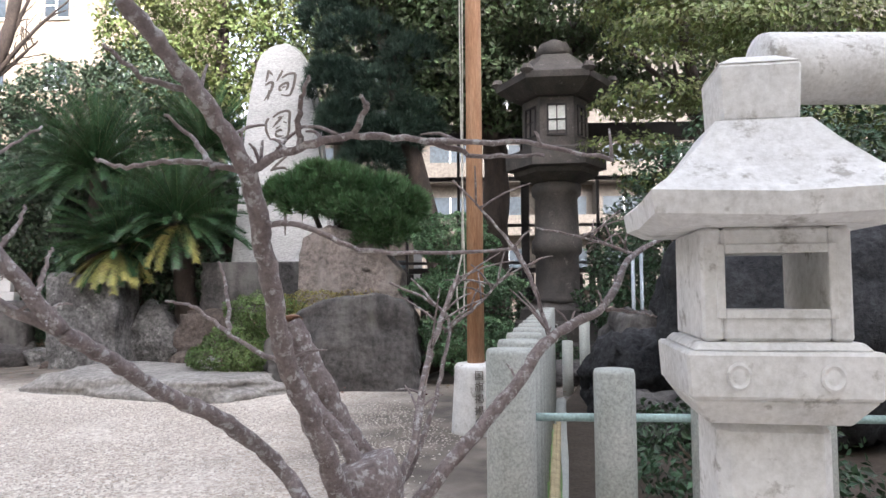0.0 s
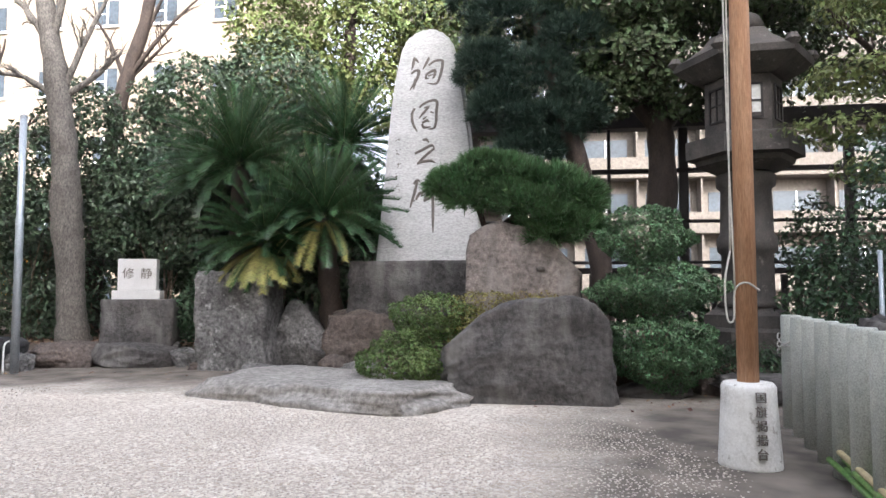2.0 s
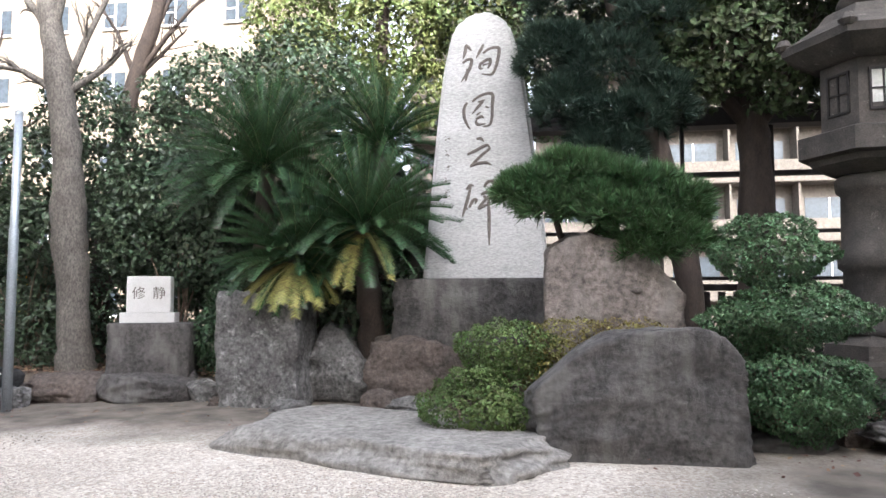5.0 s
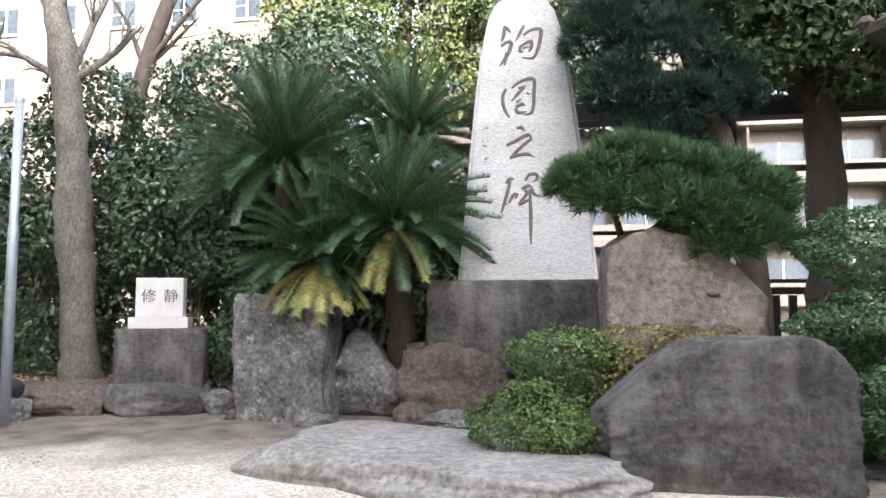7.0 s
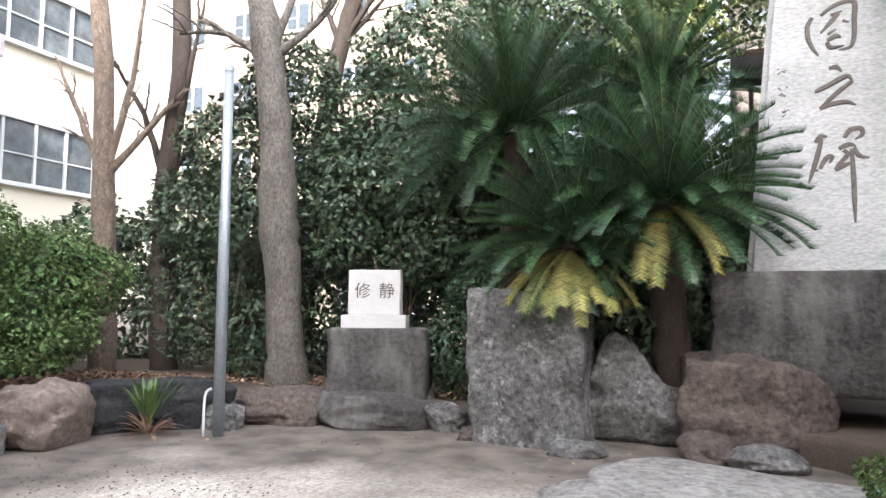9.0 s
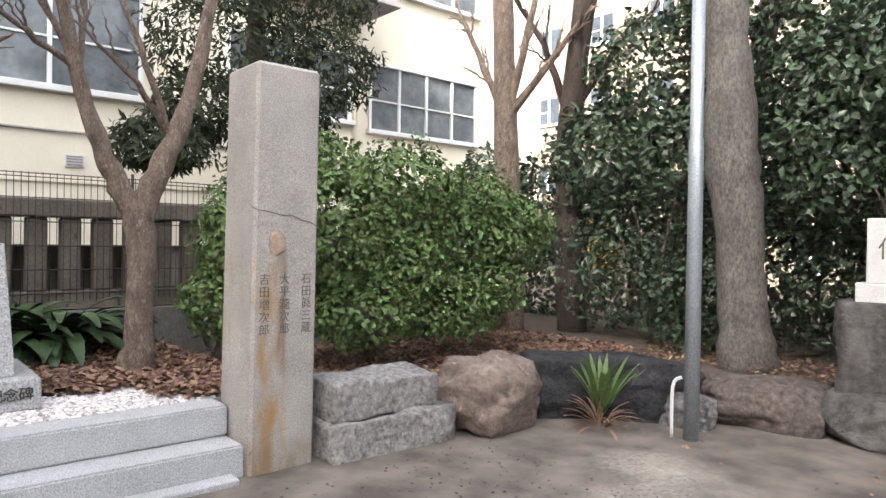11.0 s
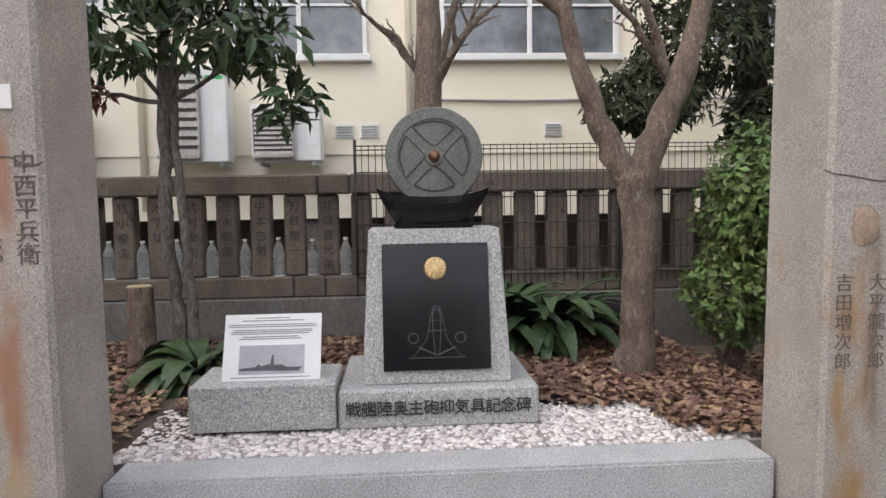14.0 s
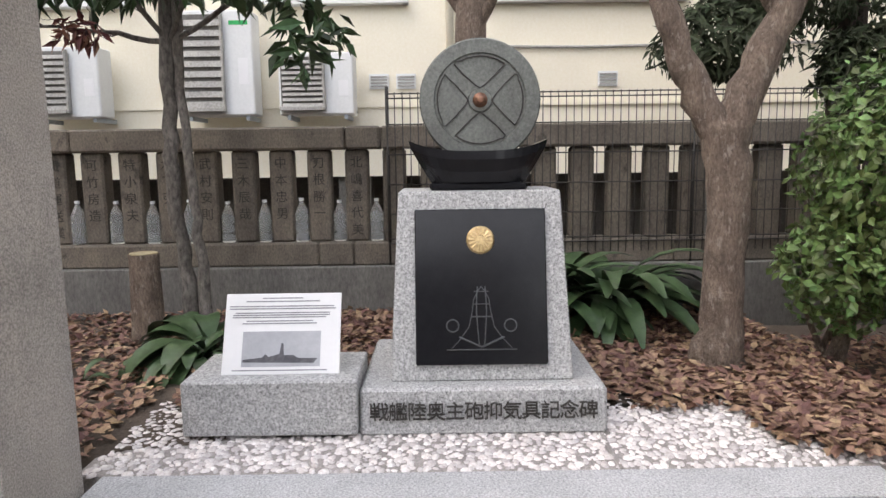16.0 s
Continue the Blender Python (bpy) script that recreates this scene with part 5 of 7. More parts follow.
smooth(part("lower_block", rough_block(-0.25, 0.22, -0.47, 0.48, -0.04, 0.225, 3), ROUGHCUT, cutst))
smooth(part("upper_block", rough_block(-0.25, 0.16, -0.44, 0.36, 0.228, 0.46, 9), ROUGHCUT, cutst))
for place, size, m, s, lab, tn, kw in (
        ((-9.15, 7.62, -0.03), (0.72, 0.72, 0.6), REDROCK, 41, "rounded reddish-brown rock beside the cut blocks", 20, dict(rough=0.12, square=0.35, facets=2)),
        ((-8.85, 8.62, -0.03), (1.35, 0.6, 0.48), BLACKROCK, 43, "low black rock at the bed border", 45, dict(rough=0.12, square=0.8, flat=0.08, facets=3)),
        ((-8.3, 8.85, -0.05), (0.5, 0.35, 0.3), GREYROCK, 44, "small grey rock by the steel pole", 10, {}),
        ((-7.95, 9.35, -0.05), (1.0, 0.6, 0.42), BROWNROCK, 45, "low brown border rock below the tree", 15, dict(square=0.6)),
        ((-8.45, 9.1, -0.05), (0.5, 0.5, 0.3), BROWNROCK, 46, "small brown border rock", 0, {}),
        ((-6.98, 9.58, -0.05), (1.32, 0.75, 0.42), DARKROCK, 47, "low dark rock under the tablet stone", 18, dict(rough=0.1, square=0.5)),
        ((-7.05, 9.78, 0.12), (1.02, 0.66, 0.835), DARKROCK, 48, "dark upright rock carrying the white tablet", 18, dict(rough=0.06, square=0.9, flat=0.05, facets=0)),
        ((-6.25, 9.62, -0.05), (0.45, 0.4, 0.32), GREYROCK, 49, "small grey rock at the bed border", 0, {}),
        ((-5.85, 9.3, -0.05), (0.35, 0.3, 0.16), BROWNROCK, 50, "small flat border rock", 0, {}),
        ((-4.9, 9.0, -0.05), (0.5, 0.3, 0.18), GREYROCK, 51, "small grey stone at the foot of the rocks", 0, {}),
        ((-3.9, 9.15, -0.05), (0.45, 0.35, 0.3), BROWNROCK, 52, "small brown rock before the border", 0, {}),
        ((-3.5, 9.1, -0.05), (0.6, 0.4, 0.22), GREYROCK, 53, "small grey rock before the border", 0, {}),
        ((-0.1, 7.75, -0.05), (0.8, 0.4, 0.2), DARKROCK, 54, "low dark stone at the bed edge", 0, {}),
        ((0.55, 7.95, -0.02), (0.28, 0.24, 0.2), BROWNROCK, 55, "small reddish stone at the bed edge", 0, {})):
    rock("rock", place, size, m, lab, s, tn, **kw)
tab = thing("stone_tablet", (-7.10, 9.73, 0.945), "small white stone tablet with two carved characters", "tablet", turn=17)
WHITESTONE = mat("white tablet stone", (0.62, 0.61, 0.60), (0.56, 0.55, 0.54), scale=9, fine=150, bump=0.1)
part("plinth", box(-0.335, 0.335, -0.13, 0.13, 0.0, 0.135, 0.006), WHITESTONE, tab)
part("tablet", box(-0.27, 0.27, -0.09, 0.09, 0.136, 0.60, 0.008), WHITESTONE, tab)
for ch, x in (("修", -0.12), ("静", 0.13)):
    text("letter", ch, (x, -0.0915, 0.375), 0.17, CARVED, tab, (90, 0, 0), 0.004)
pole = thing("steel_pole", (-8.05, 8.50, 0), "galvanised steel pole with a clamp at the top", "pole")
smooth(part("shaft", lathe([(0.052, -0.03), (0.050, 2.05), (0.044, 2.07), (0.044, 3.38)], 18), STEEL, pole))
part("cap", lathe([(0.048, 3.38), (0.048, 3.42), (0.02, 3.44)], 18), STEEL, pole)
part("clamp", box(-0.09, -0.02, -0.03, 0.03, 3.12, 3.18, 0.006), WIRE, pole)
tubes("hose", [([(-0.10, -0.08, 0.0), (-0.11, -0.06, 0.35), (-0.06, -0.03, 0.42)], [0.012] * 3)], WHITE, pole, 8)


# ---- plants ----
def tree(name, label, base, limbs, bark, blobs=(), count=0, size=0.08, leafm=None, seed=1, category="tree", trunk_parts=1, **kw):
    """Trunk and limbs from a base, with crowns of leaves over blobs (centre, radii)."""
    t = thing(name, base, label, category)
    B = Vector(base)
    rel = [([tuple(Vector(p) - B) for p in pts], r) for pts, r in limbs]
    tubes("trunk", rel[:trunk_parts], bark, t, 16, 0.012, seed, 6)
    for one in rel[trunk_parts:]:
        tubes("limb", [one], bark, t, 9, 0.01, seed + 3, 5)
    if blobs:
        bl = [(tuple(Vector(c) - B), r) for c, r in blobs]
        crown("crown", bl, count, size, leafm, t, seed + 7, **kw)
    return t


def twig_limbs(start, ends, r, seed, splits=6, sub_len=0.5):
    """Limbs from a start to the ends, each with fine side twigs."""
    rng = random.Random(seed)
    out = []
    for e in ends:
        s, e = Vector(start), Vector(e)
        mid = s.lerp(e, 0.5) + Vector((rng.uniform(-0.1, 0.1), rng.uniform(-0.1, 0.1), rng.uniform(0, 0.15)))
        out.append(([s, mid, e], [r, r * 0.65, r * 0.25]))
        for k in range(splits):
            p = mid.lerp(e, rng.random()) if k % 2 else s.lerp(mid, rng.uniform(0.4, 1))
            d = ((e - s).normalized() + Vector((rng.uniform(-1, 1), rng.uniform(-1, 1), rng.uniform(-0.3, 0.9)))).normalized() * sub_len * rng.uniform(0.5, 1.2)
            q = p + d * 0.5 + Vector((rng.uniform(-0.05, 0.05), 0, rng.uniform(0, 0.08)))
            out.append(([p, q, p + d], [r * 0.28, r * 0.2, r * 0.08]))
            d2 = (d + Vector((rng.uniform(-0.3, 0.3), rng.uniform(-0.3, 0.3), rng.uniform(-0.1, 0.3)))) * 0.5
            out.append(([q, q + d2 * 0.5, q + d2], [r * 0.15, r * 0.1, r * 0.05]))
    return out


def shrub(label, base, blobs, count, size, leafm, seed, stems=5, category="shrub", bark=BARK, **kw):
    t = thing("shrub", base, label, category)
    B = Vector(base)
    rng = random.Random(seed)
    lim = []
    for k in range(stems):
        c, r = blobs[k % len(blobs)]
        top = Vector(c) - B + Vector([rng.uniform(-0.5, 0.5) * q for q in r])
        foot = Vector((rng.uniform(-0.2, 0.2) * blobs[0][1][0], rng.uniform(-0.2, 0.2) * blobs[0][1][1], -0.03))
        lim.append(([foot, foot.lerp(top, 0.5) + Vector((rng.uniform(-0.06, 0.06), rng.uniform(-0.06, 0.06), 0)), top], [0.022, 0.015, 0.006]))
    for one in lim:
        tubes("stem", [one], bark, t, 7, 0.004, seed, 4)
    bl = [(tuple(Vector(c) - B), r) for c, r in blobs]
    crown("foliage", bl, count, size, leafm, t, seed + 50, **kw)
    return t


# clipped shrubs round the boulder
shrub("low clipped fresh-green azalea beside the boulder", (-2.65, 7.45, 0), [((-2.66, 7.48, 0.30), (0.47, 0.36, 0.34)), ((-2.4, 7.4, 0.2), (0.3, 0.25, 0.25))], 11000, 0.034, L_AZFRESH, 1, inner=0.88)
shrub("clipped azalea hedge with bronze-tinged top behind the boulder", (-2.2, 8.0, 0.1), [((-2.42, 7.9, 0.82), (0.44, 0.33, 0.25)), ((-2.35, 7.95, 0.5), (0.4, 0.28, 0.3))], 9000, 0.033, L_AZFRESH, 2, inner=0.86)
shrub("clipped azalea with bronze leaves behind the boulder", (-1.6, 8.05, 0.1), [((-1.78, 7.95, 0.86), (0.45, 0.3, 0.22)), ((-1.3, 8.1, 0.93), (0.42, 0.25, 0.15)), ((-1.95, 7.95, 0.6), (0.3, 0.28, 0.3))], 7000, 0.032, L_AZRED, 3, inner=0.84)
topi = [((-0.10, 7.85, 1.66), (0.48, 0.44, 0.30)), ((0.05, 7.75, 1.13), (0.58, 0.47, 0.25)), ((-0.28, 7.9, 1.05), (0.4, 0.4, 0.22)), ((0.02, 7.65, 0.55), (0.56, 0.45, 0.28)), ((0.05, 7.75, 0.3), (0.45, 0.4, 0.25))]
shrub("tiered clipped dark evergreen shrub beside the boulder", (0.0, 7.9, 0.0), topi, 40000, 0.034, L_TOPI, 4, stems=7, inner=0.90, spread=0.9)
shrub("low dark clipped shrub before the lantern", (0.95, 8.1, 0.1), [((0.95, 8.05, 0.28), (0.45, 0.3, 0.25))], 2500, 0.04, L_HOLLY, 6)


def needles(name, blobs, count, size, material, parent, seed, broad=0.045):
    """Pine pads: tufts of needles pointing up and out."""
    rng = np.random.default_rng(seed)
    vol = np.array([(b[1][0] * b[1][1] * b[1][2]) ** (2 / 3) for b in blobs])
    C, N = [], []
    for (c, r), k in zip(blobs, vol / vol.sum()):
        tufts, d = shell(rng, max(8, int(count * k / 26)), c, r, 0.7, -0.45)
        for p, q in zip(tufts, d):
            dirs = rng.normal(0, 0.55, (26, 3)) + q * 0.7 + np.array([0, 0, 0.55])
            dirs /= np.linalg.norm(dirs, axis=1, keepdims=True)
            C.append(np.repeat(p[None], 26, 0))
            N.append(dirs)
    C, N = np.concatenate(C), np.concatenate(N)
    n = len(C)
    s = size * rng.uniform(0.6, 1.2, n)[:, None]
    x = np.cross(N, rng.normal(0, 1, (n, 3)))
    x /= np.linalg.norm(x, axis=1, keepdims=True) + 1e-9
    V = np.empty((n, 3, 3))
    V[:, 0], V[:, 1], V[:, 2] = C - x * size * broad, C + x * size * broad, C + N * s
    return raw(name, V.reshape(-1, 3), np.arange(n * 3).reshape(n, 3), material, parent)


pine = thing("pine", (-1.75, 8.95, 0.2), "low trained pine with flat bright needle pads", "pine")
PB = Vector((-1.75, 8.95, 0.2))
rel = lambda blobs: [(tuple(Vector(c) - PB), r) for c, r in blobs]
tubes("trunk", [([(0, 0, -0.1), (0.1, -0.1, 0.8), (-0.05, -0.3, 1.4), (0.25, -0.5, 1.75), (0.6, -0.6, 1.9)], [0.09, 0.08, 0.07, 0.05, 0.03])], DARKBARK, pine, 12, 0.012, 2)
tubes("limb", [([(-0.05, -0.3, 1.4), (-0.2, -0.5, 1.9), (-0.35, -0.6, 2.05)], [0.04, 0.03, 0.015])], DARKBARK, pine, 8)
pads = [((-2.3, 8.25, 2.36), (0.2, 0.2, 0.12)), ((-1.85, 8.3, 2.62), (0.24, 0.22, 0.1)), ((-1.1, 8.2, 1.78), (0.26, 0.22, 0.12)), ((-0.68, 8.25, 2.12), (0.18, 0.2, 0.12)), ((-2.05, 8.3, 2.42), (0.36, 0.32, 0.16)), ((-1.6, 8.35, 2.52), (0.42, 0.34, 0.16)), ((-1.2, 8.35, 2.38), (0.48, 0.38, 0.2)), ((-0.8, 8.3, 2.22), (0.34, 0.32, 0.2)), ((-1.05, 8.25, 1.98), (0.42, 0.34, 0.18)), ((-1.5, 8.25, 2.2), (0.45, 0.34, 0.2)), ((-2.0, 8.25, 2.2), (0.3, 0.28, 0.14)), ((-0.85, 8.2, 1.85), (0.36, 0.3, 0.16)), ((-1.25, 8.15, 2.12), (0.4, 0.3, 0.18))]
for k, one in enumerate(rel(pads)):
    needles("needle_pad", [(one[0][:2] + (one[0][2] - 0.08,), (one[1][0], one[1][1] * 1.1, one[1][2] * 1.05))], 4200, 0.15, L_PINE, pine, 5 + k, 0.06)
dark = thing("pine", (-1.35, 10.3, 0.2), "tall dark pine leaning over the stele", "pine")
PB = Vector((-1.35, 10.3, 0.2))
tubes("trunk", [([(1.0, -0.5, -0.1), (0.9, -0.6, 1.6), (0.5, -0.6, 3.2), (0.1, -0.5, 5.0), (0.0, -0.4, 6.5)], [0.16, 0.14, 0.13, 0.1, 0.05])], DARKBARK, dark, 14, 0.015, 4)
dpads = [((-1.55, 9.7, 4.75), (0.7, 0.5, 0.4)), ((-1.9, 9.6, 4.15), (0.42, 0.4, 0.3)), ((-1.3, 9.6, 3.9), (0.6, 0.5, 0.4)), ((-1.75, 9.55, 3.5), (0.4, 0.4, 0.3)), ((-1.15, 9.6, 3.25), (0.6, 0.5, 0.35)), ((-1.35, 9.55, 2.95), (0.45, 0.4, 0.22)), ((-0.75, 9.7, 4.4), (0.5, 0.5, 0.5)), ((-0.7, 9.7, 3.5), (0.4, 0.4, 0.4)), ((-1.2, 9.8, 5.6), (0.9, 0.6, 0.5)), ((-2.0, 9.9, 5.3), (0.5, 0.5, 0.4))]
for k, one in enumerate(rel(dpads)):
    needles("needle_pad", [one], 9500, 0.15, L_DARKPINE, dark, 60 + k)


def cycad(base, head, count, length, label, seed, low=-0.35, yellow=0, front=-1.6):
    """A stout trunk and a head of stiff, gently arching fronds; old yellow ones hang below it to the front."""
    c = thing("cycad", base, label, "cycad palm")
    hd = np.array(head) - np.array(base)
    tubes("trunk", [([(0, 0, -0.05), (hd[0] * 0.3, hd[1] * 0.3, hd[2] * 0.5), tuple(hd)], [0.17, 0.16, 0.12])], DARKBARK, c, 12, 0.02, seed, 6)
    rng = np.random.default_rng(seed)
    for i in range(count + yellow):
        old = i >= count
        if old:
            u = (i - count) / max(yellow - 1, 1)
            a = front + (u - 0.5) * 2.7 + rng.uniform(-0.1, 0.1)
            e = -0.62 + 0.42 * abs(u - 0.5) + rng.uniform(-0.2, 0.1)
            L = length * rng.uniform(0.72, 0.88)
        else:
            a = i * 2.39996 + rng.uniform(-0.2, 0.2)
            e = 1.42 - (1.42 - low) * (i / count) ** 0.85 + rng.uniform(-0.08, 0.08)
            L = length * rng.uniform(0.88, 1.1)
        p = hd.copy()
        el, pts = e, [p]
        arch = (0.012 + 0.03 * max(0, math.cos(e))) * rng.uniform(0.7, 1.3)
        for k in range(14):
            p = p + np.array([math.cos(a) * math.cos(el), math.sin(a) * math.cos(el), math.sin(el)]) * L / 14
            el -= arch * (0.5 + 0.11 * k)
            pts.append(p)
        side = np.array([-math.sin(a), math.cos(a), 0])
        n = 96
        R = []
        for k in range(n + 1):
            t = k / n
            j = min(int(t * 14), 13)
            R.append(pts[j] * (1 - t * 14 + j) + pts[j + 1] * (t * 14 - j))
        V, F = list(R), []
        for k in range(9, n - 1):
            t = k / n
            d = (R[k + 1] - R[k]) / np.linalg.norm(R[k + 1] - R[k])
            up = np.cross(d, side)
            up = up if up[2] > 0 else -up
            ln = (0.135 if old else 0.115) * length * math.sin(math.pi * (0.12 + 0.76 * t)) ** 0.6 + 0.012
            for s in (-1, 1):
                V.append(R[k] + (side * s * 0.72 + d * 0.55 + up * (0.62 if not old else 0.1)) * ln * rng.uniform(0.85, 1.12))
                V.append(R[k] + d * 0.0085)
                V.append(R[k] - d * 0.002)
                F.append((len(V) - 1, len(V) - 2, len(V) - 3))
        leaflets = len(F)
        for k in range(n):
            V.append(R[k] + side * 0.007)
            F.append((k, k + 1, len(V) - 1))
        fr = raw("frond", V, F, L_CYCADY if old and i % 3 else L_CYCAD, c)
        fr.data.materials.append(L_RIB)
        for q in range(leaflets, len(F)):
            fr.data.polygons[q].material_index = 1
        if old:
            fr["label"] = "old drooping frond"
    return c


cycad((-5.75, 10.25, 0.2), (-5.69, 10.0, 2.95), 120, 1.36, "large dark green cycad with stiff arching fronds behind the rocks", 1, -0.45)
cycad((-4.2, 10.0, 0.2), (-4.21, 9.55, 2.10), 100, 1.12, "dark green cycad beside the stele", 2, -0.25, 9)
cycad((-4.35, 11.0, 0.2), (-4.33, 10.9, 3.42), 84, 1.25, "cycad behind the others with arching fronds", 3, -0.5)
cycad((-5.05, 10.05, 0.2), (-5.04, 9.5, 1.74), 76, 1.02, "low cycad with yellowing drooping fronds over the rock", 4, -0.2, 30)
shrub("dark low shrub in the shade under the cycads", (-4.4, 10.1, 0.2), [((-4.5, 10.15, 1.0), (0.75, 0.35, 0.5)), ((-4.0, 10.1, 1.3), (0.5, 0.3, 0.45)), ((-5.3, 10.3, 1.4), (0.6, 0.3, 0.6))], 4200, 0.09, L_CAMELLIA, 91)
cycad((-3.9, 10.9, 0.2), (-3.9, 10.8, 1.9), 44, 1.0, "dark cycad close behind the stele", 7, -0.4)

# trees of the grove behind
tree("tree", "grey-barked tree with forked bare upper limbs", (-8.4, 10.15, 0.2),
     [([(-8.42, 10.15, 0.15), (-8.48, 10.15, 0.7), (-8.56, 10.15, 1.6), (-8.62, 10.15, 2.2), (-8.68, 10.1, 3.4), (-8.87, 10.1, 4.6), (-9.1, 10.1, 5.8), (-9.3, 10.1, 7.5)], [0.27, 0.22, 0.21, 0.23, 0.185, 0.175, 0.14, 0.08]),
      ([(-8.55, 10.15, 1.9), (-8.75, 10.1, 2.3), (-8.7, 10.1, 2.5)], [0.16, 0.1, 0.03])] + twig_limbs((-8.78, 10.1, 4.1), [(-7.9, 10.3, 6.2), (-9.9, 9.8, 4.5), (-7.8, 10.2, 4.9)], 0.06, 3, 9) + twig_limbs((-8.95, 10.1, 5.0), [(-8.3, 10.2, 6.8), (-10, 10, 6.2)], 0.07, 4, 9), GREYBARK)
tree("tree", "slender dark leaning bare tree", (-9.5, 12.0, 0.2), [([(-9.5, 12.0, 0.15), (-9.35, 12.0, 2.5), (-9.0, 12, 4.7), (-8.55, 12, 6.1), (-8.2, 12, 8.0)], [0.18, 0.16, 0.13, 0.11, 0.07])] + twig_limbs((-8.9, 12, 5.0), [(-8.0, 12, 5.8), (-9.6, 12, 6.3), (-7.4, 12, 6.6), (-7.9, 12, 7.2)], 0.05, 8, 9), DARKBARK)
for k, (pl, h, bark) in enumerate((((-11.6, 10.4, 0.2), 8, BARK), ((-11.0, 10.9, 0.2), 8.5, DARKBARK))):
    x, y, z = pl
    tree("tree", "bare brown-barked tree beyond the shrubs", pl, [([(x, y, z - 0.05), (x - 0.1, y, 2.5), (x - 0.3 + 0.4 * k, y, 5), (x - 0.9 + 0.6 * k, y, h)], [0.19, 0.16, 0.13, 0.07])] + twig_limbs((x - 0.1, y, 2.9), [(x + 0.9, y + 0.4, 4.2), (x - 1.2, y, 4.8), (x + 0.5, y, 5.5)], 0.06, 20 + k), bark)
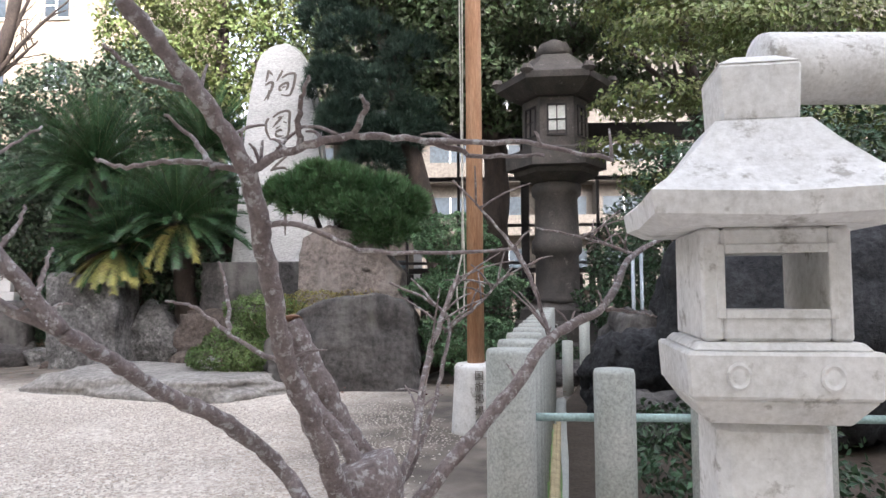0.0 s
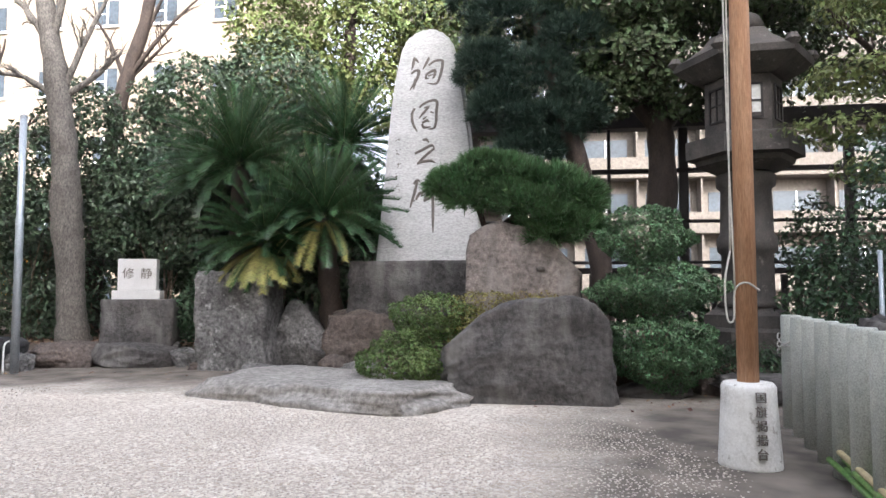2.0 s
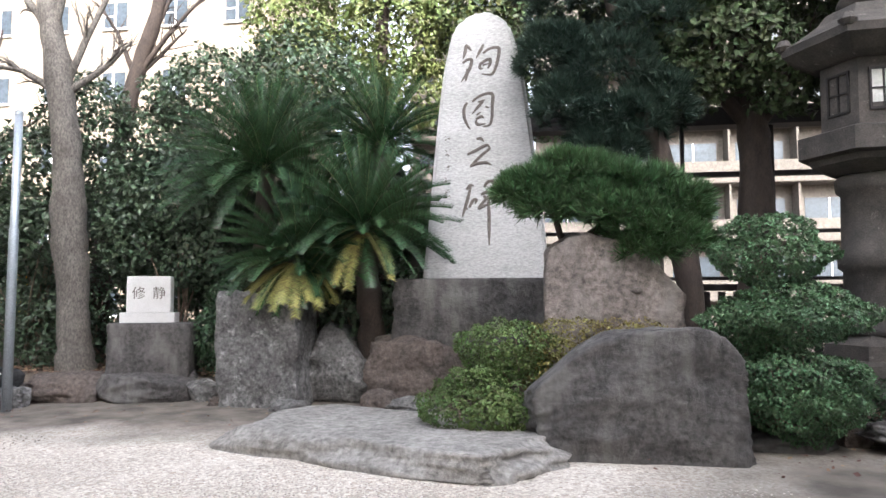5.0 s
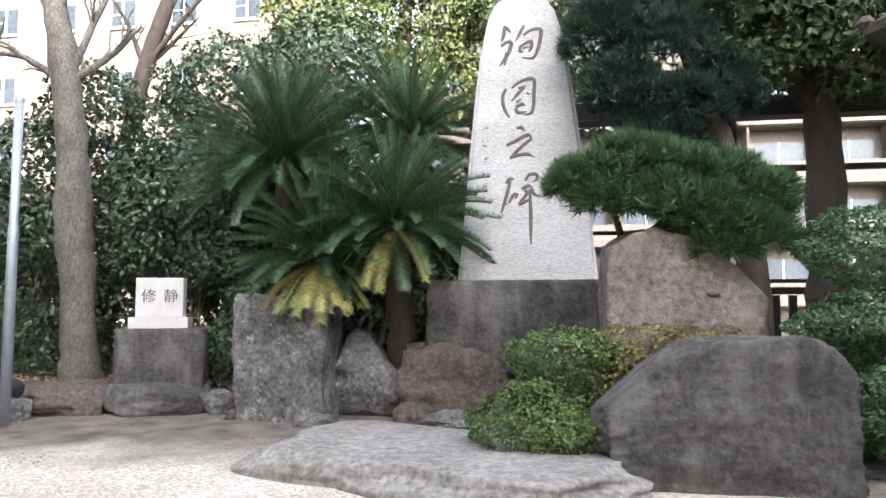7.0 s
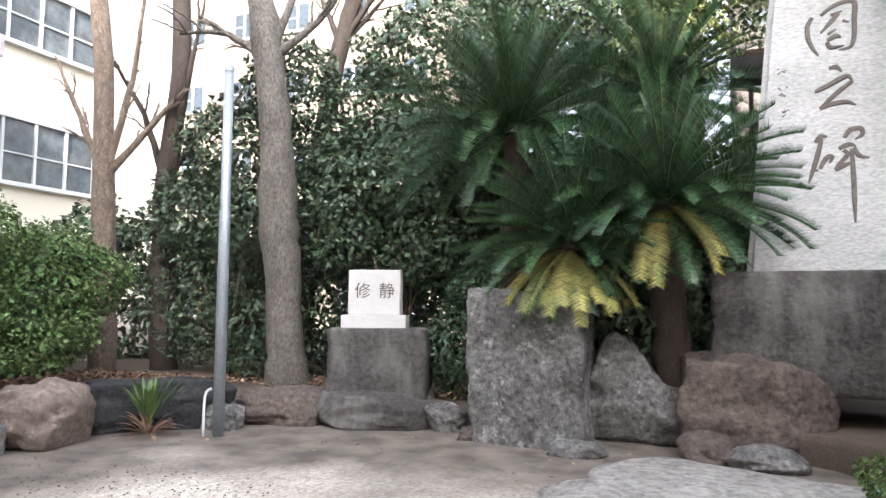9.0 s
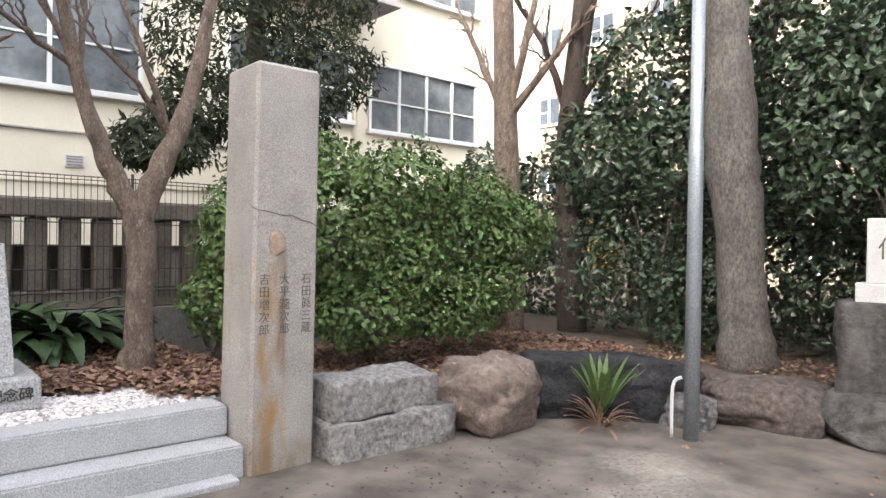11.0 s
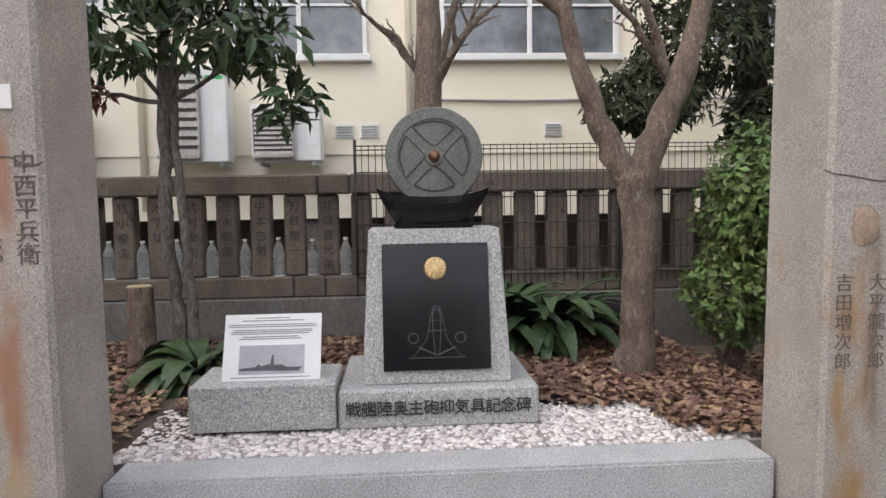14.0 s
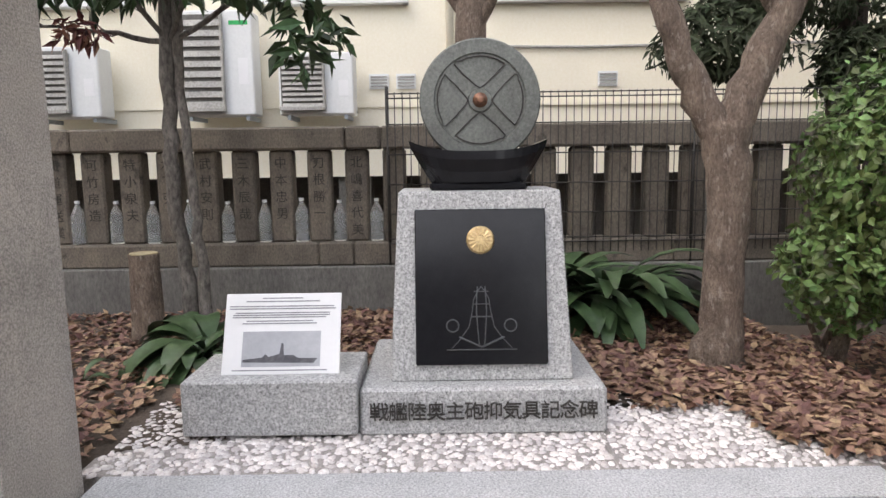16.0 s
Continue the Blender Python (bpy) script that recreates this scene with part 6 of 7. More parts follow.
# evergreen masses along the border
for lab, base, blobs, n, s, m, sd in (
        ("glossy dark evergreen shrub behind the tablet", (-7.2, 10.7, 0.2), [((-7.3, 10.7, 2.75), (1.0, 0.6, 0.75)), ((-6.9, 10.8, 1.9), (0.8, 0.5, 0.6)), ((-7.9, 10.6, 2.2), (0.6, 0.5, 0.6)), ((-6.6, 10.9, 2.9), (0.7, 0.5, 0.5)), ((-8.2, 10.7, 2.9), (0.6, 0.4, 0.5))], 20000, 0.085, L_CAMELLIA, 11),
        ("leafy green shrub between the tablet and the rock", (-6.2, 10.1, 0.2), [((-6.25, 10.05, 0.75), (0.42, 0.35, 0.6)), ((-6.1, 10.2, 1.35), (0.35, 0.35, 0.35))], 5200, 0.05, L_HOLLY, 12),
        ("dark evergreen hedge in deep shade", (-8.9, 11.2, 0.2), [((-8.9, 11.2, 1.2), (1.5, 0.6, 0.95)), ((-10.3, 11.0, 1.3), (1.3, 0.6, 1.0)), ((-7.4, 11.3, 1.0), (1.3, 0.5, 0.9)), ((-9.2, 10.6, 0.75), (0.7, 0.4, 0.55))], 14000, 0.075, L_CAMELLIA, 13),
        ("tall glossy evergreen beside the grey tree", (-9.7, 10.9, 0.2), [((-9.8, 10.8, 3.2), (0.9, 0.6, 0.8)), ((-9.0, 10.9, 4.0), (0.7, 0.6, 0.7)), ((-10.4, 10.7, 2.4), (0.7, 0.5, 0.6)), ((-9.3, 10.6, 2.3), (0.6, 0.5, 0.5))], 9000, 0.09, L_CAMELLIA, 14),
        ("big glossy evergreen overhanging the tablet", (-6.5, 11.6, 0.2), [((-7.0, 11.3, 4.3), (1.2, 0.8, 0.9)), ((-5.8, 11.6, 4.6), (1.1, 0.8, 0.9)), ((-6.2, 11.5, 2.2), (1.0, 0.5, 0.8)), ((-7.9, 11.4, 3.7), (0.8, 0.6, 0.8))], 14000, 0.09, L_CAMELLIA, 15),
        ("bushy fresh-green shrub behind the cut blocks", (-10.6, 7.6, 0.3), [((-10.55, 7.2, 1.45), (0.55, 0.6, 0.6)), ((-10.6, 8.5, 1.35), (0.55, 0.75, 0.6)), ((-10.75, 6.65, 1.25), (0.42, 0.5, 0.55)), ((-10.5, 7.85, 1.8), (0.5, 0.6, 0.45)), ((-10.8, 7.1, 1.95), (0.4, 0.45, 0.3)), ((-10.6, 8.9, 1.7), (0.4, 0.45, 0.35)), ((-10.4, 7.7, 1.1), (0.45, 0.6, 0.35)), ((-10.9, 6.9, 0.75), (0.4, 0.5, 0.3)), ((-10.3, 8.7, 0.9), (0.35, 0.4, 0.25)), ((-10.5, 9.25, 1.45), (0.4, 0.45, 0.4)), ((-10.3, 8.2, 0.75), (0.4, 0.7, 0.3)), ((-10.3, 7.3, 0.75), (0.4, 0.5, 0.3))], 30000, 0.058, L_BUSH, 16),
        ("green shrub beside the cracked stone pillar", (-11.0, 6.35, 0.36), [((-10.98, 6.5, 1.35), (0.32, 0.34, 0.5)), ((-10.85, 6.3, 0.85), (0.3, 0.3, 0.3))], 3600, 0.055, L_BUSH, 17),
        ("leafy shrub in the rock garden", (2.6, 6.2, 0.0), [((2.9, 6.5, 2.2), (0.8, 0.7, 0.9)), ((3.4, 5.4, 1.7), (0.9, 0.7, 0.9)), ((2.3, 7.4, 1.9), (0.6, 0.5, 0.8)), ((1.9, 8.2, 1.0), (0.5, 0.5, 0.6))], 15000, 0.06, L_HOLLY, 18),
        ("small dark shrub beside the tall lantern", (2.2, 9.4, 0.2), [((2.2, 9.4, 1.6), (0.45, 0.4, 0.7)), ((2.8, 9.6, 1.0), (0.7, 0.5, 0.6)), ((0.5, 9.5, 0.9), (0.5, 0.4, 0.5))], 6000, 0.06, L_HOLLY, 19),
        ("low dark ground shrub in the rock garden", (1.3, 3.2, 0.0), [((1.25, 3.1, 0.3), (0.5, 0.8, 0.25)), ((1.2, 2.2, 0.25), (0.35, 0.3, 0.25))], 3500, 0.04, L_HOLLY, 20)):
    shrub(lab, base, blobs, n, s, m, sd, stems=7)
for k, (x, y, h, w) in enumerate(((-5.3, 11.9, 3.3, 1.0), (-3.6, 11.7, 2.9, 0.8), (-13.2, 12.3, 2.6, 1.5), (-11.2, 12.6, 3.0, 1.5), (-9.0, 12.9, 2.9, 1.5), (-6.9, 13.0, 3.1, 1.4), (-4.9, 12.7, 2.6, 1.3), (-3.3, 12.1, 2.4, 1.0), (-12.4, 9.6, 1.9, 0.9))):
    shrub("dense dark evergreen closing the back of the grove", (x, y, 0.2), [((x, y, h * 0.33), (w, 0.55, h * 0.4)), ((x + 0.4, y, h * 0.72), (w * 0.9, 0.55, h * 0.36)), ((x - 0.7, y - 0.1, h * 0.85), (w * 0.6, 0.5, h * 0.3))], 5200, 0.13, L_CAMELLIA, 60 + k, stems=6)
# high canopies
tree("tree", "evergreen tree with yellow-green sunlit crown", (-5.6, 13.2, 0.2), [([(-5.6, 13.2, 0.1), (-5.3, 13.2, 2.5), (-5.0, 13.1, 4.6), (-4.7, 13, 8)], [0.2, 0.17, 0.14, 0.06])] + twig_limbs((-5.1, 13.1, 4.0), [(-6.6, 13, 6.2), (-3.8, 13, 6.3)], 0.08, 31),
     DARKBARK, [((-5.9, 13.0, 5.4), (1.1, 0.9, 0.9)), ((-4.6, 13.0, 5.9), (1.1, 0.9, 1.0)), ((-4.2, 12.8, 4.7), (0.8, 0.7, 0.7)), ((-5.4, 12.8, 4.3), (0.9, 0.7, 0.6)), ((-5.2, 13.2, 7.2), (1.5, 1, 0.9)), ((-6.6, 13, 6.4), (0.8, 0.8, 0.8)), ((-3.4, 13, 6.4), (0.9, 0.8, 1.0))], 20000, 0.1, L_YELLOW, 30)
tree("tree", "dark-trunked evergreen with a broad leafy crown", (0.45, 10.2, 0.2), [([(0.45, 10.2, 0.1), (0.48, 10.2, 1.6), (0.5, 10.2, 3.0), (0.45, 10.2, 4.3), (0.6, 10.2, 7.0)], [0.24, 0.2, 0.19, 0.16, 0.08])] + twig_limbs((0.48, 10.2, 3.3), [(1.9, 9.8, 4.9), (-0.7, 9.9, 4.8), (2.4, 9.9, 5.6)], 0.1, 33),
     DARKBARK, [((0.1, 9.8, 4.3), (0.75, 0.6, 0.65)), ((-0.4, 9.9, 3.85), (0.55, 0.5, 0.4)), ((0.75, 9.7, 3.8), (0.5, 0.5, 0.42)), ((0.2, 9.9, 5.3), (1.3, 0.9, 0.8)), ((1.6, 9.6, 5.3), (1.0, 0.8, 0.7)), ((-0.9, 9.9, 5.6), (0.9, 0.8, 0.7)), ((0.3, 10, 6.6), (2.2, 1.2, 0.9)), ((-0.2, 10.2, 4.9), (1.4, 0.6, 0.8)), ((1.9, 10.3, 4.5), (0.9, 0.6, 0.6))], 36000, 0.095, L_TREE, 32)
tree("tree", "maple with light layered foliage over the lantern", (3.6, 9.4, 0.2), [([(3.6, 9.4, 0.1), (3.4, 9.4, 2.2), (3.3, 9.3, 3.6), (2.9, 9.2, 6)], [0.13, 0.11, 0.09, 0.05])] + twig_limbs((3.3, 9.3, 3.4), [(1.9, 8.2, 4.2), (4.6, 8.6, 4.4), (2.4, 7.4, 3.6), (5.2, 9, 3.4)], 0.06, 35),
     DARKBARK, [((2.3, 8.0, 3.35), (0.8, 0.7, 0.16)), ((3.6, 8.2, 3.5), (1.0, 0.8, 0.2)), ((2.8, 7.8, 4.1), (1.2, 0.9, 0.2)), ((2.1, 8.3, 2.85), (0.7, 0.6, 0.14)), ((4.4, 8.4, 4.3), (1.3, 1.0, 0.3)), ((3.0, 8.6, 4.8), (1.6, 1.0, 0.3)), ((4.2, 7.6, 2.9), (1.0, 0.8, 0.2)), ((3.4, 9, 5.5), (2.2, 1.3, 0.5)), ((5.2, 8.5, 5.2), (1.2, 1, 0.6)), ((2.4, 8.2, 2.4), (0.5, 0.5, 0.12))], 24000, 0.07, L_YELLOW, 34, spread=0.35)
tree("tree", "dark evergreen behind the garden", (5.6, 11.5, 0.2), [([(5.6, 11.5, 0.1), (5.5, 11.5, 3), (5.3, 11.4, 7)], [0.2, 0.17, 0.08])], DARKBARK, [((2.9, 11.0, 4.9), (1.5, 0.8, 1.0)), ((5.4, 11.2, 4.6), (1.8, 1.0, 1.3)), ((7.2, 11, 4), (1.4, 1, 1.6)), ((3.6, 11.2, 6.0), (1.6, 1, 1.0)), ((6.5, 10, 2.2), (1.2, 0.8, 1.2))], 19000, 0.1, L_TREE, 36)
tree("tree", "tall evergreen closing the grove behind the stele", (-2.6, 13.2, 0.2), [([(-2.6, 13.2, 0.1), (-2.5, 13.2, 3), (-2.4, 13.2, 7)], [0.22, 0.18, 0.1])], DARKBARK, [((-2.9, 12.9, 5.8), (0.9, 0.8, 1.2)), ((-1.6, 12.9, 5.9), (1.2, 0.9, 1.3)), ((-2.0, 12.8, 4.4), (1.0, 0.8, 0.6)), ((-2.2, 13, 7.4), (2.0, 1, 1.0)), ((-3.6, 12.6, 2.6), (0.7, 0.6, 0.8))], 13000, 0.1, L_TREE, 38)

# trees behind the memorial
tree("tree", "reddish-brown forked bare tree on the leaf-strewn soil", (-10.78, 5.66, 0.36),
     [([(-10.78, 5.66, 0.30), (-10.78, 5.68, 0.6), (-10.8, 5.69, 1.2), (-10.82, 5.68, 1.58)], [0.15, 0.105, 0.10, 0.115]),
      ([(-10.82, 5.66, 1.5), (-10.85, 5.53, 1.75), (-10.85, 5.40, 2.05), (-10.9, 5.26, 2.6), (-10.95, 5.1, 3.6)], [0.085, 0.075, 0.062, 0.05, 0.03]),
      ([(-10.82, 5.70, 1.5), (-10.85, 5.82, 1.8), (-10.85, 5.97, 2.15), (-10.9, 6.12, 2.6), (-10.9, 6.3, 3.6)], [0.095, 0.085, 0.075, 0.06, 0.04])] + twig_limbs((-10.9, 5.93, 2.1), [(-10.6, 5.2, 2.75), (-10.9, 5.5, 3.2)], 0.03, 40, 5, 0.3) + twig_limbs((-10.9, 5.3, 2.5), [(-10.5, 4.7, 2.75), (-10.8, 4.8, 3.2), (-11.2, 5.4, 3.3)], 0.028, 41, 8, 0.35), BARK)
lo = tree("tree", "slender dark tree with broad drooping leaves beside the fence", (-11.5, 2.80, 0.36),
          [([(-11.5, 2.80, 0.30), (-11.5, 2.76, 0.8), (-11.5, 2.72, 1.3), (-11.5, 2.73, 1.9), (-11.5, 2.75, 3.4)], [0.06, 0.042, 0.040, 0.045, 0.035]),
           ([(-11.48, 2.88, 0.35), (-11.48, 2.86, 0.9), (-11.48, 2.82, 1.5), (-11.5, 2.80, 2.2), (-11.4, 2.95, 3.0)], [0.04, 0.030, 0.028, 0.028, 0.015])] + twig_limbs((-11.5, 2.75, 2.1), [(-11.1, 3.5, 2.45), (-11.0, 3.2, 2.5), (-11.2, 2.2, 2.4), (-11.1, 2.0, 2.15)], 0.018, 43, 4, 0.25),
          GREYBARK, [((-11.1, 3.3, 2.42), (0.4, 0.42, 0.22)), ((-11.1, 3.62, 2.08), (0.2, 0.2, 0.2)), ((-11.2, 2.5, 2.42), (0.4, 0.42, 0.18)), ((-11.1, 3.0, 2.75), (0.5, 0.7, 0.25)), ((-11.1, 1.95, 2.3), (0.3, 0.3, 0.2))], 1150, 0.15, L_LOQUAT, 44, trunk_parts=2, wide=0.55, droop=0.9, inner=0.2, spread=0.5)
crown("withered_leaves", [((0.3, -0.42, 1.76), (0.1, 0.16, 0.06))], 70, 0.09, L_RED, lo, 3, wide=0.5, droop=1.2, inner=0.1)
tree("tree", "brown bare tree beyond the stone fence", (-13.3, 4.5, 0), [([(-13.3, 4.5, -0.05), (-13.3, 4.52, 1.5), (-13.3, 4.55, 2.4), (-13.35, 4.6, 4.2)], [0.16, 0.14, 0.13, 0.08])] + twig_limbs((-13.3, 4.6, 2.45), [(-13.0, 5.2, 3.2), (-13.1, 4.0, 3.1), (-13.2, 4.9, 3.9)], 0.05, 46, 7, 0.5), BARK)
SHAGGY = mat("shaggy conifer leaves", (0.03, 0.042, 0.02), (0.05, 0.06, 0.032), bump=0, vary=0.4)
con = thing("conifer", (-13.3, 7.7, 0), "dark shaggy conifer beyond the fence", "conifer")
PB = Vector((-13.3, 7.7, 0))
tubes("trunk", [([(0, 0, -0.05), (0, 0, 2), (0.05, 0.05, 5.5)], [0.17, 0.14, 0.08])], DARKBARK, con, 12, 0.02, 5)
for k, (c, r) in enumerate([((-13.0, 7.0, 2.75), (0.7, 0.6, 0.4)), ((-12.9, 6.5, 2.3), (0.5, 0.5, 0.3)), ((-13.0, 8.0, 2.6), (0.7, 0.6, 0.45)), ((-13.0, 7.3, 3.5), (0.9, 1.0, 0.5)), ((-12.9, 8.4, 3.4), (0.7, 0.7, 0.5)), ((-13.1, 7.2, 4.4), (0.9, 1.0, 0.5)), ((-12.8, 7.6, 2.1), (0.4, 0.4, 0.3)), ((-13.0, 8.3, 4.3), (0.8, 0.8, 0.5))]):
    crown("bough", rel([(c, r)]), 1900, 0.11, SHAGGY, con, 7 + k, wide=0.5, droop=1.0)
stump = thing("stump", (-11.42, 2.55, 0.36), "cut pale tree stump beside the slender tree", "stump")
smooth(part("trunk", lathe([(0.12, -0.05), (0.095, 0.1), (0.085, 0.50), (0.088, 0.53)], 14), BARK, stump))
part("cut_face", lathe([(0.08, 0.531), (0.078, 0.538)], 14), STRAW, stump, "pale sawn face")


def broadleaf(base, n, length, seed, label, m=L_LOQUAT, width=0.11, rise=(0.5, 1.35), bend=0.28):
    p = thing("broadleaf_plant", base, label, "plant")
    rng = np.random.default_rng(seed)
    for i in range(n):
        V, F = [], []
        a, el = rng.uniform(0, 6.28), rng.uniform(*rise)
        L, w = length * rng.uniform(0.7, 1.15), length * width
        q = np.array([0.03 * math.cos(a), 0.03 * math.sin(a), 0.0])
        side = np.array([-math.sin(a), math.cos(a), 0])
        o = len(V)
        for k in range(9):
            t = k / 8
            ww = w * (0.08 if t < 0.25 else math.sin(math.pi * (t - 0.2) / 0.82) ** 0.7 + 0.02)
            lift = np.array([0, 0, 0.25 * ww])
            V += [q - side * ww + lift, q, q + side * ww + lift]
            d = np.array([math.cos(a) * math.cos(el), math.sin(a) * math.cos(el), math.sin(el)])
            q = q + d * L / 8
            el -= bend
        for k in range(8):
            for s in (0, 1):
                b = o + 3 * k + s
                F.append((b, b + 1, b + 4, b + 3))
        raw("leaf", V, F, m, p, True)
    return p


broadleaf((-11.75, 5.35, 0.36), 64, 0.85, 1, "broad-leaved dark green plant before the fence", L_LOQUAT, 0.065, (0.7, 1.5), 0.24)
broadleaf((-11.7, 4.95, 0.36), 40, 0.8, 2, "broad-leaved dark green plant before the fence", L_LOQUAT, 0.065, (0.7, 1.5), 0.24)
broadleaf((-11.05, 3.05, 0.36), 34, 0.62, 3, "leafy seedling beside the information board")
broadleaf((-10.9, 3.0, 0.36), 20, 0.34, 4, "small leafy seedling on the leaf litter")
broadleaf((-10.6, 2.55, 0.36), 14, 0.22, 5, "small leafy seedling on the leaf litter")
broadleaf((-8.58, 8.2, 0.12), 30, 0.40, 6, "spiky green plant with dry lower leaves in the border", L_BUSH, 0.045, (1.0, 1.55), 0.05)
broadleaf((-8.6, 8.22, 0.0), 46, 0.3, 7, "tuft of dry grass in the border", LITTER, 0.04, (0.3, 1.4), 0.16)


# ---- frame and buildings behind ----
frame_ob = thing("steel_frame", (0, 11.5, 0), "dark painted steel frame with long beams behind the trees", "frame", kind="structure")
for z0, z1, d in ((3.66, 3.92, 0.14), (2.95, 3.02, 0.05), (2.15, 2.2, 0.04), (1.5, 1.55, 0.04)):
    part("beam", box(-3.6, 9, -d, d, z0, z1, 0.005), BEAM, frame_ob)
for x in (-3.4, -1.0, -0.1, 1.05, 2.3, 3.5, 4.7, 6.0, 7.4):
    w = 0.07 if x in (1.05, 3.5, 6.0) else 0.025
    part("upright", box(x - w, x + w, -0.04, 0.04, -0.06, 3.66, 0.004), BEAM, frame_ob)
low = thing("low_fence", (0, 12.2, 0), "dark low slatted fence behind the garden", "fence", kind="structure")
for k in range(64):
    x = -5 + 0.22 * k
    part("slat", box(x, x + 0.10, -0.03, 0.03, -0.06, 1.35, 0), BEAM, low)
part("rail", box(-5, 9.2, -0.05, 0.05, 1.36, 1.46, 0), BEAM, low)


def tower(name, label, x0, x1, y, floors, z0, fh, wallm, bay, seed, face=-1, balcony=True, turn=0):
    """A distant block: wall, floor by floor with windows and balconies."""
    t = thing(name, ((x0 + x1) / 2, y, 0), label, "building", turn=turn)
    hw = (x1 - x0) / 2
    part("wall", box(-hw, hw, 0, 9, -0.06, z0 + floors * fh, 0), wallm, t)
    part("roof", box(-hw - 0.2, hw + 0.2, -0.2, 9.2, z0 + floors * fh + 0.001, z0 + floors * fh + 0.4, 0), wallm, t)
    n = int(2 * hw / bay)
    for f in range(floors):
        z = z0 + f * fh
        if balcony:
            part("balcony", box(-hw, hw, -1.15, -1.0, z - 0.15, z + 0.95, 0), wallm, t)
            part("floor_slab", box(-hw, hw, -0.999, -0.001, z - 0.2, z - 0.05, 0), wallm, t)
        for k in range(n):
            xa = -hw + (k + 0.5) * 2 * hw / n
            w = new("window")
            w.parent = t
            ww = bay * (0.36 if balcony else 0.21)
            lo, hi = z + (0.1 if balcony else 1.0), z + 2.1
            part("pane", box(xa - ww, xa + ww, -0.03, -0.004, lo, hi, 0), FARGLASS, w)
            part("mullion", box(xa - 0.04, xa + 0.04, -0.07, -0.031, lo, hi, 0), WHITE, w)
            if balcony:
                part("divider", box(xa + bay * 0.47, xa + bay * 0.5, -0.99, -0.004, z - 0.04, z + fh - 0.21, 0), wallm, w)
            else:
                part("sill", box(xa - ww - 0.08, xa + ww + 0.08, -0.12, -0.004, lo - 0.1, lo - 0.002, 0), WHITE, w)
                part("rail", box(xa - ww, xa - 0.041, -0.06, -0.031, lo + 0.5, lo + 0.55, 0), WHITE, w)
    return t


WARM = mat("warm tiled facade", (0.30, 0.25, 0.195), (0.265, 0.215, 0.165), scale=0.3, fine=6, bump=0.05)
FARGLASS = mat("dark blue-grey window glass", (0.06, 0.075, 0.09), (0.04, 0.05, 0.06), rough=0.3, scale=0.5, fine=5, bump=0.0, spec=0.2)
PALE = mat("pale apartment facade", (0.135, 0.118, 0.10), (0.11, 0.097, 0.083), scale=0.3, fine=6, bump=0.05)
tower("apartment_block", "warm-tiled apartment block beyond the grove", -26.6, -13.0, 27, 9, -0.45, 3.0, WARM, 2.4, 1, balcony=False)
tower("apartment_block", "beige apartment block with long balconies behind the garden", -2.5, 30, 38, 8, 1.2, 2.95, PALE, 3.2, 2)
tower("apartment_block", "pale apartment block behind the grove", -12, -4, 52, 8, 1.2, 2.95, PALE, 4.0, 3)
vend = thing("street_banner", (-13.2, 14.5, 0), "orange and yellow shop banner on the street beyond the shrubs", "banner")
part("cloth", box(-0.35, 0.35, -0.02, 0.02, 0.9, 2.0, 0.004), mat("orange cloth", (0.72, 0.34, 0.05), (0.8, 0.5, 0.08), bump=0.1), vend)
part("pole", lathe([(0.03, -0.05), (0.03, 2.6)], 8), STEEL, vend)

# ---- fallen leaves, gravel and pebbles ----
rng = np.random.default_rng(77)


def litter(name, boxes, n, z, size, label, material):
    C = []
    for x0, x1, y0, y1, k in boxes:
        C.append(np.stack([rng.uniform(x0, x1, int(n * k)), rng.uniform(y0, y1, int(n * k)), z + rng.uniform(0.0, 0.035, int(n * k))], 1))
    C = np.concatenate(C)
    N = np.tile(np.array([0, 0, 1.0]), (len(C), 1))
    ob = leaves(name, C, N, size, material, None, rng, spread=0.38)
    return tagged(ob, label, "fallen leaves", kind="stuff")


litter("leaf_litter", [(-10.5, -9.72, 5.86, 6.2, 0.05), (-12.1, -10.45, 3.2, 6.2, 0.6), (-12.1, -9.8, -0.5, 3.0, 0.4), (-10.9, -10.3, 3.1, 6.2, 0.12), (-10.45, -9.85, 5.52, 5.86, 0.05), (-10.2, -9.74, 5.68, 5.82, 0.015), (-10.45, -10.2, 5.1, 5.6, 0.015)], 21000, 0.372, 0.055, "brown fallen leaves covering the soil", LITTER)
litter("leaf_litter", [(-11.6, -9.6, 6.3, 10.2, 2.0), (-9.6, -5.5, 9.8, 10.8, 0.4), (-0.6, 2.4, 8.0, 8.6, 0.08)], 4200, 0.265, 0.055, "brown fallen leaves on the bed", LITTER)
litter("stray_leaves", [(-8.9, -4, 7.9, 9.2, 0.5), (-2.3, 1.2, 6.7, 7.8, 0.5)], 150, 0.015, 0.045, "a few stray fallen leaves on the earth", LITTER)


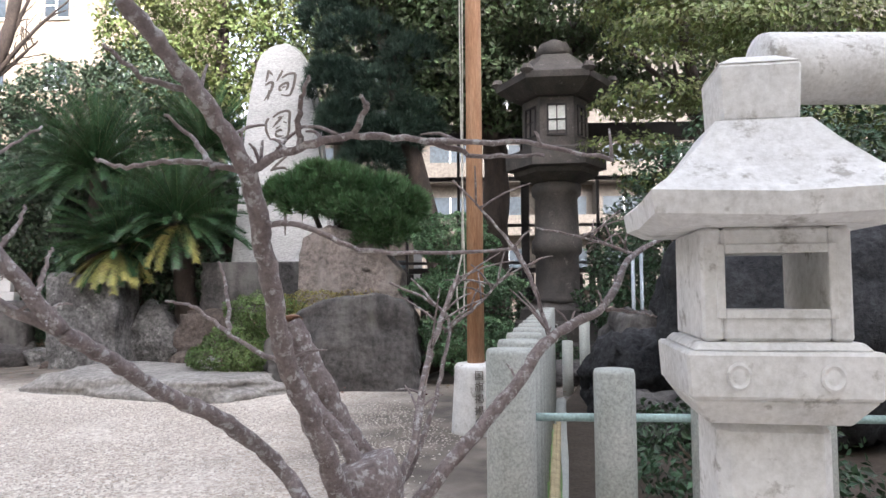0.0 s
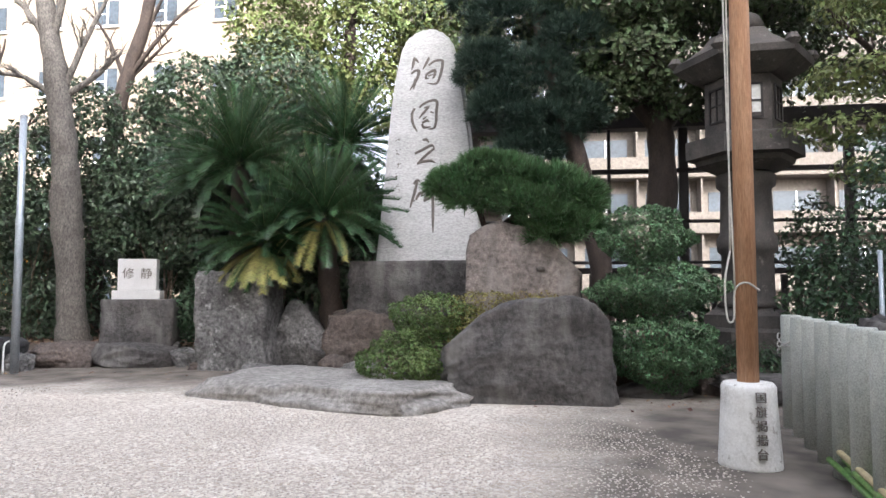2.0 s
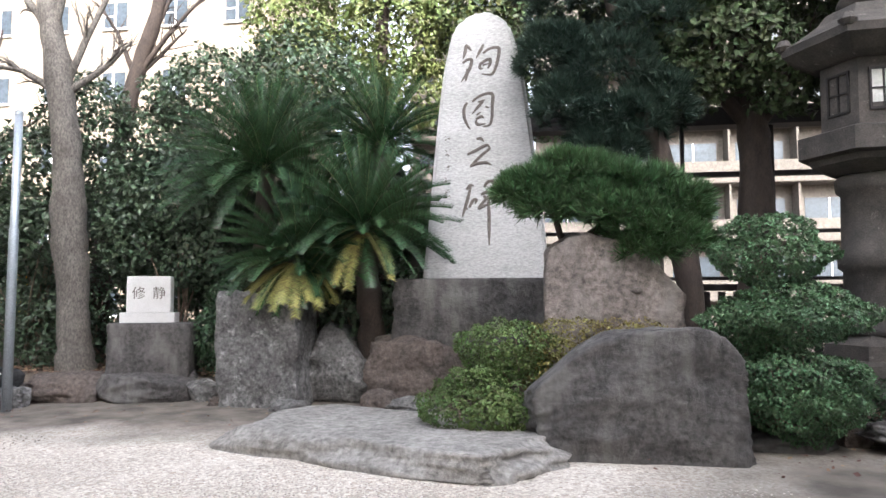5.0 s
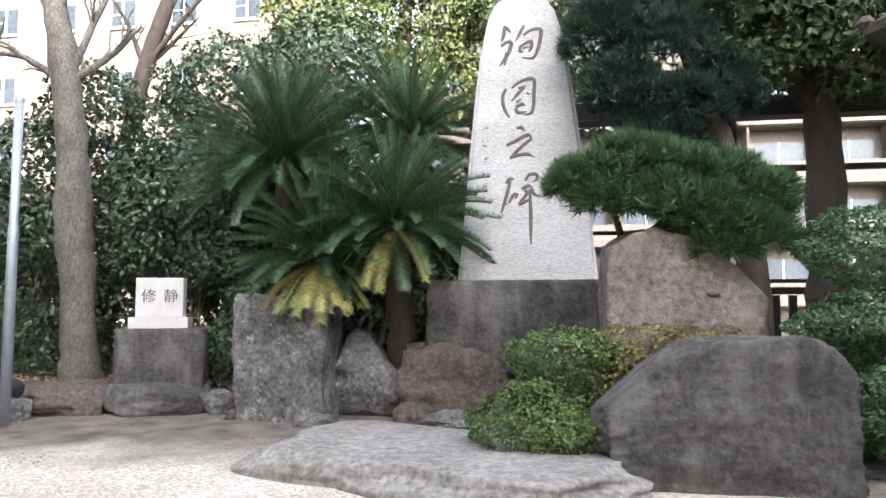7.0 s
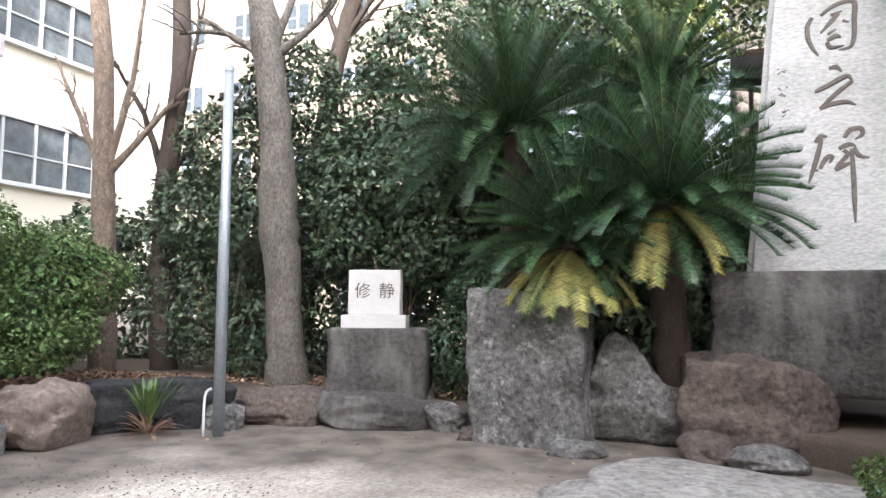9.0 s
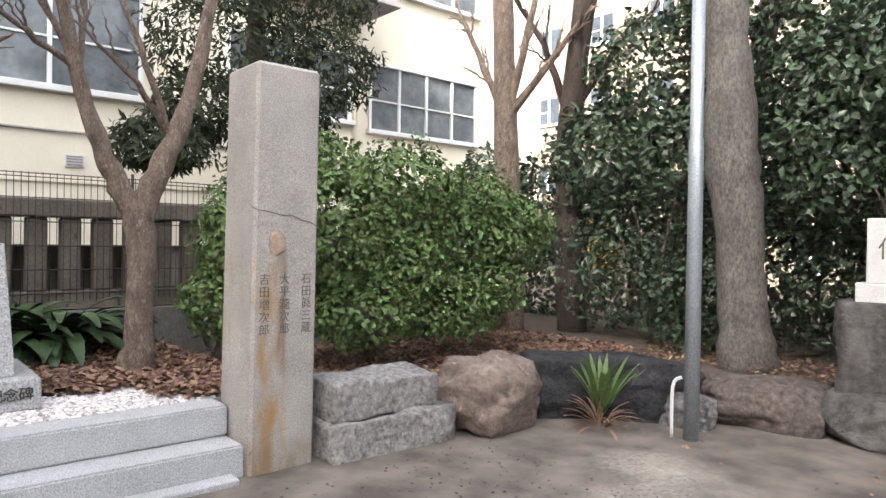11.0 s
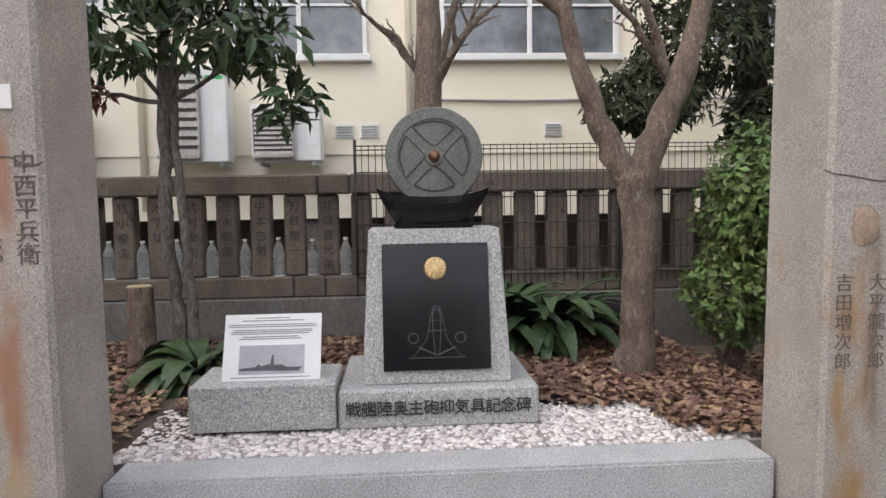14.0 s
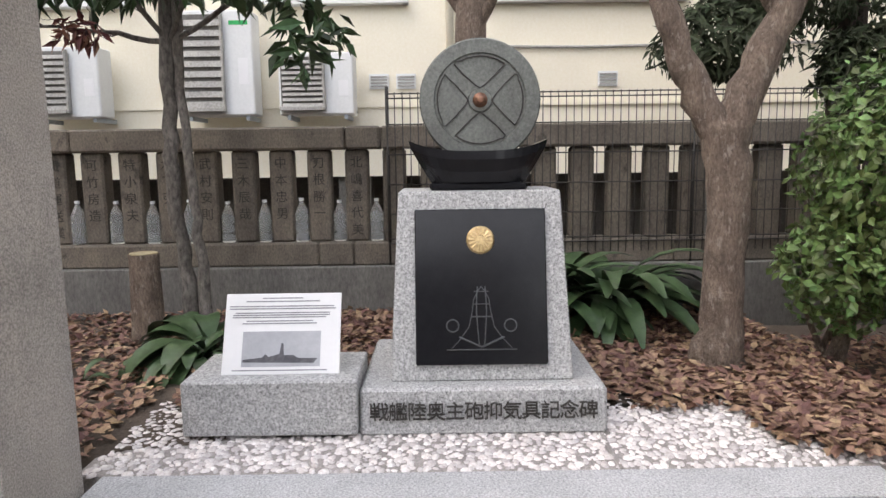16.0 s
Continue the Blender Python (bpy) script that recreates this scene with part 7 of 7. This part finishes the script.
def pebble_mesh(points, r, flat, material, name, parent=None, squash=0.6):
    """Small rounded stones, six-sided, one mesh."""
    n = len(points)
    ring = np.array([(math.cos(a), math.sin(a)) for a in np.arange(6) * math.pi / 3])
    rr = r * rng.uniform(0.65, 1.25, n)
    asp, an = rng.uniform(0.45, 0.95, n), rng.uniform(0, 6.28, n)
    V = np.zeros((n, 13, 3))
    for lvl, (s, h) in enumerate(((1.0, 0.0), (0.82, 0.62))):
        x = ring[None, :, 0] * rr[:, None] * s
        y = ring[None, :, 1] * (rr * asp)[:, None] * s
        c, sn = np.cos(an)[:, None], np.sin(an)[:, None]
        V[:, lvl * 6:lvl * 6 + 6, 0] = points[:, 0:1] + x * c - y * sn
        V[:, lvl * 6:lvl * 6 + 6, 1] = points[:, 1:2] + x * sn + y * c
        V[:, lvl * 6:lvl * 6 + 6, 2] = points[:, 2:3] + h * rr[:, None] * flat
    V[:, 12] = points + np.stack([np.zeros(n), np.zeros(n), rr * flat], 1)
    T = []
    for i in range(6):
        j = (i + 1) % 6
        T += [(i, j, 6 + j), (i, 6 + j, 6 + i), (6 + i, 6 + j, 12)]
    F = (np.arange(n)[:, None, None] * 13 + np.array(T)[None]).reshape(-1, 3)
    return raw(name, V.reshape(-1, 3), F, material, parent, True)


def jitter(x0, x1, y0, y1, step, z):
    X, Y = np.meshgrid(np.arange(x0, x1, step), np.arange(y0, y1, step))
    X = X + rng.uniform(-0.48, 0.48, X.shape) * step
    Y = Y + rng.uniform(-0.48, 0.48, Y.shape) * step
    return np.stack([X.ravel(), Y.ravel(), np.full(X.size, z)], 1)


for y0, y1 in ((3.06, 3.995), (4.015, 4.895), (4.915, 5.58)):
    tagged(pebble_mesh(jitter(-10.41, -9.71, y0, y1, 0.029, 0.350), 0.019, 0.62, PEBBLE, "pebbles", pave), kind="stuff")
    part("pebble_frame", box(-10.42, -9.70, y1 + 0.002, y1 + 0.016, 0.34, 0.358, 0), MORTAR, pave)
tagged(pebble_mesh(jitter(-9.93, -9.71, 5.58, 5.84, 0.029, 0.350), 0.019, 0.62, PEBBLE, "pebbles", pave), kind="stuff")
GRAVEL = mat("gravel stones", (0.51, 0.455, 0.40), (0.42, 0.375, 0.33), scale=9, fine=80, bump=0.0, vary=0.22, rough=0.9)
pts = jitter(-6.5, 0.0, 1.6, 7.4, 0.031, 0.003)
wob = np.array([noise.noise(Vector((p[0] * 0.8, p[1] * 0.8, 1.7))) for p in pts])
edge = np.minimum(np.minimum(6.9 + 0.1 * pts[:, 0] * 0 - pts[:, 1], 1.2 - pts[:, 0] * 1.1 - 1.2 * (pts[:, 1] > 3)), pts[:, 0] + 7.2) + wob * 0.9
keep = rng.uniform(0, 1, len(pts)) < np.clip(edge * 0.9, 0, 0.9)
tagged(pebble_mesh(pts[keep], 0.0085, 0.6, GRAVEL, "gravel"), "pale loose gravel scattered over the yard", "gravel", kind="stuff")
# right pillar foot, left pillar foot: small drifts of gravel
pts = jitter(-8.9, -6.5, 3.2, 7.4, 0.05, 0.003)
keep = rng.uniform(0, 1, len(pts)) < 0.25
tagged(pebble_mesh(pts[keep], 0.009, 0.6, BROWNROCK, "gravel"), "sparse gravel on dark trodden earth", "gravel", kind="stuff")
